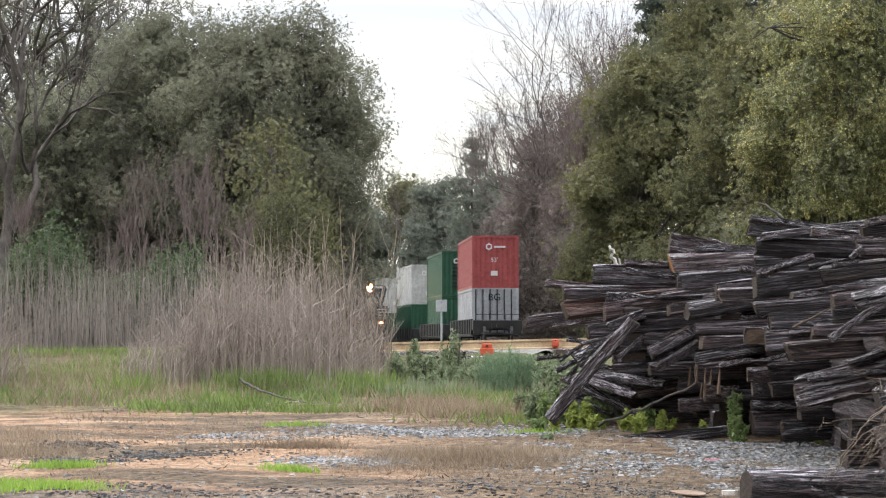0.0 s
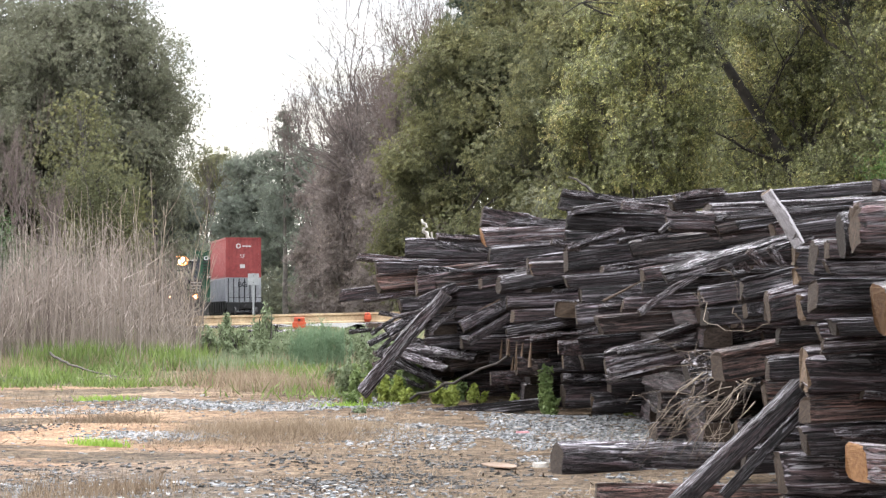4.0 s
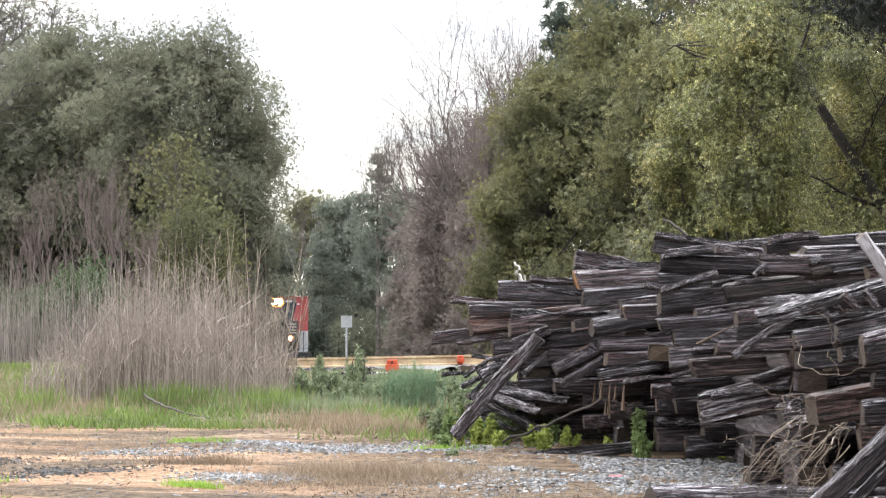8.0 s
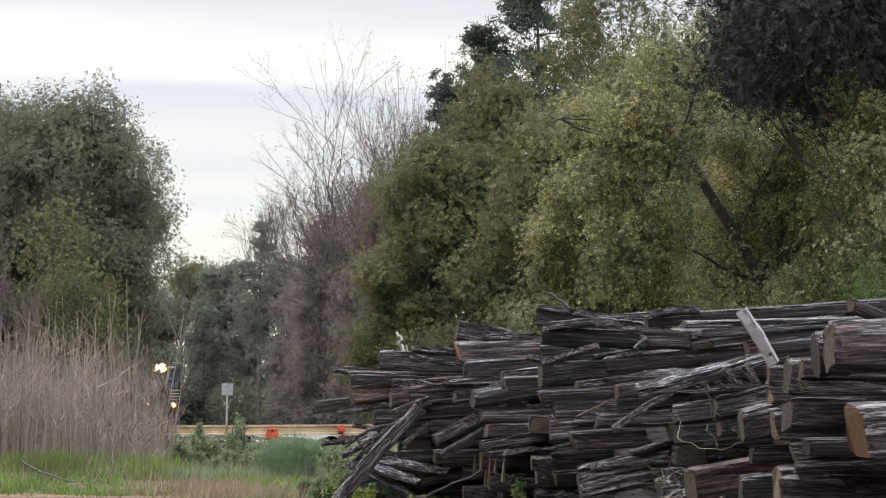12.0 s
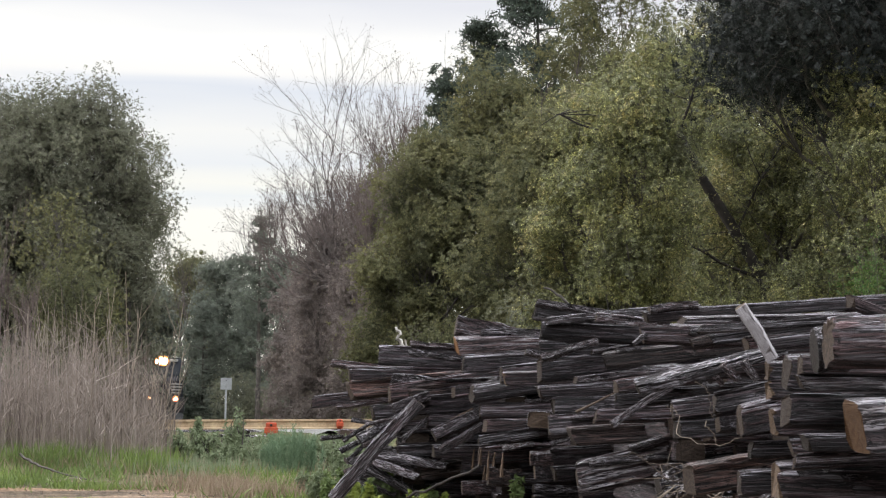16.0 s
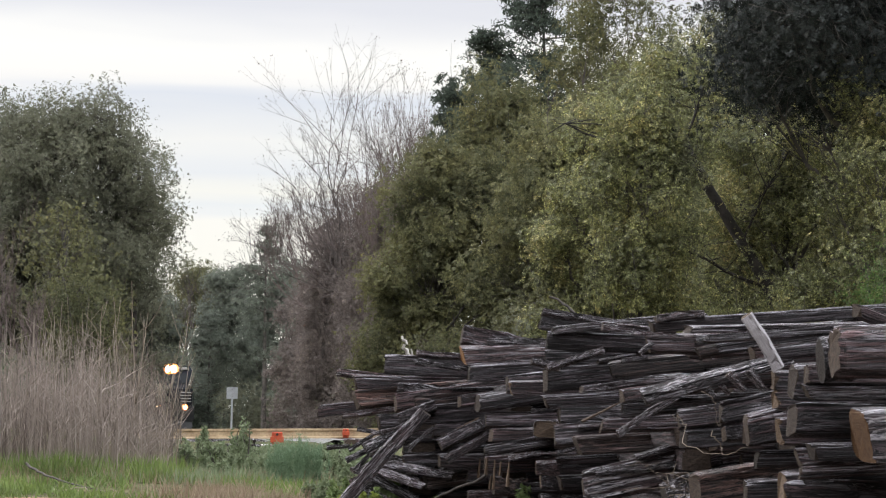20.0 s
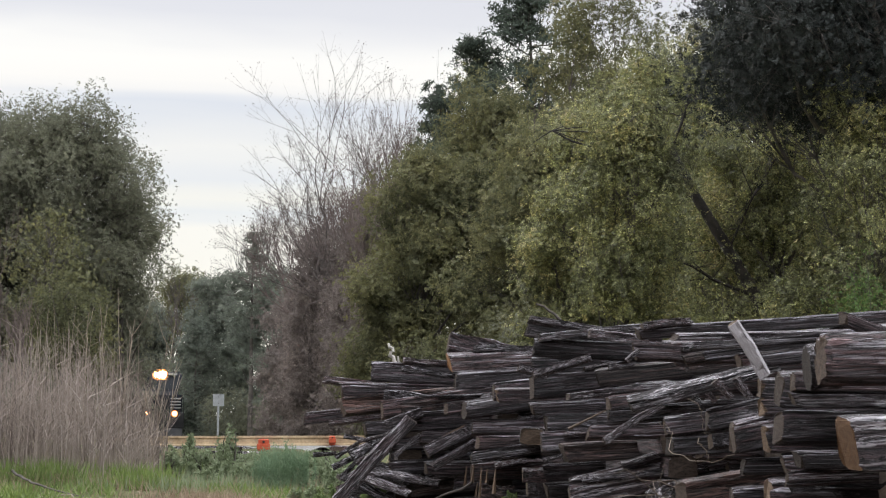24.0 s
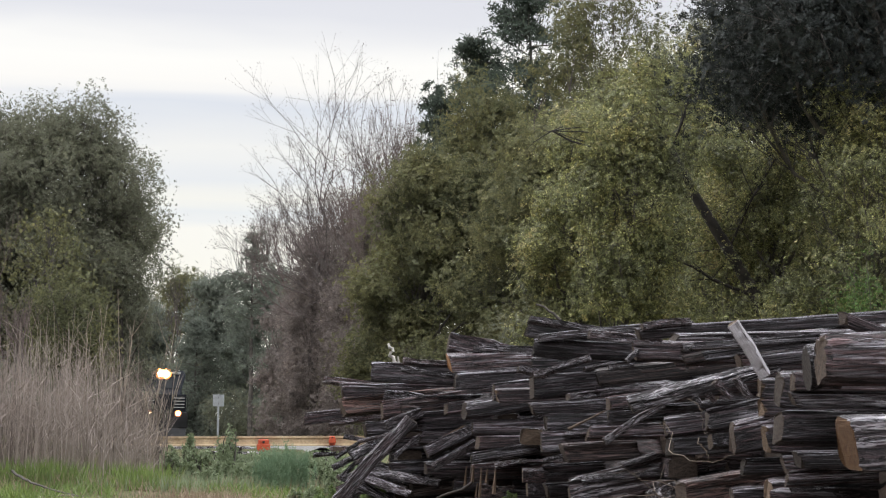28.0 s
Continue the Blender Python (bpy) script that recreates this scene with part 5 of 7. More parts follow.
def blades(name, label, points, h0, h1, width, mat, seed, category="grass", lean=0.35):
    rng = np.random.default_rng(seed)
    n = len(points)
    p = np.array([(x, y, ground_at(x, y) - 0.01) for x, y in points])
    h = rng.uniform(h0, h1, (n, 1))
    d = rng.normal(0, lean, (n, 3)) * h
    d[:, 2] = h[:, 0]
    a = rng.uniform(0, math.pi, n)
    s = np.column_stack([np.cos(a), np.sin(a), np.zeros(n)]) * width / 2
    v = np.stack([p - s, p + s, p + d * 0.6 + s * 0.7, p + d], 1).reshape(-1, 3)
    b = Batch()
    b.add(v, np.arange(4 * n).reshape(-1, 4))
    return tagged(b.put(name, mat), label, category, kind="stuff")


def scatter(rng, n, x0, x1, y0, y1, clumps=0, size=0.3):
    if not clumps:
        return np.column_stack([rng.uniform(x0, x1, n), rng.uniform(y0, y1, n)])
    c = np.column_stack([rng.uniform(x0, x1, clumps), rng.uniform(y0, y1, clumps)])
    return c[rng.integers(0, clumps, n)] + rng.normal(0, size, (n, 2)) * (1.6, 1)


def patchy(p, keep=0.55, s=0.9):
    """Thins scattered places into uneven patches with ragged edges."""
    x, y = p[:, 0], p[:, 1]
    f = np.sin(x * 1.9 * s + 1.3 * np.sin(y * 0.8 * s)) + np.sin(y * 1.1 * s + 1.7 * np.sin(x * 1.1 * s)) + 0.7 * np.sin(x * 4.3 * s + y * 2.2 * s)
    return p[f > np.quantile(f, 1 - keep)]


def stones(name, label, points, s0, s1, mat, seed):
    """Crushed stones: small six-sided lumps pressed into the ground."""
    rng = np.random.default_rng(seed)
    n = len(points)
    cube = np.array([[-1, -1, -1], [1, -1, -1], [1, 1, -1], [-1, 1, -1], [-1, -1, 1], [1, -1, 1], [1, 1, 1], [-1, 1, 1]], float) * 0.5
    faces = np.array([[0, 3, 2, 1], [4, 5, 6, 7], [0, 1, 5, 4], [1, 2, 6, 5], [2, 3, 7, 6], [3, 0, 4, 7]])
    s = rng.uniform(s0, s1, (n, 1, 1)) * rng.uniform(0.6, 1.3, (n, 1, 3)) * np.array([1, 1, 0.5])
    v = (cube[None] + rng.normal(0, 0.11, (n, 8, 3))) * s
    a = rng.uniform(0, 2 * math.pi, n)
    t = rng.normal(0, 0.22, n)
    ca, sa, ct, st = np.cos(a)[:, None], np.sin(a)[:, None], np.cos(t)[:, None], np.sin(t)[:, None]
    x, z = v[..., 0] * ct - v[..., 2] * st, v[..., 0] * st + v[..., 2] * ct
    v = np.stack([x * ca - v[..., 1] * sa, x * sa + v[..., 1] * ca, z], -1)
    base = np.array([(px, py, ground_at(px, py)) for px, py in points])
    v += base[:, None, :] + np.array([0, 0, 0.02])[None, None] * s[:, :, 2:3]
    f = (faces[None] + 8 * np.arange(n)[:, None, None]).reshape(-1, 4)
    b = Batch()
    b.add(v.reshape(-1, 3), f)
    return tagged(b.put(name, mat), label, "gravel", kind="stuff")


def stone_material():
    m, n, l, b = material("crushed_stone", 0.75, 0.0, 0.35)
    geo = n.new("ShaderNodeNewGeometry")
    r = ramp_of(n, [(0.0, (0.078, 0.080, 0.083)), (0.4, (0.160, 0.164, 0.172)), (0.8, (0.250, 0.254, 0.257)), (0.93, (0.250, 0.218, 0.187)), (1.0, (0.281, 0.281, 0.281))])
    l.new(geo.outputs["Random Per Island"], r.inputs["Fac"])
    g = noise_of(n, l, 30.0, 4.0, 0.6)
    k = ramp_of(n, [(0.3, (0.7, 0.7, 0.7)), (0.7, (1.1, 1.1, 1.1))])
    l.new(g.outputs["Fac"], k.inputs["Fac"])
    l.new(mixed(n, l, 1.0, r.outputs[0], k.outputs[0], "MULTIPLY"), b.inputs["Base Color"])
    bump(n, l, b, g.outputs["Fac"], 0.4, 0.01)
    return m


STONE = stone_material()
LITTER = surface("dead_twigs", (0.05, 0.036, 0.027), (0.17, 0.125, 0.09), 8, 0.9)
COAL = surface("dark_grit", (0.025, 0.024, 0.024), (0.085, 0.082, 0.08), 6, 0.7)


WEED_YELLOW = foliage("yellow_green_weed_leaves", [(0.0, (0.12, 0.15, 0.035)), (0.5, (0.22, 0.26, 0.06)), (1.0, (0.34, 0.37, 0.10))], 0.6, 0.25, 0.4)


def weed_plant(name, label, x, y, h, r, leaf, seed):
    """A weed of a few upright stems with pointed leaves all along them, thinner towards the tips."""
    rng = np.random.default_rng(seed)
    root = thing(name, x, y, ground_at(x, y) - 0.02, 0, label, "weed", "weeds by the pile")
    wood, crown = Batch(), Batch()
    for k in range(max(6, int(r * 80))):
        ang, q = rng.uniform(0, 2 * math.pi), rng.uniform(0, 1) ** 0.6
        foot = np.array([math.cos(ang), math.sin(ang), 0]) * r * q * 0.6
        tip = foot * 1.7 + np.array([rng.normal(0, 0.02), rng.normal(0, 0.02), h * rng.uniform(0.55, 1.0) * (1 - 0.25 * q)])
        stem = bent(foot, tip, rng, 0.05, 7)
        wood.tube(stem, np.linspace(0.005, 0.002, 7), 4)
        m = int(30 + 90 * h)
        f = rng.uniform(0.12, 1.0, m)
        at = np.column_stack([np.interp(f, np.linspace(0, 1, 7), stem[:, i]) for i in range(3)])
        out = rng.normal(0, 1, (m, 3)) * (1, 1, 0.35)
        out /= np.linalg.norm(out, axis=1, keepdims=True)
        size = (0.055 - 0.03 * f) * rng.uniform(0.7, 1.3, m)
        crown.diamonds(at + out * size[:, None] * 0.7, 0.056, 0.022, rng, 0.3)
    crown.put("foliage", leaf, root)
    tagged(wood.put("stem_clump", leaf, root, True), kind="stuff")


def plume_weed(x, y, h, r, seed):
    """A feathery weed: a close sheaf of upright plumes with thread-like leaves."""
    rng = np.random.default_rng(seed)
    root = thing("plume_weed", x, y, ground_at(x, y) - 0.02, 0, "feathery blue-green weed in a close upright sheaf", "weed", "weeds by the pile")
    wood, crown = Batch(), Batch()
    for k in range(34):
        ang, q = rng.uniform(0, 2 * math.pi), rng.uniform(0, 1) ** 0.5
        foot = np.array([math.cos(ang), math.sin(ang), 0]) * r * q
        tip = foot * 1.25 + np.array([0, 0, h * rng.uniform(0.7, 1.02) * (1 - 0.2 * q * q)])
        stem = bent(foot, tip, rng, 0.03, 6)
        wood.tube(stem, np.linspace(0.004, 0.0015, 6), 3)
        f = rng.uniform(0.1, 1.0, 110)
        at = np.column_stack([np.interp(f, np.linspace(0, 1, 6), stem[:, i]) for i in range(3)])
        crown.diamonds(at + rng.normal(0, 0.018, (110, 3)), 0.06, 0.006, rng, 1.6)
    crown.put("foliage", WEED_GREEN, root)
    tagged(wood.put("stem_clump", WEED_GREEN, root, True), kind="stuff")


def vegetation():
    rng = np.random.default_rng(5)
    reed_bed("dry_weeds", "tall dry grey-brown weed stems beside the yard", -3.9, -0.8, 34.6, 41.5, 1250, 0.7, 2.6, 1)
    reed_bed("dry_weeds", "thin tall dry stems at the edge of the clump", -2.4, -0.95, 34.6, 38, 40, 1.2, 2.6, 5)
    reed_bed("dry_weeds", "dense dry weeds in front of the thicket", -15.5, -1.6, 58.5, 68, 3400, 1.2, 3.3, 2, 2, REED_FAR)
    reed_bed("dry_weeds", "dry grey weeds at the yard's edge", -8.6, -6.1, 32, 40, 700, 0.6, 1.7, 3)
    reed_bed("dry_weeds", "short pale dead weeds in the grass", -4.6, -2.6, 35.4, 38, 300, 0.5, 1.2, 4)
    blades("grass", "bright green grass at the edge of the yard", np.concatenate([patchy(scatter(rng, 15000, -9, -1.6, 31.5, 53, 240, 0.38), 0.7), patchy(scatter(rng, 13000, -3.4, 2.2, 28.6, 36, 150, 0.3), 0.6), scatter(rng, 1500, 0.2, 2.2, 26, 29, 30, 0.25)]), 0.04, 0.17, 0.02, GRASS_GREEN, 6, lean=0.5)
    blades("tall_grass", "taller green and straw blades at the foot of the dry weeds", patchy(scatter(rng, 3200, -4.3, -0.7, 33.6, 34.9, 60, 0.2), 0.65, 2.0), 0.12, 0.42, 0.018, GRASS_GREEN, 21, lean=0.3)
    blades("rail_grass", "rough grass grown up against the spare rails", scatter(rng, 5200, -10, -2.4, 54.5, 56.4, 90, 0.3), 0.08, 0.26, 0.03, GRASS_GREEN, 26, lean=0.4)
    blades("dead_grass", "dead tan grass mixed into the green", np.concatenate([scatter(rng, 15000, -9, 2.4, 30.5, 54, 230, 0.4), scatter(rng, 1100, -0.25, -0.1, 28.8, 29.1, 4, 0.22), scatter(rng, 1100, 0.2, 0.4, 27.2, 27.5, 4, 0.22), scatter(rng, 900, -4.4, -1.2, 33.6, 34.8, 30, 0.15)]), 0.05, 0.26, 0.012, GRASS_DRY, 16, lean=0.4)
    blades("tall_weeds", "grey-green weeds between the yard and the rails", patchy(scatter(rng, 22000, -1.4, 2.6, 33, 52, 200, 0.3), 0.6), 0.06, 0.26, 0.022, WEED_GREY, 17, "weeds", 0.2)
    for k, (x, y, h, r) in enumerate(((-0.3, 38, 0.6, 0.25), (0.15, 40, 0.85, 0.2), (0.7, 38, 0.5, 0.35), (1.1, 42, 0.45, 0.4), (-0.45, 42, 0.75, 0.14), (0.3, 46, 0.42, 0.4), (1.5, 36, 0.5, 0.3), (1.9, 46, 0.4, 0.4), (-0.2, 49, 0.3, 0.4), (1.0, 49, 0.3, 0.4), (0.5, 37, 0.45, 0.3), (1.3, 39, 0.5, 0.3), (0.0, 36.5, 0.4, 0.25), (1.75, 41, 0.42, 0.35), (-0.7, 39, 0.5, 0.2), (0.6, 44, 0.4, 0.4), (1.4, 46, 0.35, 0.4), (0.95, 35, 0.35, 0.2), (1.55, 33.5, 0.4, 0.2), (0.1, 44, 0.5, 0.2), (2.1, 38, 0.5, 0.3))):
        bush("trackside_weed", "grey-green bushy weed in front of the rails", x, y, h, r, WEED_GREY, 140 + k, 1300, 0.07, 0.35, 0.8, 18, category="weed", group="weeds by the pile")
    blades("straw_clumps", "upright clumps of pinkish dead grass on the gravel", np.concatenate([scatter(rng, 1500, -1.4, -0.7, 14.6, 16.0, 7, 0.12), scatter(rng, 1300, 0.1, 1.0, 12.6, 13.8, 6, 0.12), scatter(rng, 1200, -0.4, 0.8, 21.0, 21.8, 8, 0.12), scatter(rng, 700, -4.3, -3.6, 22.0, 24.0, 6, 0.14)]), 0.05, 0.17, 0.006, GRASS_DRY, 27, lean=0.35)
    blades("grass_tufts", "small tufts of green grass in the sand", np.concatenate([scatter(rng, 2400, -3.4, -2.8, 17.6, 19.0, 9, 0.12), scatter(rng, 700, -3.15, -3.0, 20.3, 20.5, 3, 0.09), scatter(rng, 700, -2.8, -2.6, 17.8, 18.1, 3, 0.09), scatter(rng, 420, -1.25, -1.15, 20.3, 20.45, 2, 0.07), scatter(rng, 420, -1.6, -1.4, 25.3, 25.5, 3, 0.09), scatter(rng, 260, 0.8, 1.1, 24.4, 24.8, 3, 0.08)]), 0.025, 0.085, 0.012, GRASS_LIME, 7)
    blades("dry_grass", "dead tan grass scattered over the yard", np.concatenate([patchy(scatter(rng, 11000, -4.5, 3.0, 12.5, 27, 160, 0.22), 0.7), scatter(rng, 5200, -2.8, 1.6, 12.0, 15.6, 20, 0.16), scatter(rng, 5200, -0.5, 0.9, 20.4, 21.8, 18, 0.16), scatter(rng, 1500, -1.4, -1.0, 22.3, 22.8, 8, 0.12), scatter(rng, 2500, -4.4, -3.4, 21.5, 24.5, 16, 0.2), scatter(rng, 3000, -8, -3, 30, 34, 60, 0.3)]), 0.03, 0.10, 0.006, GRASS_DRY, 8, lean=0.7)
    bed = np.concatenate([
        scatter(rng, 7500, -2.2, 3.2, 11.8, 16.6, 40, 0.3), patchy(scatter(rng, 5200, 0.9, 3.5, 18.6, 23.6, 60, 0.25), 0.6, 1.4), scatter(rng, 2600, 2.0, 3.6, 19.4, 23.6), scatter(rng, 2500, -1.2, 1.5, 24.2, 25.6, 26, 0.2), scatter(rng, 500, -2.3, -1.2, 23.8, 24.6, 10, 0.14),
        scatter(rng, 900, -0.95, -0.75, 21.1, 21.4, 5, 0.17), scatter(rng, 800, -4.0, 3.5, 12, 27)])
    muddy = (bed[:, 0] > 0.7) & (bed[:, 0] < 2.3) & (bed[:, 1] > 15.4) & (bed[:, 1] < 18.4) & (rng.random(len(bed)) < 0.85)
    stones("gravel", "grey crushed stone scattered over the yard", bed[~muddy], 0.014, 0.038, STONE, 9)
    litter = patchy(scatter(rng, 4200, -4.5, 2.2, 15.0, 30.0, 200, 0.3), 0.75)
    blades("twig_litter", "dark twigs and dead bits strewn over the sand", litter, 0.01, 0.045, 0.018, LITTER, 20, "litter", 2.2)
    dust = np.concatenate([scatter(rng, 2200, -3.0, 1.8, 15.6, 18.6, 26, 0.26), scatter(rng, 500, -3.05, -2.9, 21.3, 21.5, 3, 0.16), scatter(rng, 600, -2.4, -2.2, 21.8, 22.0, 3, 0.18), scatter(rng, 400, -3.35, -3.2, 23.0, 23.2, 3, 0.14)])
    stones("coal_grit", "dark coal grit strewn over the sand", dust, 0.012, 0.034, COAL, 19)
    for k, (x, y, h, r, tone) in enumerate((
            (1.02, 26.0, 0.4, 0.08, "l"), (1.22, 26.95, 0.51, 0.09, "g"), (1.27, 25.45, 0.33, 0.1, "y"), (1.4, 25.3, 0.34, 0.09, "y"), (1.53, 26.0, 0.45, 0.07, "g"),
            (1.69, 27.2, 0.56, 0.07, "g"), (1.76, 26.45, 0.41, 0.06, "g"), (1.82, 24.95, 0.28, 0.08, "y"), (1.89, 24.6, 0.3, 0.08, "y"), (2.34, 27.5, 0.4, 0.07, "l"),
            (2.18, 25.1, 0.26, 0.08, "y"), (2.45, 24.3, 0.19, 0.06, "y"), (2.72, 23.65, 0.67, 0.05, "l"), (2.74, 23.5, 0.37, 0.04, "l"), (3.57, 23.4, 0.14, 0.13, "y"),
            (3.47, 23.5, 0.08, 0.06, "y"), (0.98, 23.65, 0.09, 0.06, "g"), (0.91, 26.45, 0.35, 0.09, "g"), (1.08, 29.5, 0.33, 0.13, "g"), (1.25, 26.0, 0.55, 0.09, "l"),
            (1.39, 26.45, 0.59, 0.08, "g"), (1.44, 25.45, 0.41, 0.07, "l"), (1.63, 25.65, 0.48, 0.07, "l"), (1.82, 26.0, 0.4, 0.06, "g"), (1.09, 25.3, 0.34, 0.07, "y"),
            (1.5, 24.95, 0.25, 0.07, "y"), (2.02, 25.3, 0.31, 0.06, "l"), (0.87, 28.05, 0.37, 0.11, "g"), (0.95, 24.95, 0.22, 0.07, "l"),
            )):
        weed_plant("leafy_weed", "leafy %s weed growing at the foot of the tie pile" % {"l": "light green", "g": "grey-green", "y": "yellow-green"}[tone], x, y, h, r, {"l": LEAF_WEED, "g": WEED_GREY, "y": WEED_YELLOW}[tone], 300 + k)
    for x, y, h, r, s in ((0.80, 33.0, 0.74, 0.20, 101), (1.04, 33.2, 0.66, 0.18, 121), (0.62, 33.4, 0.55, 0.14, 122)):
        plume_weed(x, y, h, r, s)
    for x, y, h, r, s in ((0.10, 36.0, 0.62, 0.10, 102), (-0.42, 36.5, 0.52, 0.10, 123), (0.35, 35.0, 0.40, 0.16, 124), (-0.15, 34.6, 0.36, 0.2, 125)):
        weed_plant("tall_weed", "tall grey-green leafy weed before the rails", x, y, h, r, WEED_GREY, s)


vegetation()

# ---- the railway ----
def track_x(d):
    """The middle of the eastern track: a wide curve to the west."""
    u = d - 141
    return 2.9 - 0.061 * u - 0.000535 * u * u


def track_z(d):
    return float(np.interp(d, (40, 141, 165, 185, 205, 216, 240, 420), (1.03, 1.0, 0.9, 0.74, 0.38, 0.18, -0.1, -0.6)))


def track_heading(d):
    return math.degrees(math.atan(0.061 + 0.00107 * (d - 141)))


WEST = -4.8    # the western track lies this far over


def rail_section(b, pts, s=1.0):
    """A rail swept along points: foot, web and head."""
    prof = np.array([(-0.07, 0), (0.07, 0), (0.07, 0.02), (0.012, 0.035), (0.012, 0.125), (0.036, 0.135), (0.036, 0.17), (-0.036, 0.17), (-0.036, 0.135), (-0.012, 0.125), (-0.012, 0.035), (-0.07, 0.02)]) * s
    pts = np.asarray(pts, float)
    d = np.gradient(pts, axis=0)
    d /= np.linalg.norm(d, axis=1, keepdims=True)
    side = np.column_stack([d[:, 1], -d[:, 0], np.zeros(len(d))])
    v = pts[:, None, :] + side[:, None, :] * prof[None, :, :1] + np.array([0, 0, 1.0]) * prof[None, :, 1:]
    k, n = len(prof), len(pts)
    i = np.arange(n - 1)[:, None] * k
    j = np.arange(k)[None, :]
    b.add(v.reshape(-1, 3), np.stack([i + j, i + (j + 1) % k, i + k + (j + 1) % k, i + k + j], -1).reshape(-1, 4))


def main_tracks():
    ds = np.arange(72, 420, 6.0)
    for off, drop in ((0.0, 0.0), (WEST, 0.16)):
        bed = Batch()
        prof = np.array([(-2.9, -0.62), (-1.7, -0.2), (1.7, -0.2), (2.9, -0.62)])
        v = np.array([[(track_x(d) + off + px, d, track_z(d) + pz - drop) for px, pz in prof] for d in ds])
        n = len(ds)
        i = np.arange(n - 1)[:, None] * 4
        j = np.arange(3)[None, :]
        bed.add(v.reshape(-1, 3), np.stack([i + j, i + j + 1, i + j + 5, i + j + 4], -1).reshape(-1, 4))
        ob = tagged(bed.put("ballast_bed", STONE_BED), "grey crushed-stone ballast bed of the railway track", "ballast", kind="structure")
        line = thing("railway_track", 0, 0, 0, 0, "railway track with steel rails on wooden ties", "railway track", "main tracks", "structure")
        for g in (-0.755, 0.755):
            b = Batch()
            rail_section(b, [(track_x(d) + off + g, d, track_z(d) - 0.17 - drop) for d in ds])
            b.put("rail", RAIL_TOP, line)
        b = Batch()
        for d in np.arange(72, 260, 0.55):
            x, z, a = track_x(d) + off, track_z(d) - 0.25 - drop, radians(track_heading(d))
            c, s = math.cos(a), math.sin(a)
            q = np.array([[-1.3, -0.11], [1.3, -0.11], [1.3, 0.11], [-1.3, 0.11]])
            q = np.column_stack([q[:, 0] * c - q[:, 1] * s + x, q[:, 0] * s + q[:, 1] * c + d])
            vv = np.concatenate([np.column_stack([q, np.full(4, z - 0.1)]), np.column_stack([q, np.full(4, z + 0.078)])])
            b.add(vv, [[4, 5, 6, 7], [0, 1, 5, 4], [1, 2, 6, 5], [2, 3, 7, 6], [3, 0, 4, 7]])
        tagged(b.put("ties", TIE, line), kind="stuff")


STONE_BED = surface("ballast_stone", (0.12, 0.115, 0.11), (0.30, 0.29, 0.27), 2, 0.9, bumpy=0.9, distance=0.06, fine=22)
main_tracks()


def spare_rails():
    """Long spare rails lying on timbers across the end of the yard."""
    for k, (y, x0, x1) in enumerate(((56.8, -9.6, 3.6), (57.3, -9.0, 3.4))):
        b = Batch()
        rail_section(b, [(x, y + 0.03 * math.sin(x), 0.88 + 0.021 * x) for x in np.linspace(x0, x1, 30)], 1.3)
        ob = b.put("spare_rail", STEEL_RUST)
        tagged(ob, "long rusty tan steel rail lying on timbers", "rail", "spare rails")
    for x in (-8.6, -6.2, -3.6, -1.4, 0.4, 2.6):
        ob = new("timber_support", TIE_MESHES["dark"][0])
        z = ground_at(x, 57)
        ob.matrix_world = pose(x, 56.2, (z + 0.88 + 0.021 * x) / 2, 0, 0, 90) @ Matrix.Diagonal((1.6, 0.24, 0.88 + 0.021 * x - z, 1))
        tagged(ob, "dark timber block under the spare rails", "timber", "rail supports")


spare_rails()

# ---- small things about the pile ----
def stick(name, label, points, r0, r1, mat, seed=1, category="stick", group="", sides=6, twigs=0):
    """A bent stick through a few places, thinner towards its end."""
    rng = np.random.default_rng(seed)
    p = np.array(points, float)
    t = np.linspace(0, 1, len(p))
    q = np.linspace(0, 1, 4 * len(p))
    line = np.column_stack([np.interp(q, t, p[:, i]) for i in range(3)])
    line[1:-1] += rng.normal(0, 0.012, (len(line) - 2, 3))
    b = Batch()
    b.tube(line, np.linspace(r0, r1, len(line)), sides)
    side = []
    for k in range(twigs):
        i = rng.integers(len(line) // 3, len(line) - 1)
        d = np.array([rng.normal(0, 0.16), rng.normal(0, 0.12), rng.uniform(0.2, 0.55)])
        side.append(Batch())
        side[-1].tube([line[i], line[i] + d * 0.5, line[i] + d + rng.normal(0, 0.03, 3)], [r0 * 0.5, r0 * 0.35, r0 * 0.15], 4)
    ob = b.put(name, mat, smooth=True)
    for twig in side:
        twig.put("twig", mat, ob, True)
    return tagged(ob, label, category, group)


stick("bleached_stump", "short bleached white wood stub on top of the pile", ((1.88, 26.64, 1.73), (1.84, 26.59, 1.88), (1.77, 26.55, 2.03), (1.74, 26.55, 2.12)), 0.028, 0.014, WHITE_WOOD, 1, "wood stub")
stick("bleached_splinter", "small bleached splinter beside the stub", ((1.90, 26.64, 1.73), (1.84, 26.55, 1.99)), 0.022, 0.01, WHITE_WOOD, 2, "wood stub")
stick("dark_branch", "dark bare branch sticking up behind the pile", ((3.75, 25.25, 1.94), (3.40, 25.62, 2.40), (3.17, 25.62, 2.52)), 0.02, 0.012, BARK, 3)
stick("leaning_pole", "thin dark pole leaning against the ties", ((1.52, 24.9, 0.30), (1.9, 23.8, 0.52), (2.24, 22.5, 0.76)), 0.014, 0.011, BARK_DEEP, 4, "pole")
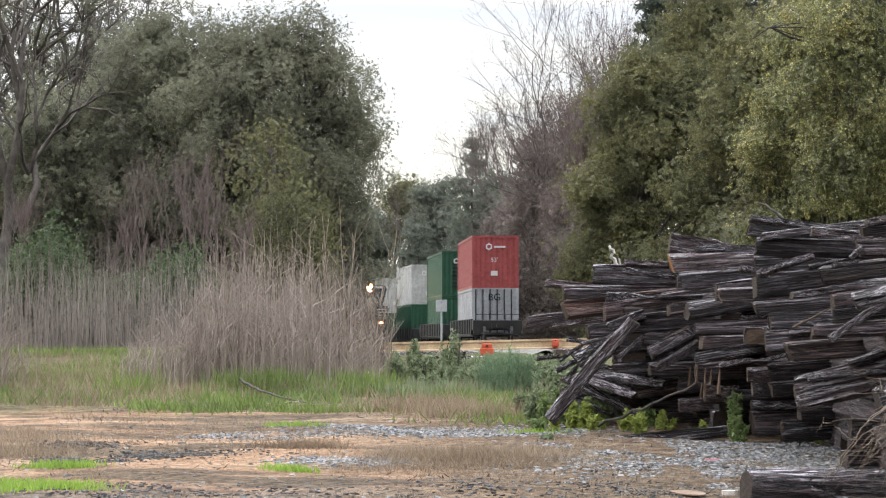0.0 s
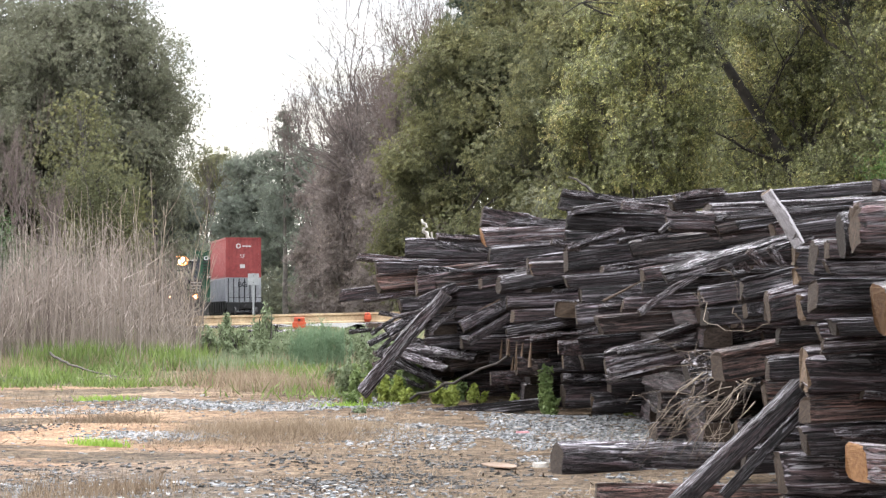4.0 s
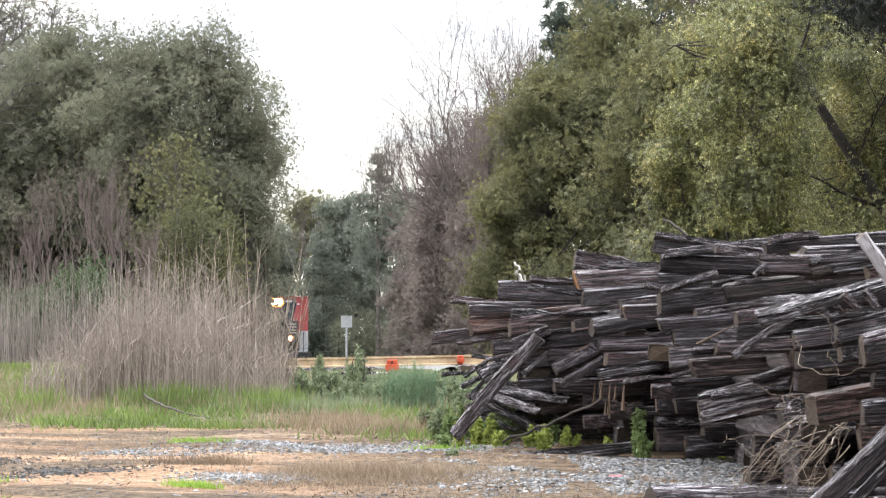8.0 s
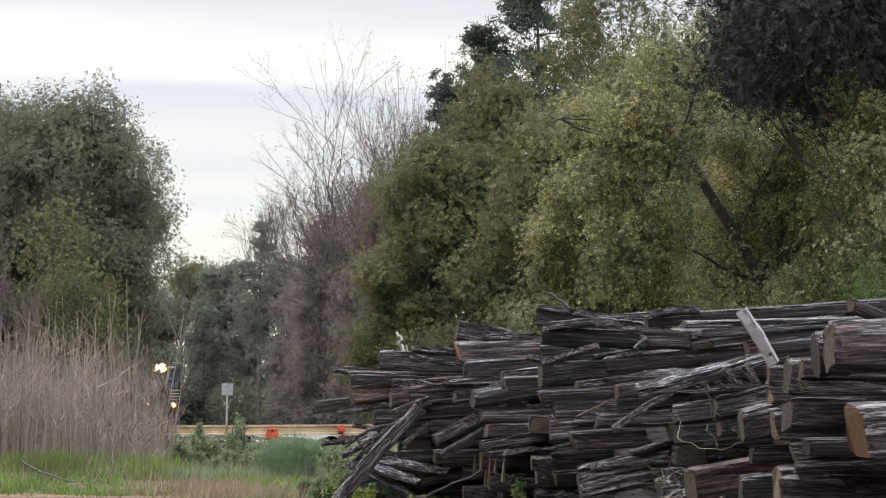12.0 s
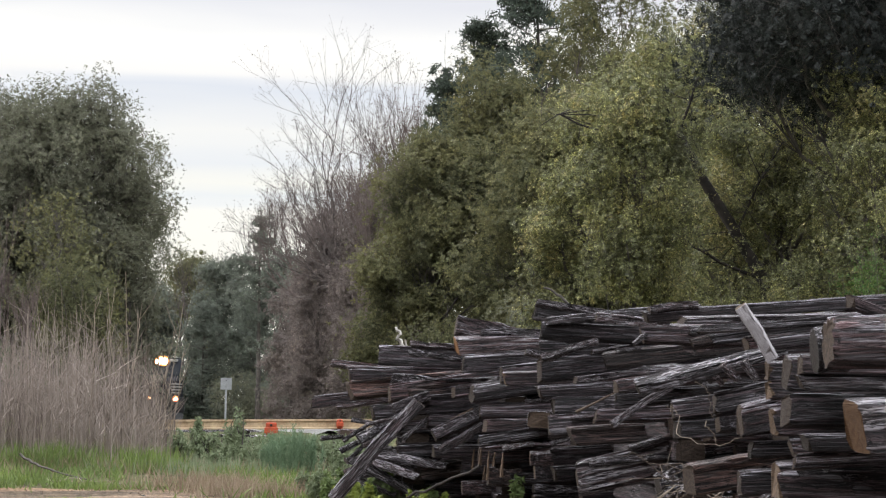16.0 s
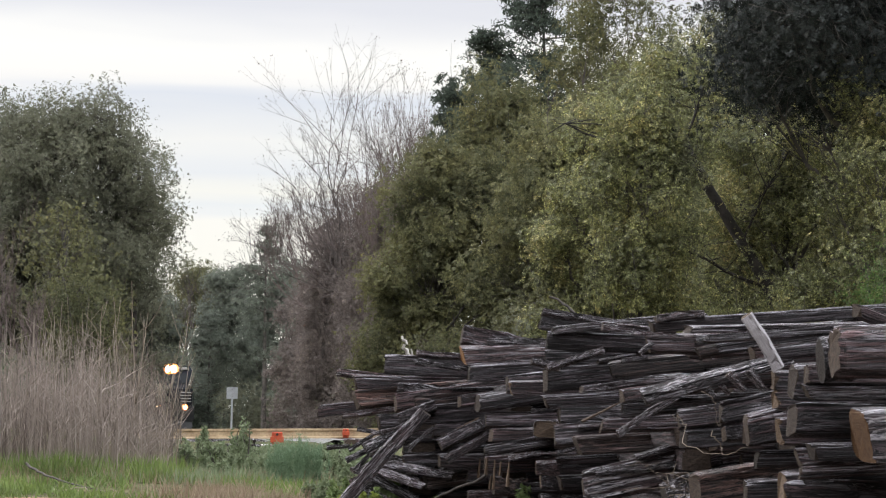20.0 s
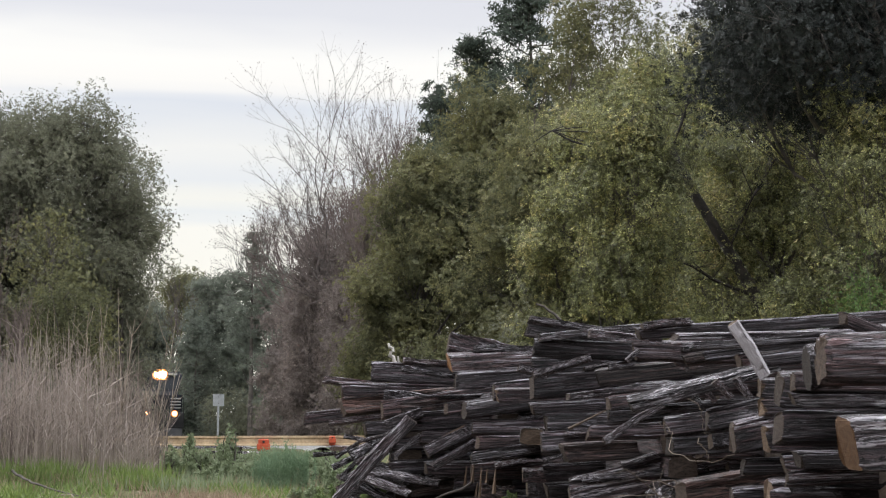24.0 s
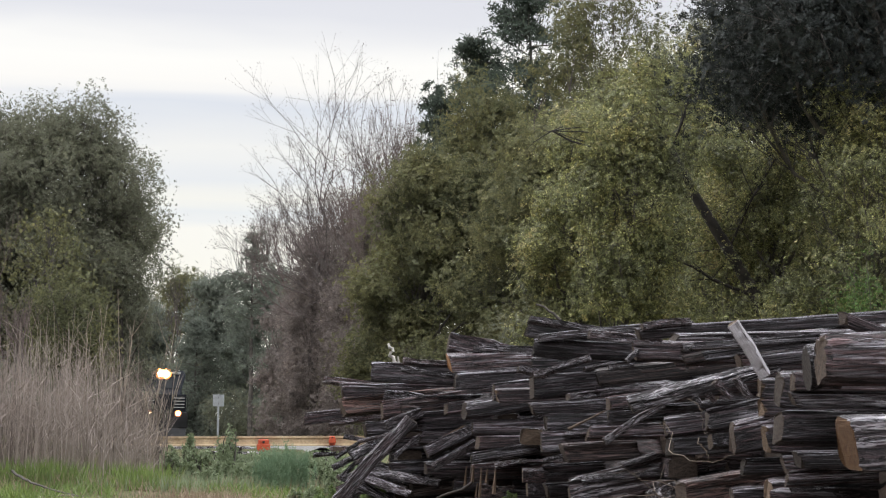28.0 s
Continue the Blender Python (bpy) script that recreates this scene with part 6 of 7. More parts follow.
stick("pale_twig", "pale bent twig hanging over the ties", ((2.75, 15.58, 1.50), (2.87, 15.48, 1.45), (2.94, 15.39, 1.35), (2.95, 15.34, 1.20)), 0.0028, 0.0018, STICK, 5, "twig", "pale twigs")
stick("pale_twig", "pale forked twig against the dark ties", ((2.74, 15.77, 1.27), (2.81, 15.77, 1.23), (2.80, 15.67, 1.08), (2.98, 15.39, 1.01), (3.13, 15.20, 1.10)), 0.0028, 0.0018, STICK, 6, "twig", "pale twigs")
stick("pale_twig", "thin pale twig among the ties", ((2.92, 15.39, 1.18), (2.98, 15.39, 1.04)), 0.004, 0.003, STICK, 8, "twig", "pale twigs")


def brush_pile():
    """Thin dead branches arching down from between the ties to the gravel."""
    rng = np.random.default_rng(17)
    root = thing("dead_brush", 2.85, 16.2, ground_at(2.85, 16.2), 0, "tangle of thin dead branches arching down to the gravel", "dead branches")
    for k in range(38):
        low = k % 5 != 0
        a = np.array([rng.uniform(-0.05, 0.42), rng.uniform(-0.15, 0.3), rng.uniform(0.50, 0.74)])
        e = a + np.array([rng.uniform(-0.5, -0.06), rng.uniform(-0.25, 0.15), 0]) if low else a + np.array([rng.uniform(-0.62, -0.3), rng.uniform(-0.2, 0.2), 0])
        e[2] = rng.uniform(0.02, 0.40) if low else a[2] + rng.uniform(-0.12, 0.2)
        mid = (a + e) / 2 + np.array([rng.uniform(-0.10, 0.04), 0, rng.uniform(-0.04, 0.14)])
        t = np.linspace(0, 1, 8)[:, None]
        line = a * (1 - t) ** 2 + 2 * mid * t * (1 - t) + e * t * t + rng.normal(0, 0.008, (8, 3))
        b = Batch()
        b.tube(line, np.linspace(rng.uniform(0.0025, 0.005), 0.0012, 8), 4)
        for q in range(rng.integers(1, 4)):
            p = line[rng.integers(3, 7)]
            b.tube([p, p + rng.normal(0, 0.07, 3)], [0.0025, 0.001], 3)
        b.put("branch", BARK_TAN if k % 3 else STICK, root, True)


brush_pile()


def debris():
    """Splintered planks and slabs at the far end of the pile."""
    rng = random.Random(12)
    for k in range(16):
        x, y = 1.12 + rng.uniform(0, 0.55), 25.6 + rng.uniform(-0.3, 0.3)
        z = 0.55 + rng.uniform(0, 0.5)
        ob = new("splintered_slab", TIE_MESHES["rotten"][k % 4])
        ob.matrix_world = pose(x, y, z, rng.uniform(0, 90), rng.uniform(-28, 30), rng.uniform(-40, 30)) @ Matrix.Diagonal((rng.uniform(0.35, 0.8), 0.13, 0.05, 1))
        tagged(ob, "splintered slab of rotten wood at the pile's end", "wood slab", "splintered slabs")


debris()


def flat_piece(name, label, x, y, z, sx, sy, t, rz, mat, category, seed=0):
    """A thin broken piece with an uneven outline."""
    rng = np.random.default_rng(seed)
    bm = bmesh.new()
    n = 9
    ring = [bm.verts.new((math.cos(a) * sx / 2 * rng.uniform(0.6, 1.2), math.sin(a) * sy / 2 * rng.uniform(0.6, 1.2), 0)) for a in np.arange(n) * 2 * math.pi / n]
    f = bm.faces.new(ring)
    r = bmesh.ops.extrude_face_region(bm, geom=[f])
    bmesh.ops.translate(bm, verts=[v for v in r["geom"] if isinstance(v, bmesh.types.BMVert)], vec=(0, 0, t))
    bmesh.ops.recalc_face_normals(bm, faces=bm.faces)
    ob = part(name, bm, mat, None, label)
    ob.matrix_world = pose(x, y, z, 0, 0, rz)
    return tagged(ob, label, category)


scrap = flat_piece("cardboard_scrap", "tan scrap of board lying in the mud", 1.70, 17.6, ground_at(1.7, 17.6), 0.24, 0.44, 0.008, 8, CARD, "scrap", 1)
scrap.matrix_world = pose(1.70, 17.6, ground_at(1.7, 17.6) + 0.012, 2, 0, 24)
flat_piece("wood_chip", "pale broken piece of wood on the gravel", 2.0, 17.8, ground_at(2.0, 17.8), 0.12, 0.16, 0.03, -25, WHITE_WOOD, "wood chip", 2)
flat_piece("dark_stone", "small dark brown stone in the mud", 1.41, 15.1, ground_at(1.41, 15.1), 0.075, 0.06, 0.03, 10, BARK, "stone", 3)
flat_piece("pink_scrap", "small faded pink scrap on the gravel", 2.2, 20.9, ground_at(2.2, 20.9) + 0.03, 0.10, 0.06, 0.015, 0, PINK, "scrap", 4)
stick("dead_branch", "dead grey branch lying in the grass", ((-2.5, 31.4, ground_at(-2.5, 31.4) + 0.28), (-2.2, 31, ground_at(-2.2, 31) + 0.14), (-1.5, 30.2, ground_at(-1.5, 30.2) + 0.03)), 0.018, 0.008, BARK, 21, "branch", "dead branches")
stick("dead_branch", "pale dead branch lying at the sand's edge", ((-2.1, 30.4, ground_at(-2.1, 30.4) + 0.04), (-1.7, 30.0, ground_at(-1.7, 30) + 0.08), (-1.2, 29.9, ground_at(-1.2, 29.9) + 0.02)), 0.012, 0.006, STICK, 22, "branch", "dead branches")
stick("dead_branch", "bent pale dead stalk beside the reeds", ((-3.85, 37, ground_at(-3.85, 37) + 0.6), (-3.6, 37, ground_at(-3.6, 37) + 0.55), (-3.35, 37, ground_at(-3.3, 37) + 0.02)), 0.02, 0.012, STICK, 23, "branch", "dead branches")
for k, (x0, x1, h) in enumerate(((-1.55, -1.75, 2.5), (-1.5, -1.25, 2.3), (-1.1, -0.78, 2.0), (-1.25, -1.05, 1.3), (-0.95, -1.1, 1.5), (-2.0, -1.9, 2.4), (-0.85, -0.62, 1.75), (-1.42, -1.5, 2.75), (-1.0, -0.66, 2.35))):
    z = ground_at(x0, 36.6)
    stick("bare_sapling", "tall thin leafless sapling among the dry weeds", ((x0, 36.6, z - 0.03), ((x0 * 2 + x1) / 3 + 0.03, 36.6, z + h * 0.4), (x1, 36.7, z + h)), 0.011, 0.004, STICK, 30 + k, "sapling", "bare saplings", twigs=7)


def timber_rest():
    """A low plank on posts among the weeds before the rails."""
    y = 45.0
    r = thing("timber_rest", 0.25, y, ground_at(0.25, y), 0, "low weathered timber plank on a short post among weeds", "timber rest")
    g = 0.30
    part("plank", box(-0.42, 0.45, -0.12, 0.12, g, g + 0.05, 0.01), TIE_GREY, r)
    part("post", box(-0.34, -0.20, -0.07, 0.07, -0.05, g, 0.01), TIE, r)
    part("post", box(0.26, 0.38, -0.07, 0.07, -0.05, g, 0.01), TIE, r)


timber_rest()

# ---- the trains ----
RED = surface("red_container_paint", (0.178, 0.033, 0.033), (0.244, 0.051, 0.050), 0.8, 0.5, bumpy=0.05)
GREEN = surface("green_container_paint", (0.008, 0.042, 0.022), (0.017, 0.068, 0.038), 0.8, 0.5, bumpy=0.05)
WHITE = surface("white_container_paint", (0.231, 0.235, 0.226), (0.361, 0.361, 0.345), 0.5, 0.5, bumpy=0.05)
SILVER = surface("silver_container_steel", (0.199, 0.202, 0.218), (0.310, 0.318, 0.331), 0.9, 0.5, 0.1, bumpy=0.05)
BLACK = surface("sooty_black_steel", (0.007, 0.007, 0.008), (0.024, 0.023, 0.022), 1.5, 0.6, 0.1, bumpy=0.1)
NAVY = surface("dark_blue_grey_paint", (0.008, 0.009, 0.012), (0.022, 0.024, 0.03), 1.0, 0.8, spec=0.12, bumpy=0.05)
MARK_WHITE = surface("white_lettering", (0.385, 0.378, 0.378), (0.468, 0.459, 0.459), 5, 0.6, bumpy=0.0)
STRIPE = surface("dusty_white_stripe", (0.30, 0.30, 0.29), (0.46, 0.45, 0.43), 3, 0.7, bumpy=0.0)
GLASS_DARK, _n, _l, _b = material("dark_cab_glass", 0.3, 0.0, 0.12)
_b.inputs["Base Color"].default_value = (0.01, 0.012, 0.014, 1)


def glow(name, colour, strength):
    m, n, l, b = material(name, 0.3)
    b.inputs["Base Color"].default_value = (*colour, 1)
    b.inputs["Emission Color"].default_value = (*colour, 1)
    b.inputs["Emission Strength"].default_value = strength
    return m


HEADLIGHT = glow("headlight_glow", (1.0, 0.72, 0.42), 40.0)
HALO_LIGHT = glow("ditch_light_glow", (1.0, 0.52, 0.28), 14.0)
# faint emitter for added rings that imitate the lamps' orange halo
HALO_RING = glow("orange_halo_glow", (1.0, 0.34, 0.10), 1.4)
RED_PLASTIC = surface("red_orange_paint", (0.315, 0.045, 0.018), (0.450, 0.081, 0.032), 6, 0.5, bumpy=0.05)


def corrugated(b, p, u, v, normal, waves, depth=0.036):
    """A corrugated sheet spanned by u and v from p, pressed inwards along -normal."""
    p, u, v, nrm = (np.asarray(q, float) for q in (p, u, v, normal))
    s, off = [0.0], [0.0]
    for k in range(waves):
        for a, o in ((0.18, 0.0), (0.36, 1.0), (0.68, 1.0), (0.86, 0.0)):
            s.append((k + a) / waves)
            off.append(-depth * o)
    s.append(1.0)
    off.append(0.0)
    s, off = np.array(s), np.array(off)
    low = p + u * s[:, None] + nrm * off[:, None]
    verts = np.concatenate([low, low + v])
    n = len(s)
    i = np.arange(n - 1)
    b.add(verts, np.stack([i, i + 1, i + n + 1, i + n], -1))


def container(parent, paint, z, length=12.19, height=2.9, w=2.59, label="", ribs=(), mark=True, door=False):
    """A freight box from y = -length (front) to 0 (rear end, facing back), on z."""
    body = Batch()
    corrugated(body, (-w / 2 + 0.03, 0, z + 0.1), (0, length, 0), (0, 0, height - 0.2), (-1, 0, 0), 36)
    corrugated(body, (w / 2 - 0.03, length, z + 0.1), (0, -length, 0), (0, 0, height - 0.2), (1, 0, 0), 36)
    corrugated(body, (-w / 2 + 0.08, 0.03, z + 0.1), (w - 0.16, 0, 0), (0, 0, height - 0.2), (0, -1, 0), 7 if door else 8, 0.03 if not door else 0.015)
    corrugated(body, (w / 2 - 0.08, length - 0.03, z + 0.1), (-(w - 0.16), 0, 0), (0, 0, height - 0.2), (0, 1, 0), 8)
    x, l, t, o = w / 2 - 0.05, length, z + height - 0.03, z + 0.03
    body.add([(-x, 0.04, t), (x, 0.04, t), (x, l - 0.04, t), (-x, l - 0.04, t)], [[0, 1, 2, 3]])
    body.add([(-x, 0.04, o), (x, 0.04, o), (x, l - 0.04, o), (-x, l - 0.04, o)], [[3, 2, 1, 0]])
    shell = body.put("container", paint, parent)
    tagged(shell, label)
    bm = bmesh.new()
    for sx in (-1, 1):
        for yy in (0, length - 0.16):
            box_into(bm, sx * w / 2, sx * (w / 2 - 0.16), yy, yy + 0.16, z, z + height)
        for zz in (z, z + height - 0.12):
            box_into(bm, sx * w / 2, sx * (w / 2 - 0.1), 0.16, length - 0.16, zz, zz + 0.12)
    for yy in (0.0, length - 0.1):
        for zz in (z, z + height - 0.12):
            box_into(bm, -w / 2 + 0.16, w / 2 - 0.16, yy, yy + 0.1, zz, zz + 0.12)
    part("corner_frame", bm, paint, shell)
    if door:
        for k, bx in enumerate((-0.82, -0.42, 0.42, 0.82)):
            part("lock_rod", rod((bx, -0.035, z + 0.15), (bx, -0.035, z + height - 0.15), 0.022, 6), GALV, shell)
    if mark:
        bm = bmesh.new()
        bmesh.ops.create_cone(bm, cap_ends=True, segments=6, radius1=0.20, radius2=0.20, depth=0.02, matrix=Matrix.Translation((-0.36, -0.02, z + height - 0.62)) @ pose(0, 0, 0, 90, 0, 0))
        part("emblem", bm, MARK_WHITE, shell, "white six-sided emblem")
        bm = bmesh.new()
        bmesh.ops.create_cone(bm, cap_ends=True, segments=6, radius1=0.11, radius2=0.11, depth=0.02, matrix=Matrix.Translation((-0.36, -0.032, z + height - 0.62)) @ pose(0, 0, 0, 90, 0, 0))
        part("emblem_core", bm, paint, shell)
        part("text_bar", box(-0.08, 0.56, -0.02, -0.005, z + height - 0.68, z + height - 0.58), MARK_WHITE, shell, "small white bar of lettering")
        if paint == RED:
            curve = bpy.data.curves.new("length_mark", "FONT")
            curve.body, curve.size, curve.extrude = "53'", 0.34, 0.008
            txt = new("length_mark", curve)
            txt.matrix_world = pose(-0.26, -0.02, z + height - 1.46, 90, 0, 0)
            txt.data.materials.append(MARK_WHITE)
            txt.parent = shell
        part("data_panel", box(-0.25, 0.12, -0.02, -0.005, z + height - 2.22, z + height - 1.96), MARK_WHITE, shell, "white data panel")
    return shell


def wheelset(parent, y, r=0.42):
    for sx in (-0.755, 0.755):
        part("wheel", rod((sx - 0.06, y, r), (sx + 0.06, y, r), r, 20), BLACK, parent)
    part("axle", rod((-0.9, y, r), (0.9, y, r), 0.08, 8), BLACK, parent)


def well_car(label, top, bottom, top_label, bottom_label, rear=False, louvres=False):
    """A low well car with two boxes, one on the other; its origin is on the rail under the rear end."""
    car = thing("container_car", 0, 0, 0, 0, label, "container car", "cars of the container train")
    base = 0.36
    for sx in (-1, 1):
        bm = box(sx * 1.26, sx * 1.40, 0.6, 18.6, 0.38, 1.25)
        for k in range(12):
            box_into(bm, sx * 1.40, sx * 1.46, 1.2 + k * 1.4, 1.3 + k * 1.4, 0.42, 1.22)
        part("side_sill", bm, BLACK, car)
    part("floor_frame", box(-1.26, 1.26, 0.7, 18.5, 0.28, 0.36), BLACK, car)
    bm = box(-1.35, 1.35, -0.55, 0.62, 0.62, 1.18, 0.03)
    box_into(bm, -0.35, 0.35, -0.95, -0.55, 0.72, 1.05)
    for sx in (-1, 1):
        box_into(bm, sx * 0.7, sx * 1.3, -0.62, -0.55, 0.40, 0.75)
    part("end_platform", bm, BLACK, car)
    part("end_platform", box(-1.35, 1.35, 18.58, 19.7, 0.62, 1.18, 0.03), BLACK, car)
    bm = rod((-1.2, -0.5, 1.5), (1.2, -0.5, 1.5), 0.02, 6)
    for sx in (-1.2, -0.45, 0.45, 1.2):
        rod_into(bm, (sx, -0.5, 1.1), (sx, -0.5, 1.5), 0.02, 6)
    part("handrail", bm, BLACK, car)
    bm = rod((-0.0, -1.25, 0.86), (0.0, -0.9, 0.86), 0.12, 8)
    part("coupler", bm, BLACK, car)
    for y in (-0.65, 0.95, 18.2, 19.8):
        wheelset(car, y)
    for sx in (-0.7, 0.7):
        part("air_hose", rod((sx, -0.6, 0.2), (sx, -0.6, 0.75), 0.03, 6), GALV if sx > 0 else BLACK, car)
    b = container(car, bottom, base, 12.19, 2.6, label=bottom_label, mark=False, door=rear)
    b.location.y = 0.95
    t = container(car, top, base + 2.62, 12.19, 2.9, label=top_label)
    t.location.y = 0.95
    if louvres:
        for k in range(7):
            part("louvre", box(-0.62, 1.02, -0.04, -0.005, 3.55 + k * 0.24, 3.66 + k * 0.24), BLACK, t)
    if rear:
        bm = bmesh.new()
        for k in range(6):
            x0 = -1.12 + k * 0.395
            box_into(bm, x0, x0 + 0.06, -0.03, 0.0, 0.5, 2.9)
        part("post", bm, NAVY, b)
        curve = bpy.data.curves.new("letters", "FONT")
        curve.body, curve.size, curve.extrude = "BG", 0.55, 0.01
        txt = new("letters", curve)
        txt.matrix_world = pose(-0.42, -0.045, 2.28, 90, 0, 0)
        txt.data.materials.append(NAVY)
        txt.parent = b
    return car


def locomotive(label):
    """A wide-cab road engine, nose to -y, origin on the rail under the front plate."""
    eng = thing("locomotive", 0, 0, 0, 0, label, "locomotive", "engines")
    part("frame", box(-1.5, 1.5, 0.3, 21.5, 1.05, 1.5, 0.03), BLACK, eng)
    bm = box(-1.5, 1.5, 0.1, 0.4, 0.75, 1.75, 0.03)
    v = [bm.verts.new(p) for p in ((-1.4, 0.1, 0.75), (1.4, 0.1, 0.75), (1.35, -0.25, 0.15), (-1.35, -0.25, 0.15), (-1.4, 0.35, 0.75), (1.4, 0.35, 0.75), (1.35, 0.1, 0.15), (-1.35, 0.1, 0.15))]
    for q in ((0, 1, 2, 3), (5, 4, 7, 6), (1, 5, 6, 2), (4, 0, 3, 7), (3, 2, 6, 7)):
        bm.faces.new([v[i] for i in q])
    part("pilot", bm, BLACK, eng)
    for k in range(4):
        for sx in (-1, 1):
            part("nose_stripe", box(sx * 0.62, sx * 1.32, 0.68, 0.715, 2.02 + k * 0.2, 2.08 + k * 0.2), STRIPE, eng, "white safety stripe")
    for sx in (-1, 1):
        for k in range(3):
            part("step", box(sx * 0.95, sx * 1.5, 0.02, 0.30, 0.42 + k * 0.36, 0.47 + k * 0.36), BLACK, eng)
        bm = rod((sx * 1.45, 0.1, 1.7), (sx * 1.45, 0.1, 2.7), 0.025, 6)
        rod_into(bm, (sx * 0.35, 0.1, 2.7), (sx * 1.45, 0.1, 2.7), 0.025, 6)
        rod_into(bm, (sx * 0.35, 0.1, 1.7), (sx * 0.35, 0.1, 2.7), 0.025, 6)
        part("handrail", bm, BLACK, eng)
    part("nose_block", box(-1.42, 1.42, 0.72, 0.98, 1.5, 2.9, 0.04), NAVY, eng)
    bm = bmesh.new()                                     # nose and cab with a sloped face
    prof = ((0.75, 1.5), (0.75, 2.75), (1.35, 3.15), (2.0, 4.15), (2.35, 4.45), (4.6, 4.45), (4.6, 1.5))
    half = (0.95, 0.95, 1.15, 1.45, 1.3, 1.3, 1.5)
    left = [bm.verts.new((-hw, y, z)) for (y, z), hw in zip(prof, half)]
    right = [bm.verts.new((hw, y, z)) for (y, z), hw in zip(prof, half)]
    bm.faces.new(left)
    bm.faces.new(right[::-1])
    for i in range(len(prof)):
        j = (i + 1) % len(prof)
        bm.faces.new((left[i], right[i], right[j], left[j]))
    bmesh.ops.recalc_face_normals(bm, faces=bm.faces)
    part("cab", bm, NAVY, eng, "dark painted cab with sloped nose")
    for x0, x1 in ((-1.15, -0.65), (-0.55, -0.05), (0.05, 0.55), (0.65, 1.15)):
        m = bmesh.new()
        vv = [m.verts.new(p) for p in ((x0, 1.46, 3.26), (x1, 1.46, 3.26), (x1, 1.86, 3.88), (x0, 1.86, 3.88))]
        m.faces.new(vv)
        r = bmesh.ops.extrude_face_region(m, geom=m.faces[:])
        bmesh.ops.translate(m, verts=[q for q in r["geom"] if isinstance(q, bmesh.types.BMVert)], vec=(0, -0.05, 0.03))
        part("windshield", m, GLASS_DARK, eng)
    part("hood", box(-1.0, 1.0, 4.62, 20.8, 1.5, 4.3, 0.12), NAVY, eng)
    part("radiator", box(-1.45, 1.45, 16.0, 20.6, 3.5, 4.45, 0.06), NAVY, eng)
    part("number_board", box(-1.12, -0.42, 1.92, 2.06, 4.20, 4.36, 0.01), STRIPE, eng, "pale number board bar")
    part("number_board", box(0.42, 1.12, 1.92, 2.06, 4.20, 4.36, 0.01), STRIPE, eng, "pale number board bar")
    part("headlight_housing", box(-0.38, 0.38, 1.78, 2.1, 4.02, 4.42, 0.03), BLACK, eng)
    # headlight discs oversized for their bloom, each with an added halo ring
    for x in (-0.16, 0.16):
        part("headlight", rod((x, 1.74, 4.22), (x, 1.80, 4.22), 0.24, 16), HEADLIGHT, eng, "glowing headlight")
        part("reflector", rod((x, 1.765, 4.22), (x, 1.79, 4.22), 0.36, 18), HALO_RING, eng, "orange glow ring added round the headlight")
    for x in (-0.88, 0.88):
        # the glowing ring round each ditch light is added as its halo
        part("ditch_reflector", rod((x, 0.10, 1.66), (x, 0.125, 1.66), 0.21 if x > 0 else 0.15, 14), HALO_RING, eng, "orange glow ring added round the ditch light")
        part("ditch_light_bracket", box(x - 0.14, x + 0.14, 0.12, 0.34, 1.52, 1.80, 0.02), BLACK, eng)
        part("ditch_light", rod((x, 0.06, 1.66), (x, 0.13, 1.66), 0.14 if x > 0 else 0.09, 14), HALO_LIGHT, eng, "glowing ditch light")
    part("coupler", box(-0.14, 0.14, -0.65, 0.1, 0.72, 1.02, 0.03), BLACK, eng)
    part("fuel_tank", box(-1.35, 1.35, 8.4, 13.2, 0.35, 1.05, 0.1), BLACK, eng)
    for y in (2.2, 4.0, 5.8, 15.6, 17.4, 19.2):
        wheelset(eng, y, 0.5)
    for sx in (-1, 1):
        for y in (4.0, 17.4):
            part("truck_frame", box(sx * 0.95, sx * 1.2, y - 2.5, y + 2.5, 0.4, 0.85, 0.05), BLACK, eng)
    return eng


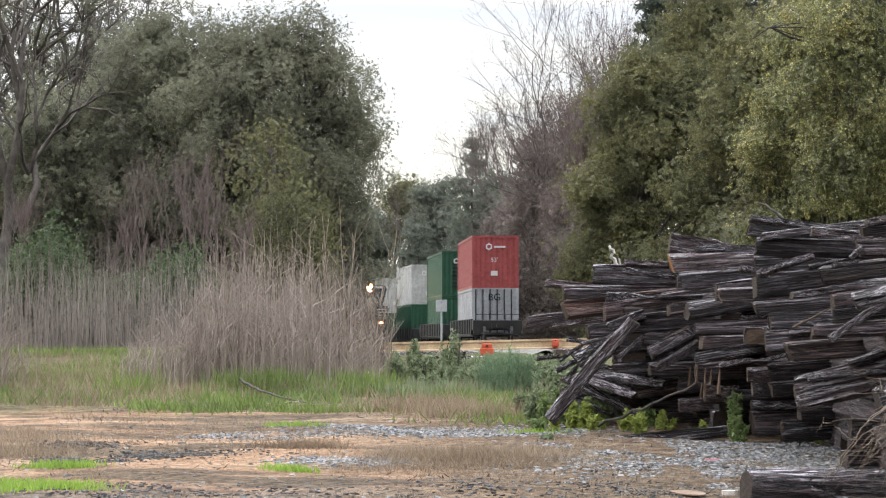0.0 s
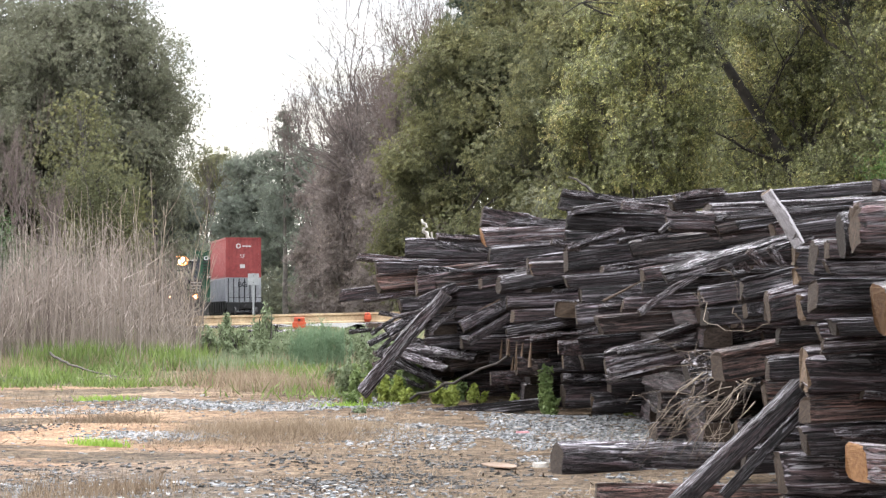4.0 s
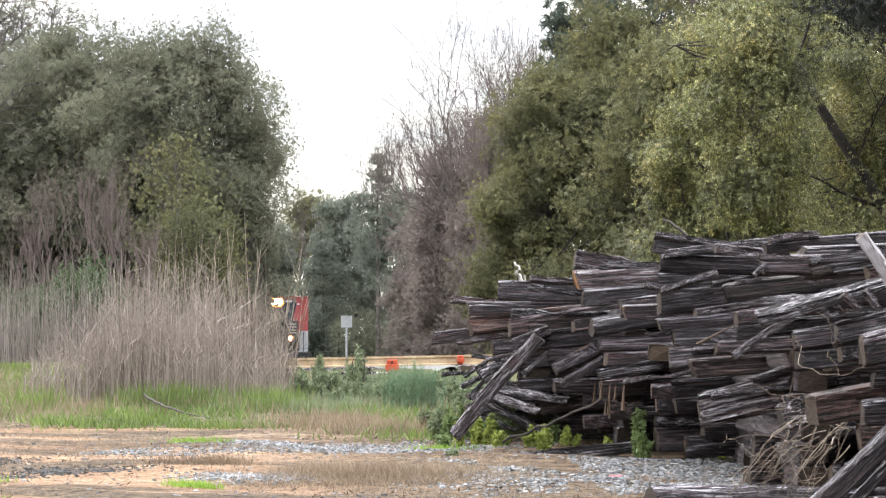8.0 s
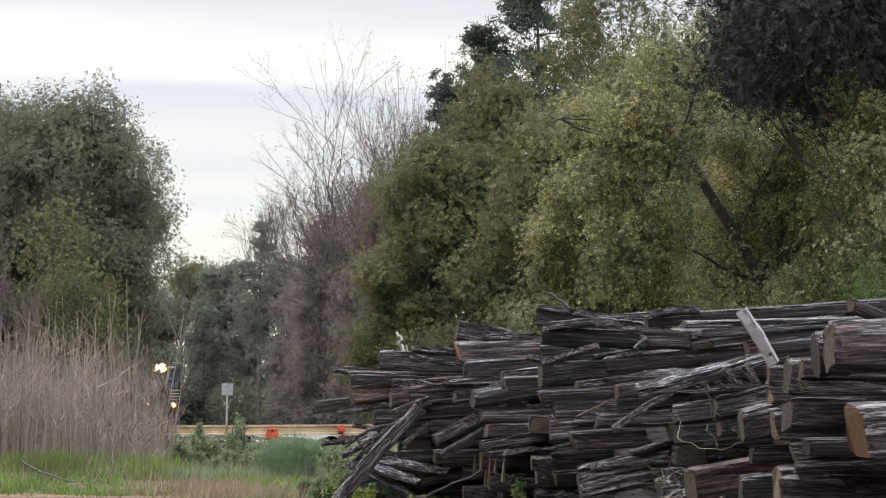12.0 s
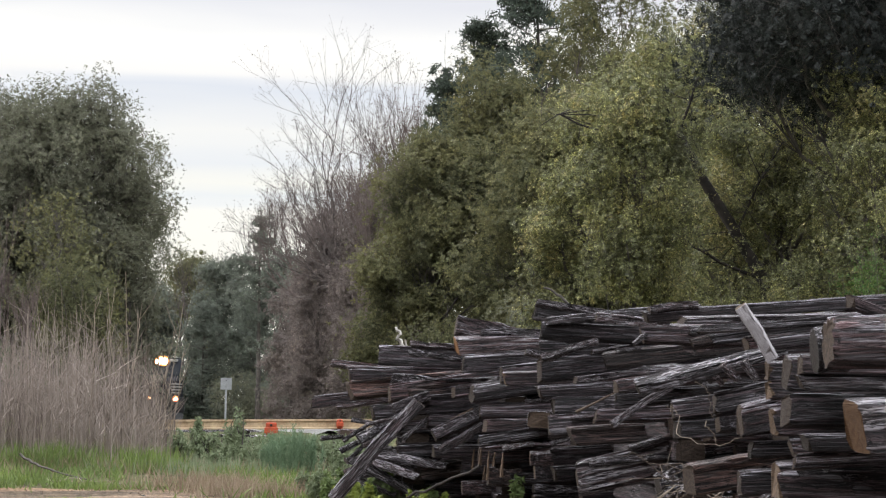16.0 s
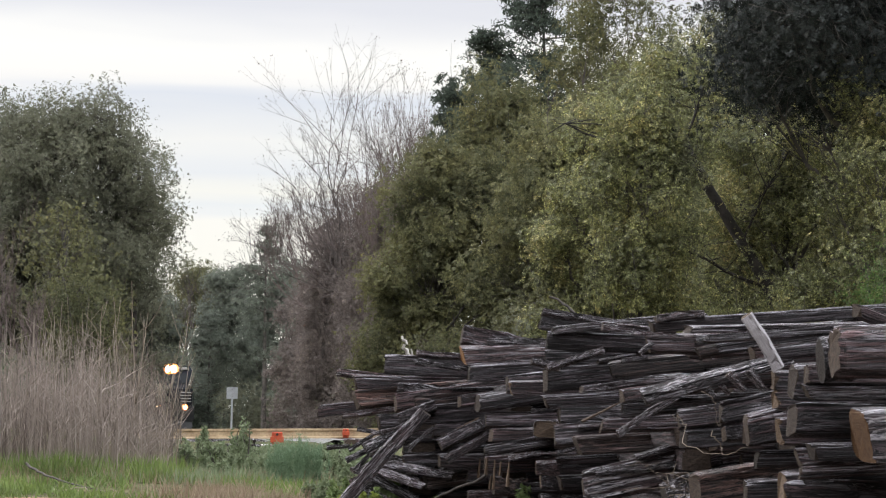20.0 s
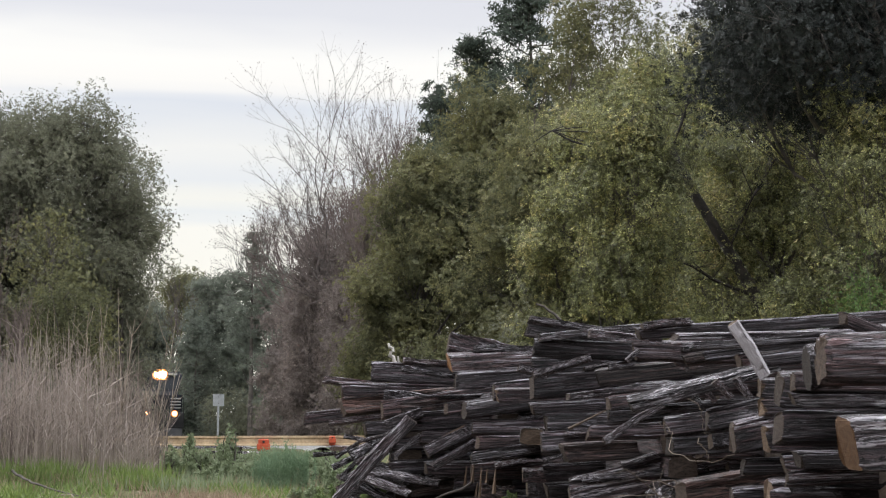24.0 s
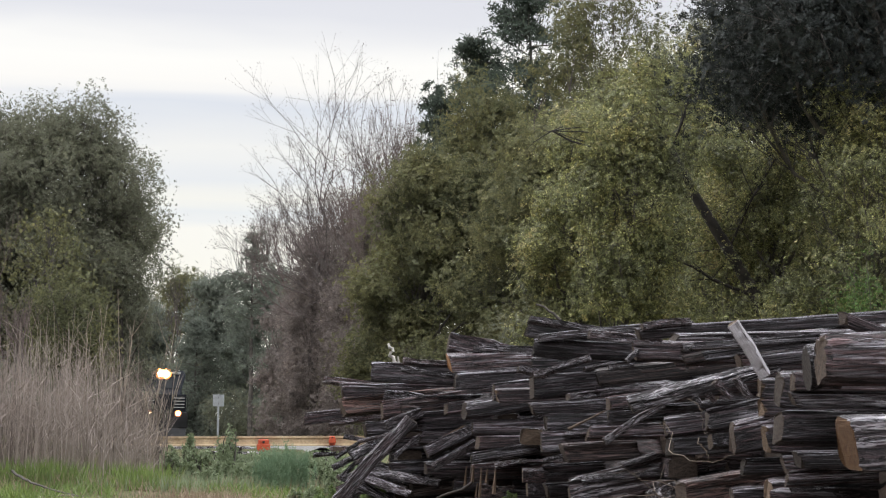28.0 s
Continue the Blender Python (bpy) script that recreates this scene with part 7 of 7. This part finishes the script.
last_car = well_car("last well car with red container above silver one", RED, SILVER, "red steel freight container", "silver-grey freight container with dark posts", True)
cars = [last_car,
        well_car("well car carrying two green freight containers", GREEN, GREEN, "dark green freight container", "dark green freight container", louvres=True),
        well_car("well car with white container above green one", WHITE, GREEN, "white freight container", "dark green freight container")]
for k in range(4):
    cars.append(copy_thing(cars[2], pose(0, 0, 0)))
engine = locomotive("dark diesel locomotive with bright orange-white headlights")


# ---- small things by the tracks ----
def sign_post():
    s = thing("trackside_sign", -0.05, 78, ground_at(-0.05, 78), 0, "grey metal trackside sign on a steel post", "sign")
    bm = box(-0.03, 0.03, -0.02, 0.02, 0, 1.65)
    part("post", bm, GALV, s)
    part("sign_plate", box(-0.17, 0.17, -0.03, -0.022, 1.28, 1.64, 0.004), GALV, s, "blank grey sign plate")
    part("bolt", rod((0, -0.04, 1.56), (0, -0.028, 1.56), 0.012, 6), BLACK, s)
    part("bolt", rod((0, -0.04, 1.36), (0, -0.028, 1.36), 0.012, 6), BLACK, s)


sign_post()


def rail_clamp(x, y, z, s, label):
    c = thing("red_rail_clamp", x, y, z, 0, label, "rail clamp")
    part("body", box(-s / 2, s / 2, -0.10, 0.10, -0.11, s * 0.75, 0.02), RED_PLASTIC, c)
    part("jaw", box(-s * 0.62, s * 0.62, -0.14, -0.10, -0.06, s * 0.3, 0.01), RED_PLASTIC, c)
    part("screw", rod((0, -0.17, s * 0.5), (0, -0.1, s * 0.5), s * 0.12, 8), BLACK, c)


rail_clamp(0.98, 56.68, 0.87, 0.24, "orange-red metal clamp on the spare rail")
rail_clamp(2.5, 56.68, 1.05, 0.13, "small orange metal clamp near the spare rail's end")


# ---- what moves ----
def motions():
    def rows_along(start, off, z_off=0.0, shift=0.0):
        out = []
        for t, d in start:
            d = d + shift
            out.append((t, pose(track_x(d) + off, d, track_z(d) + z_off, 0, 0, track_heading(d))))
        return out
    tail = ((0, 140.0), (1.5, 157.5), (3, 174.0), (4.5, 189), (6.5, 204), (8, 215), (10, 230), (13, 251), (17, 277), (22, 306), (28, 336))
    for k, car in enumerate(cars):
        walk(car, rows_along(tail, 0.0, shift=23.0 * k))
    nose = ((0, 182.0), (4, 180), (8, 177.8), (11, 176), (14, 174), (17, 171.8), (20, 169.5), (24, 166.5), (28, 163.3))
    walk(engine, rows_along(nose, WEST, -0.16))


motions()
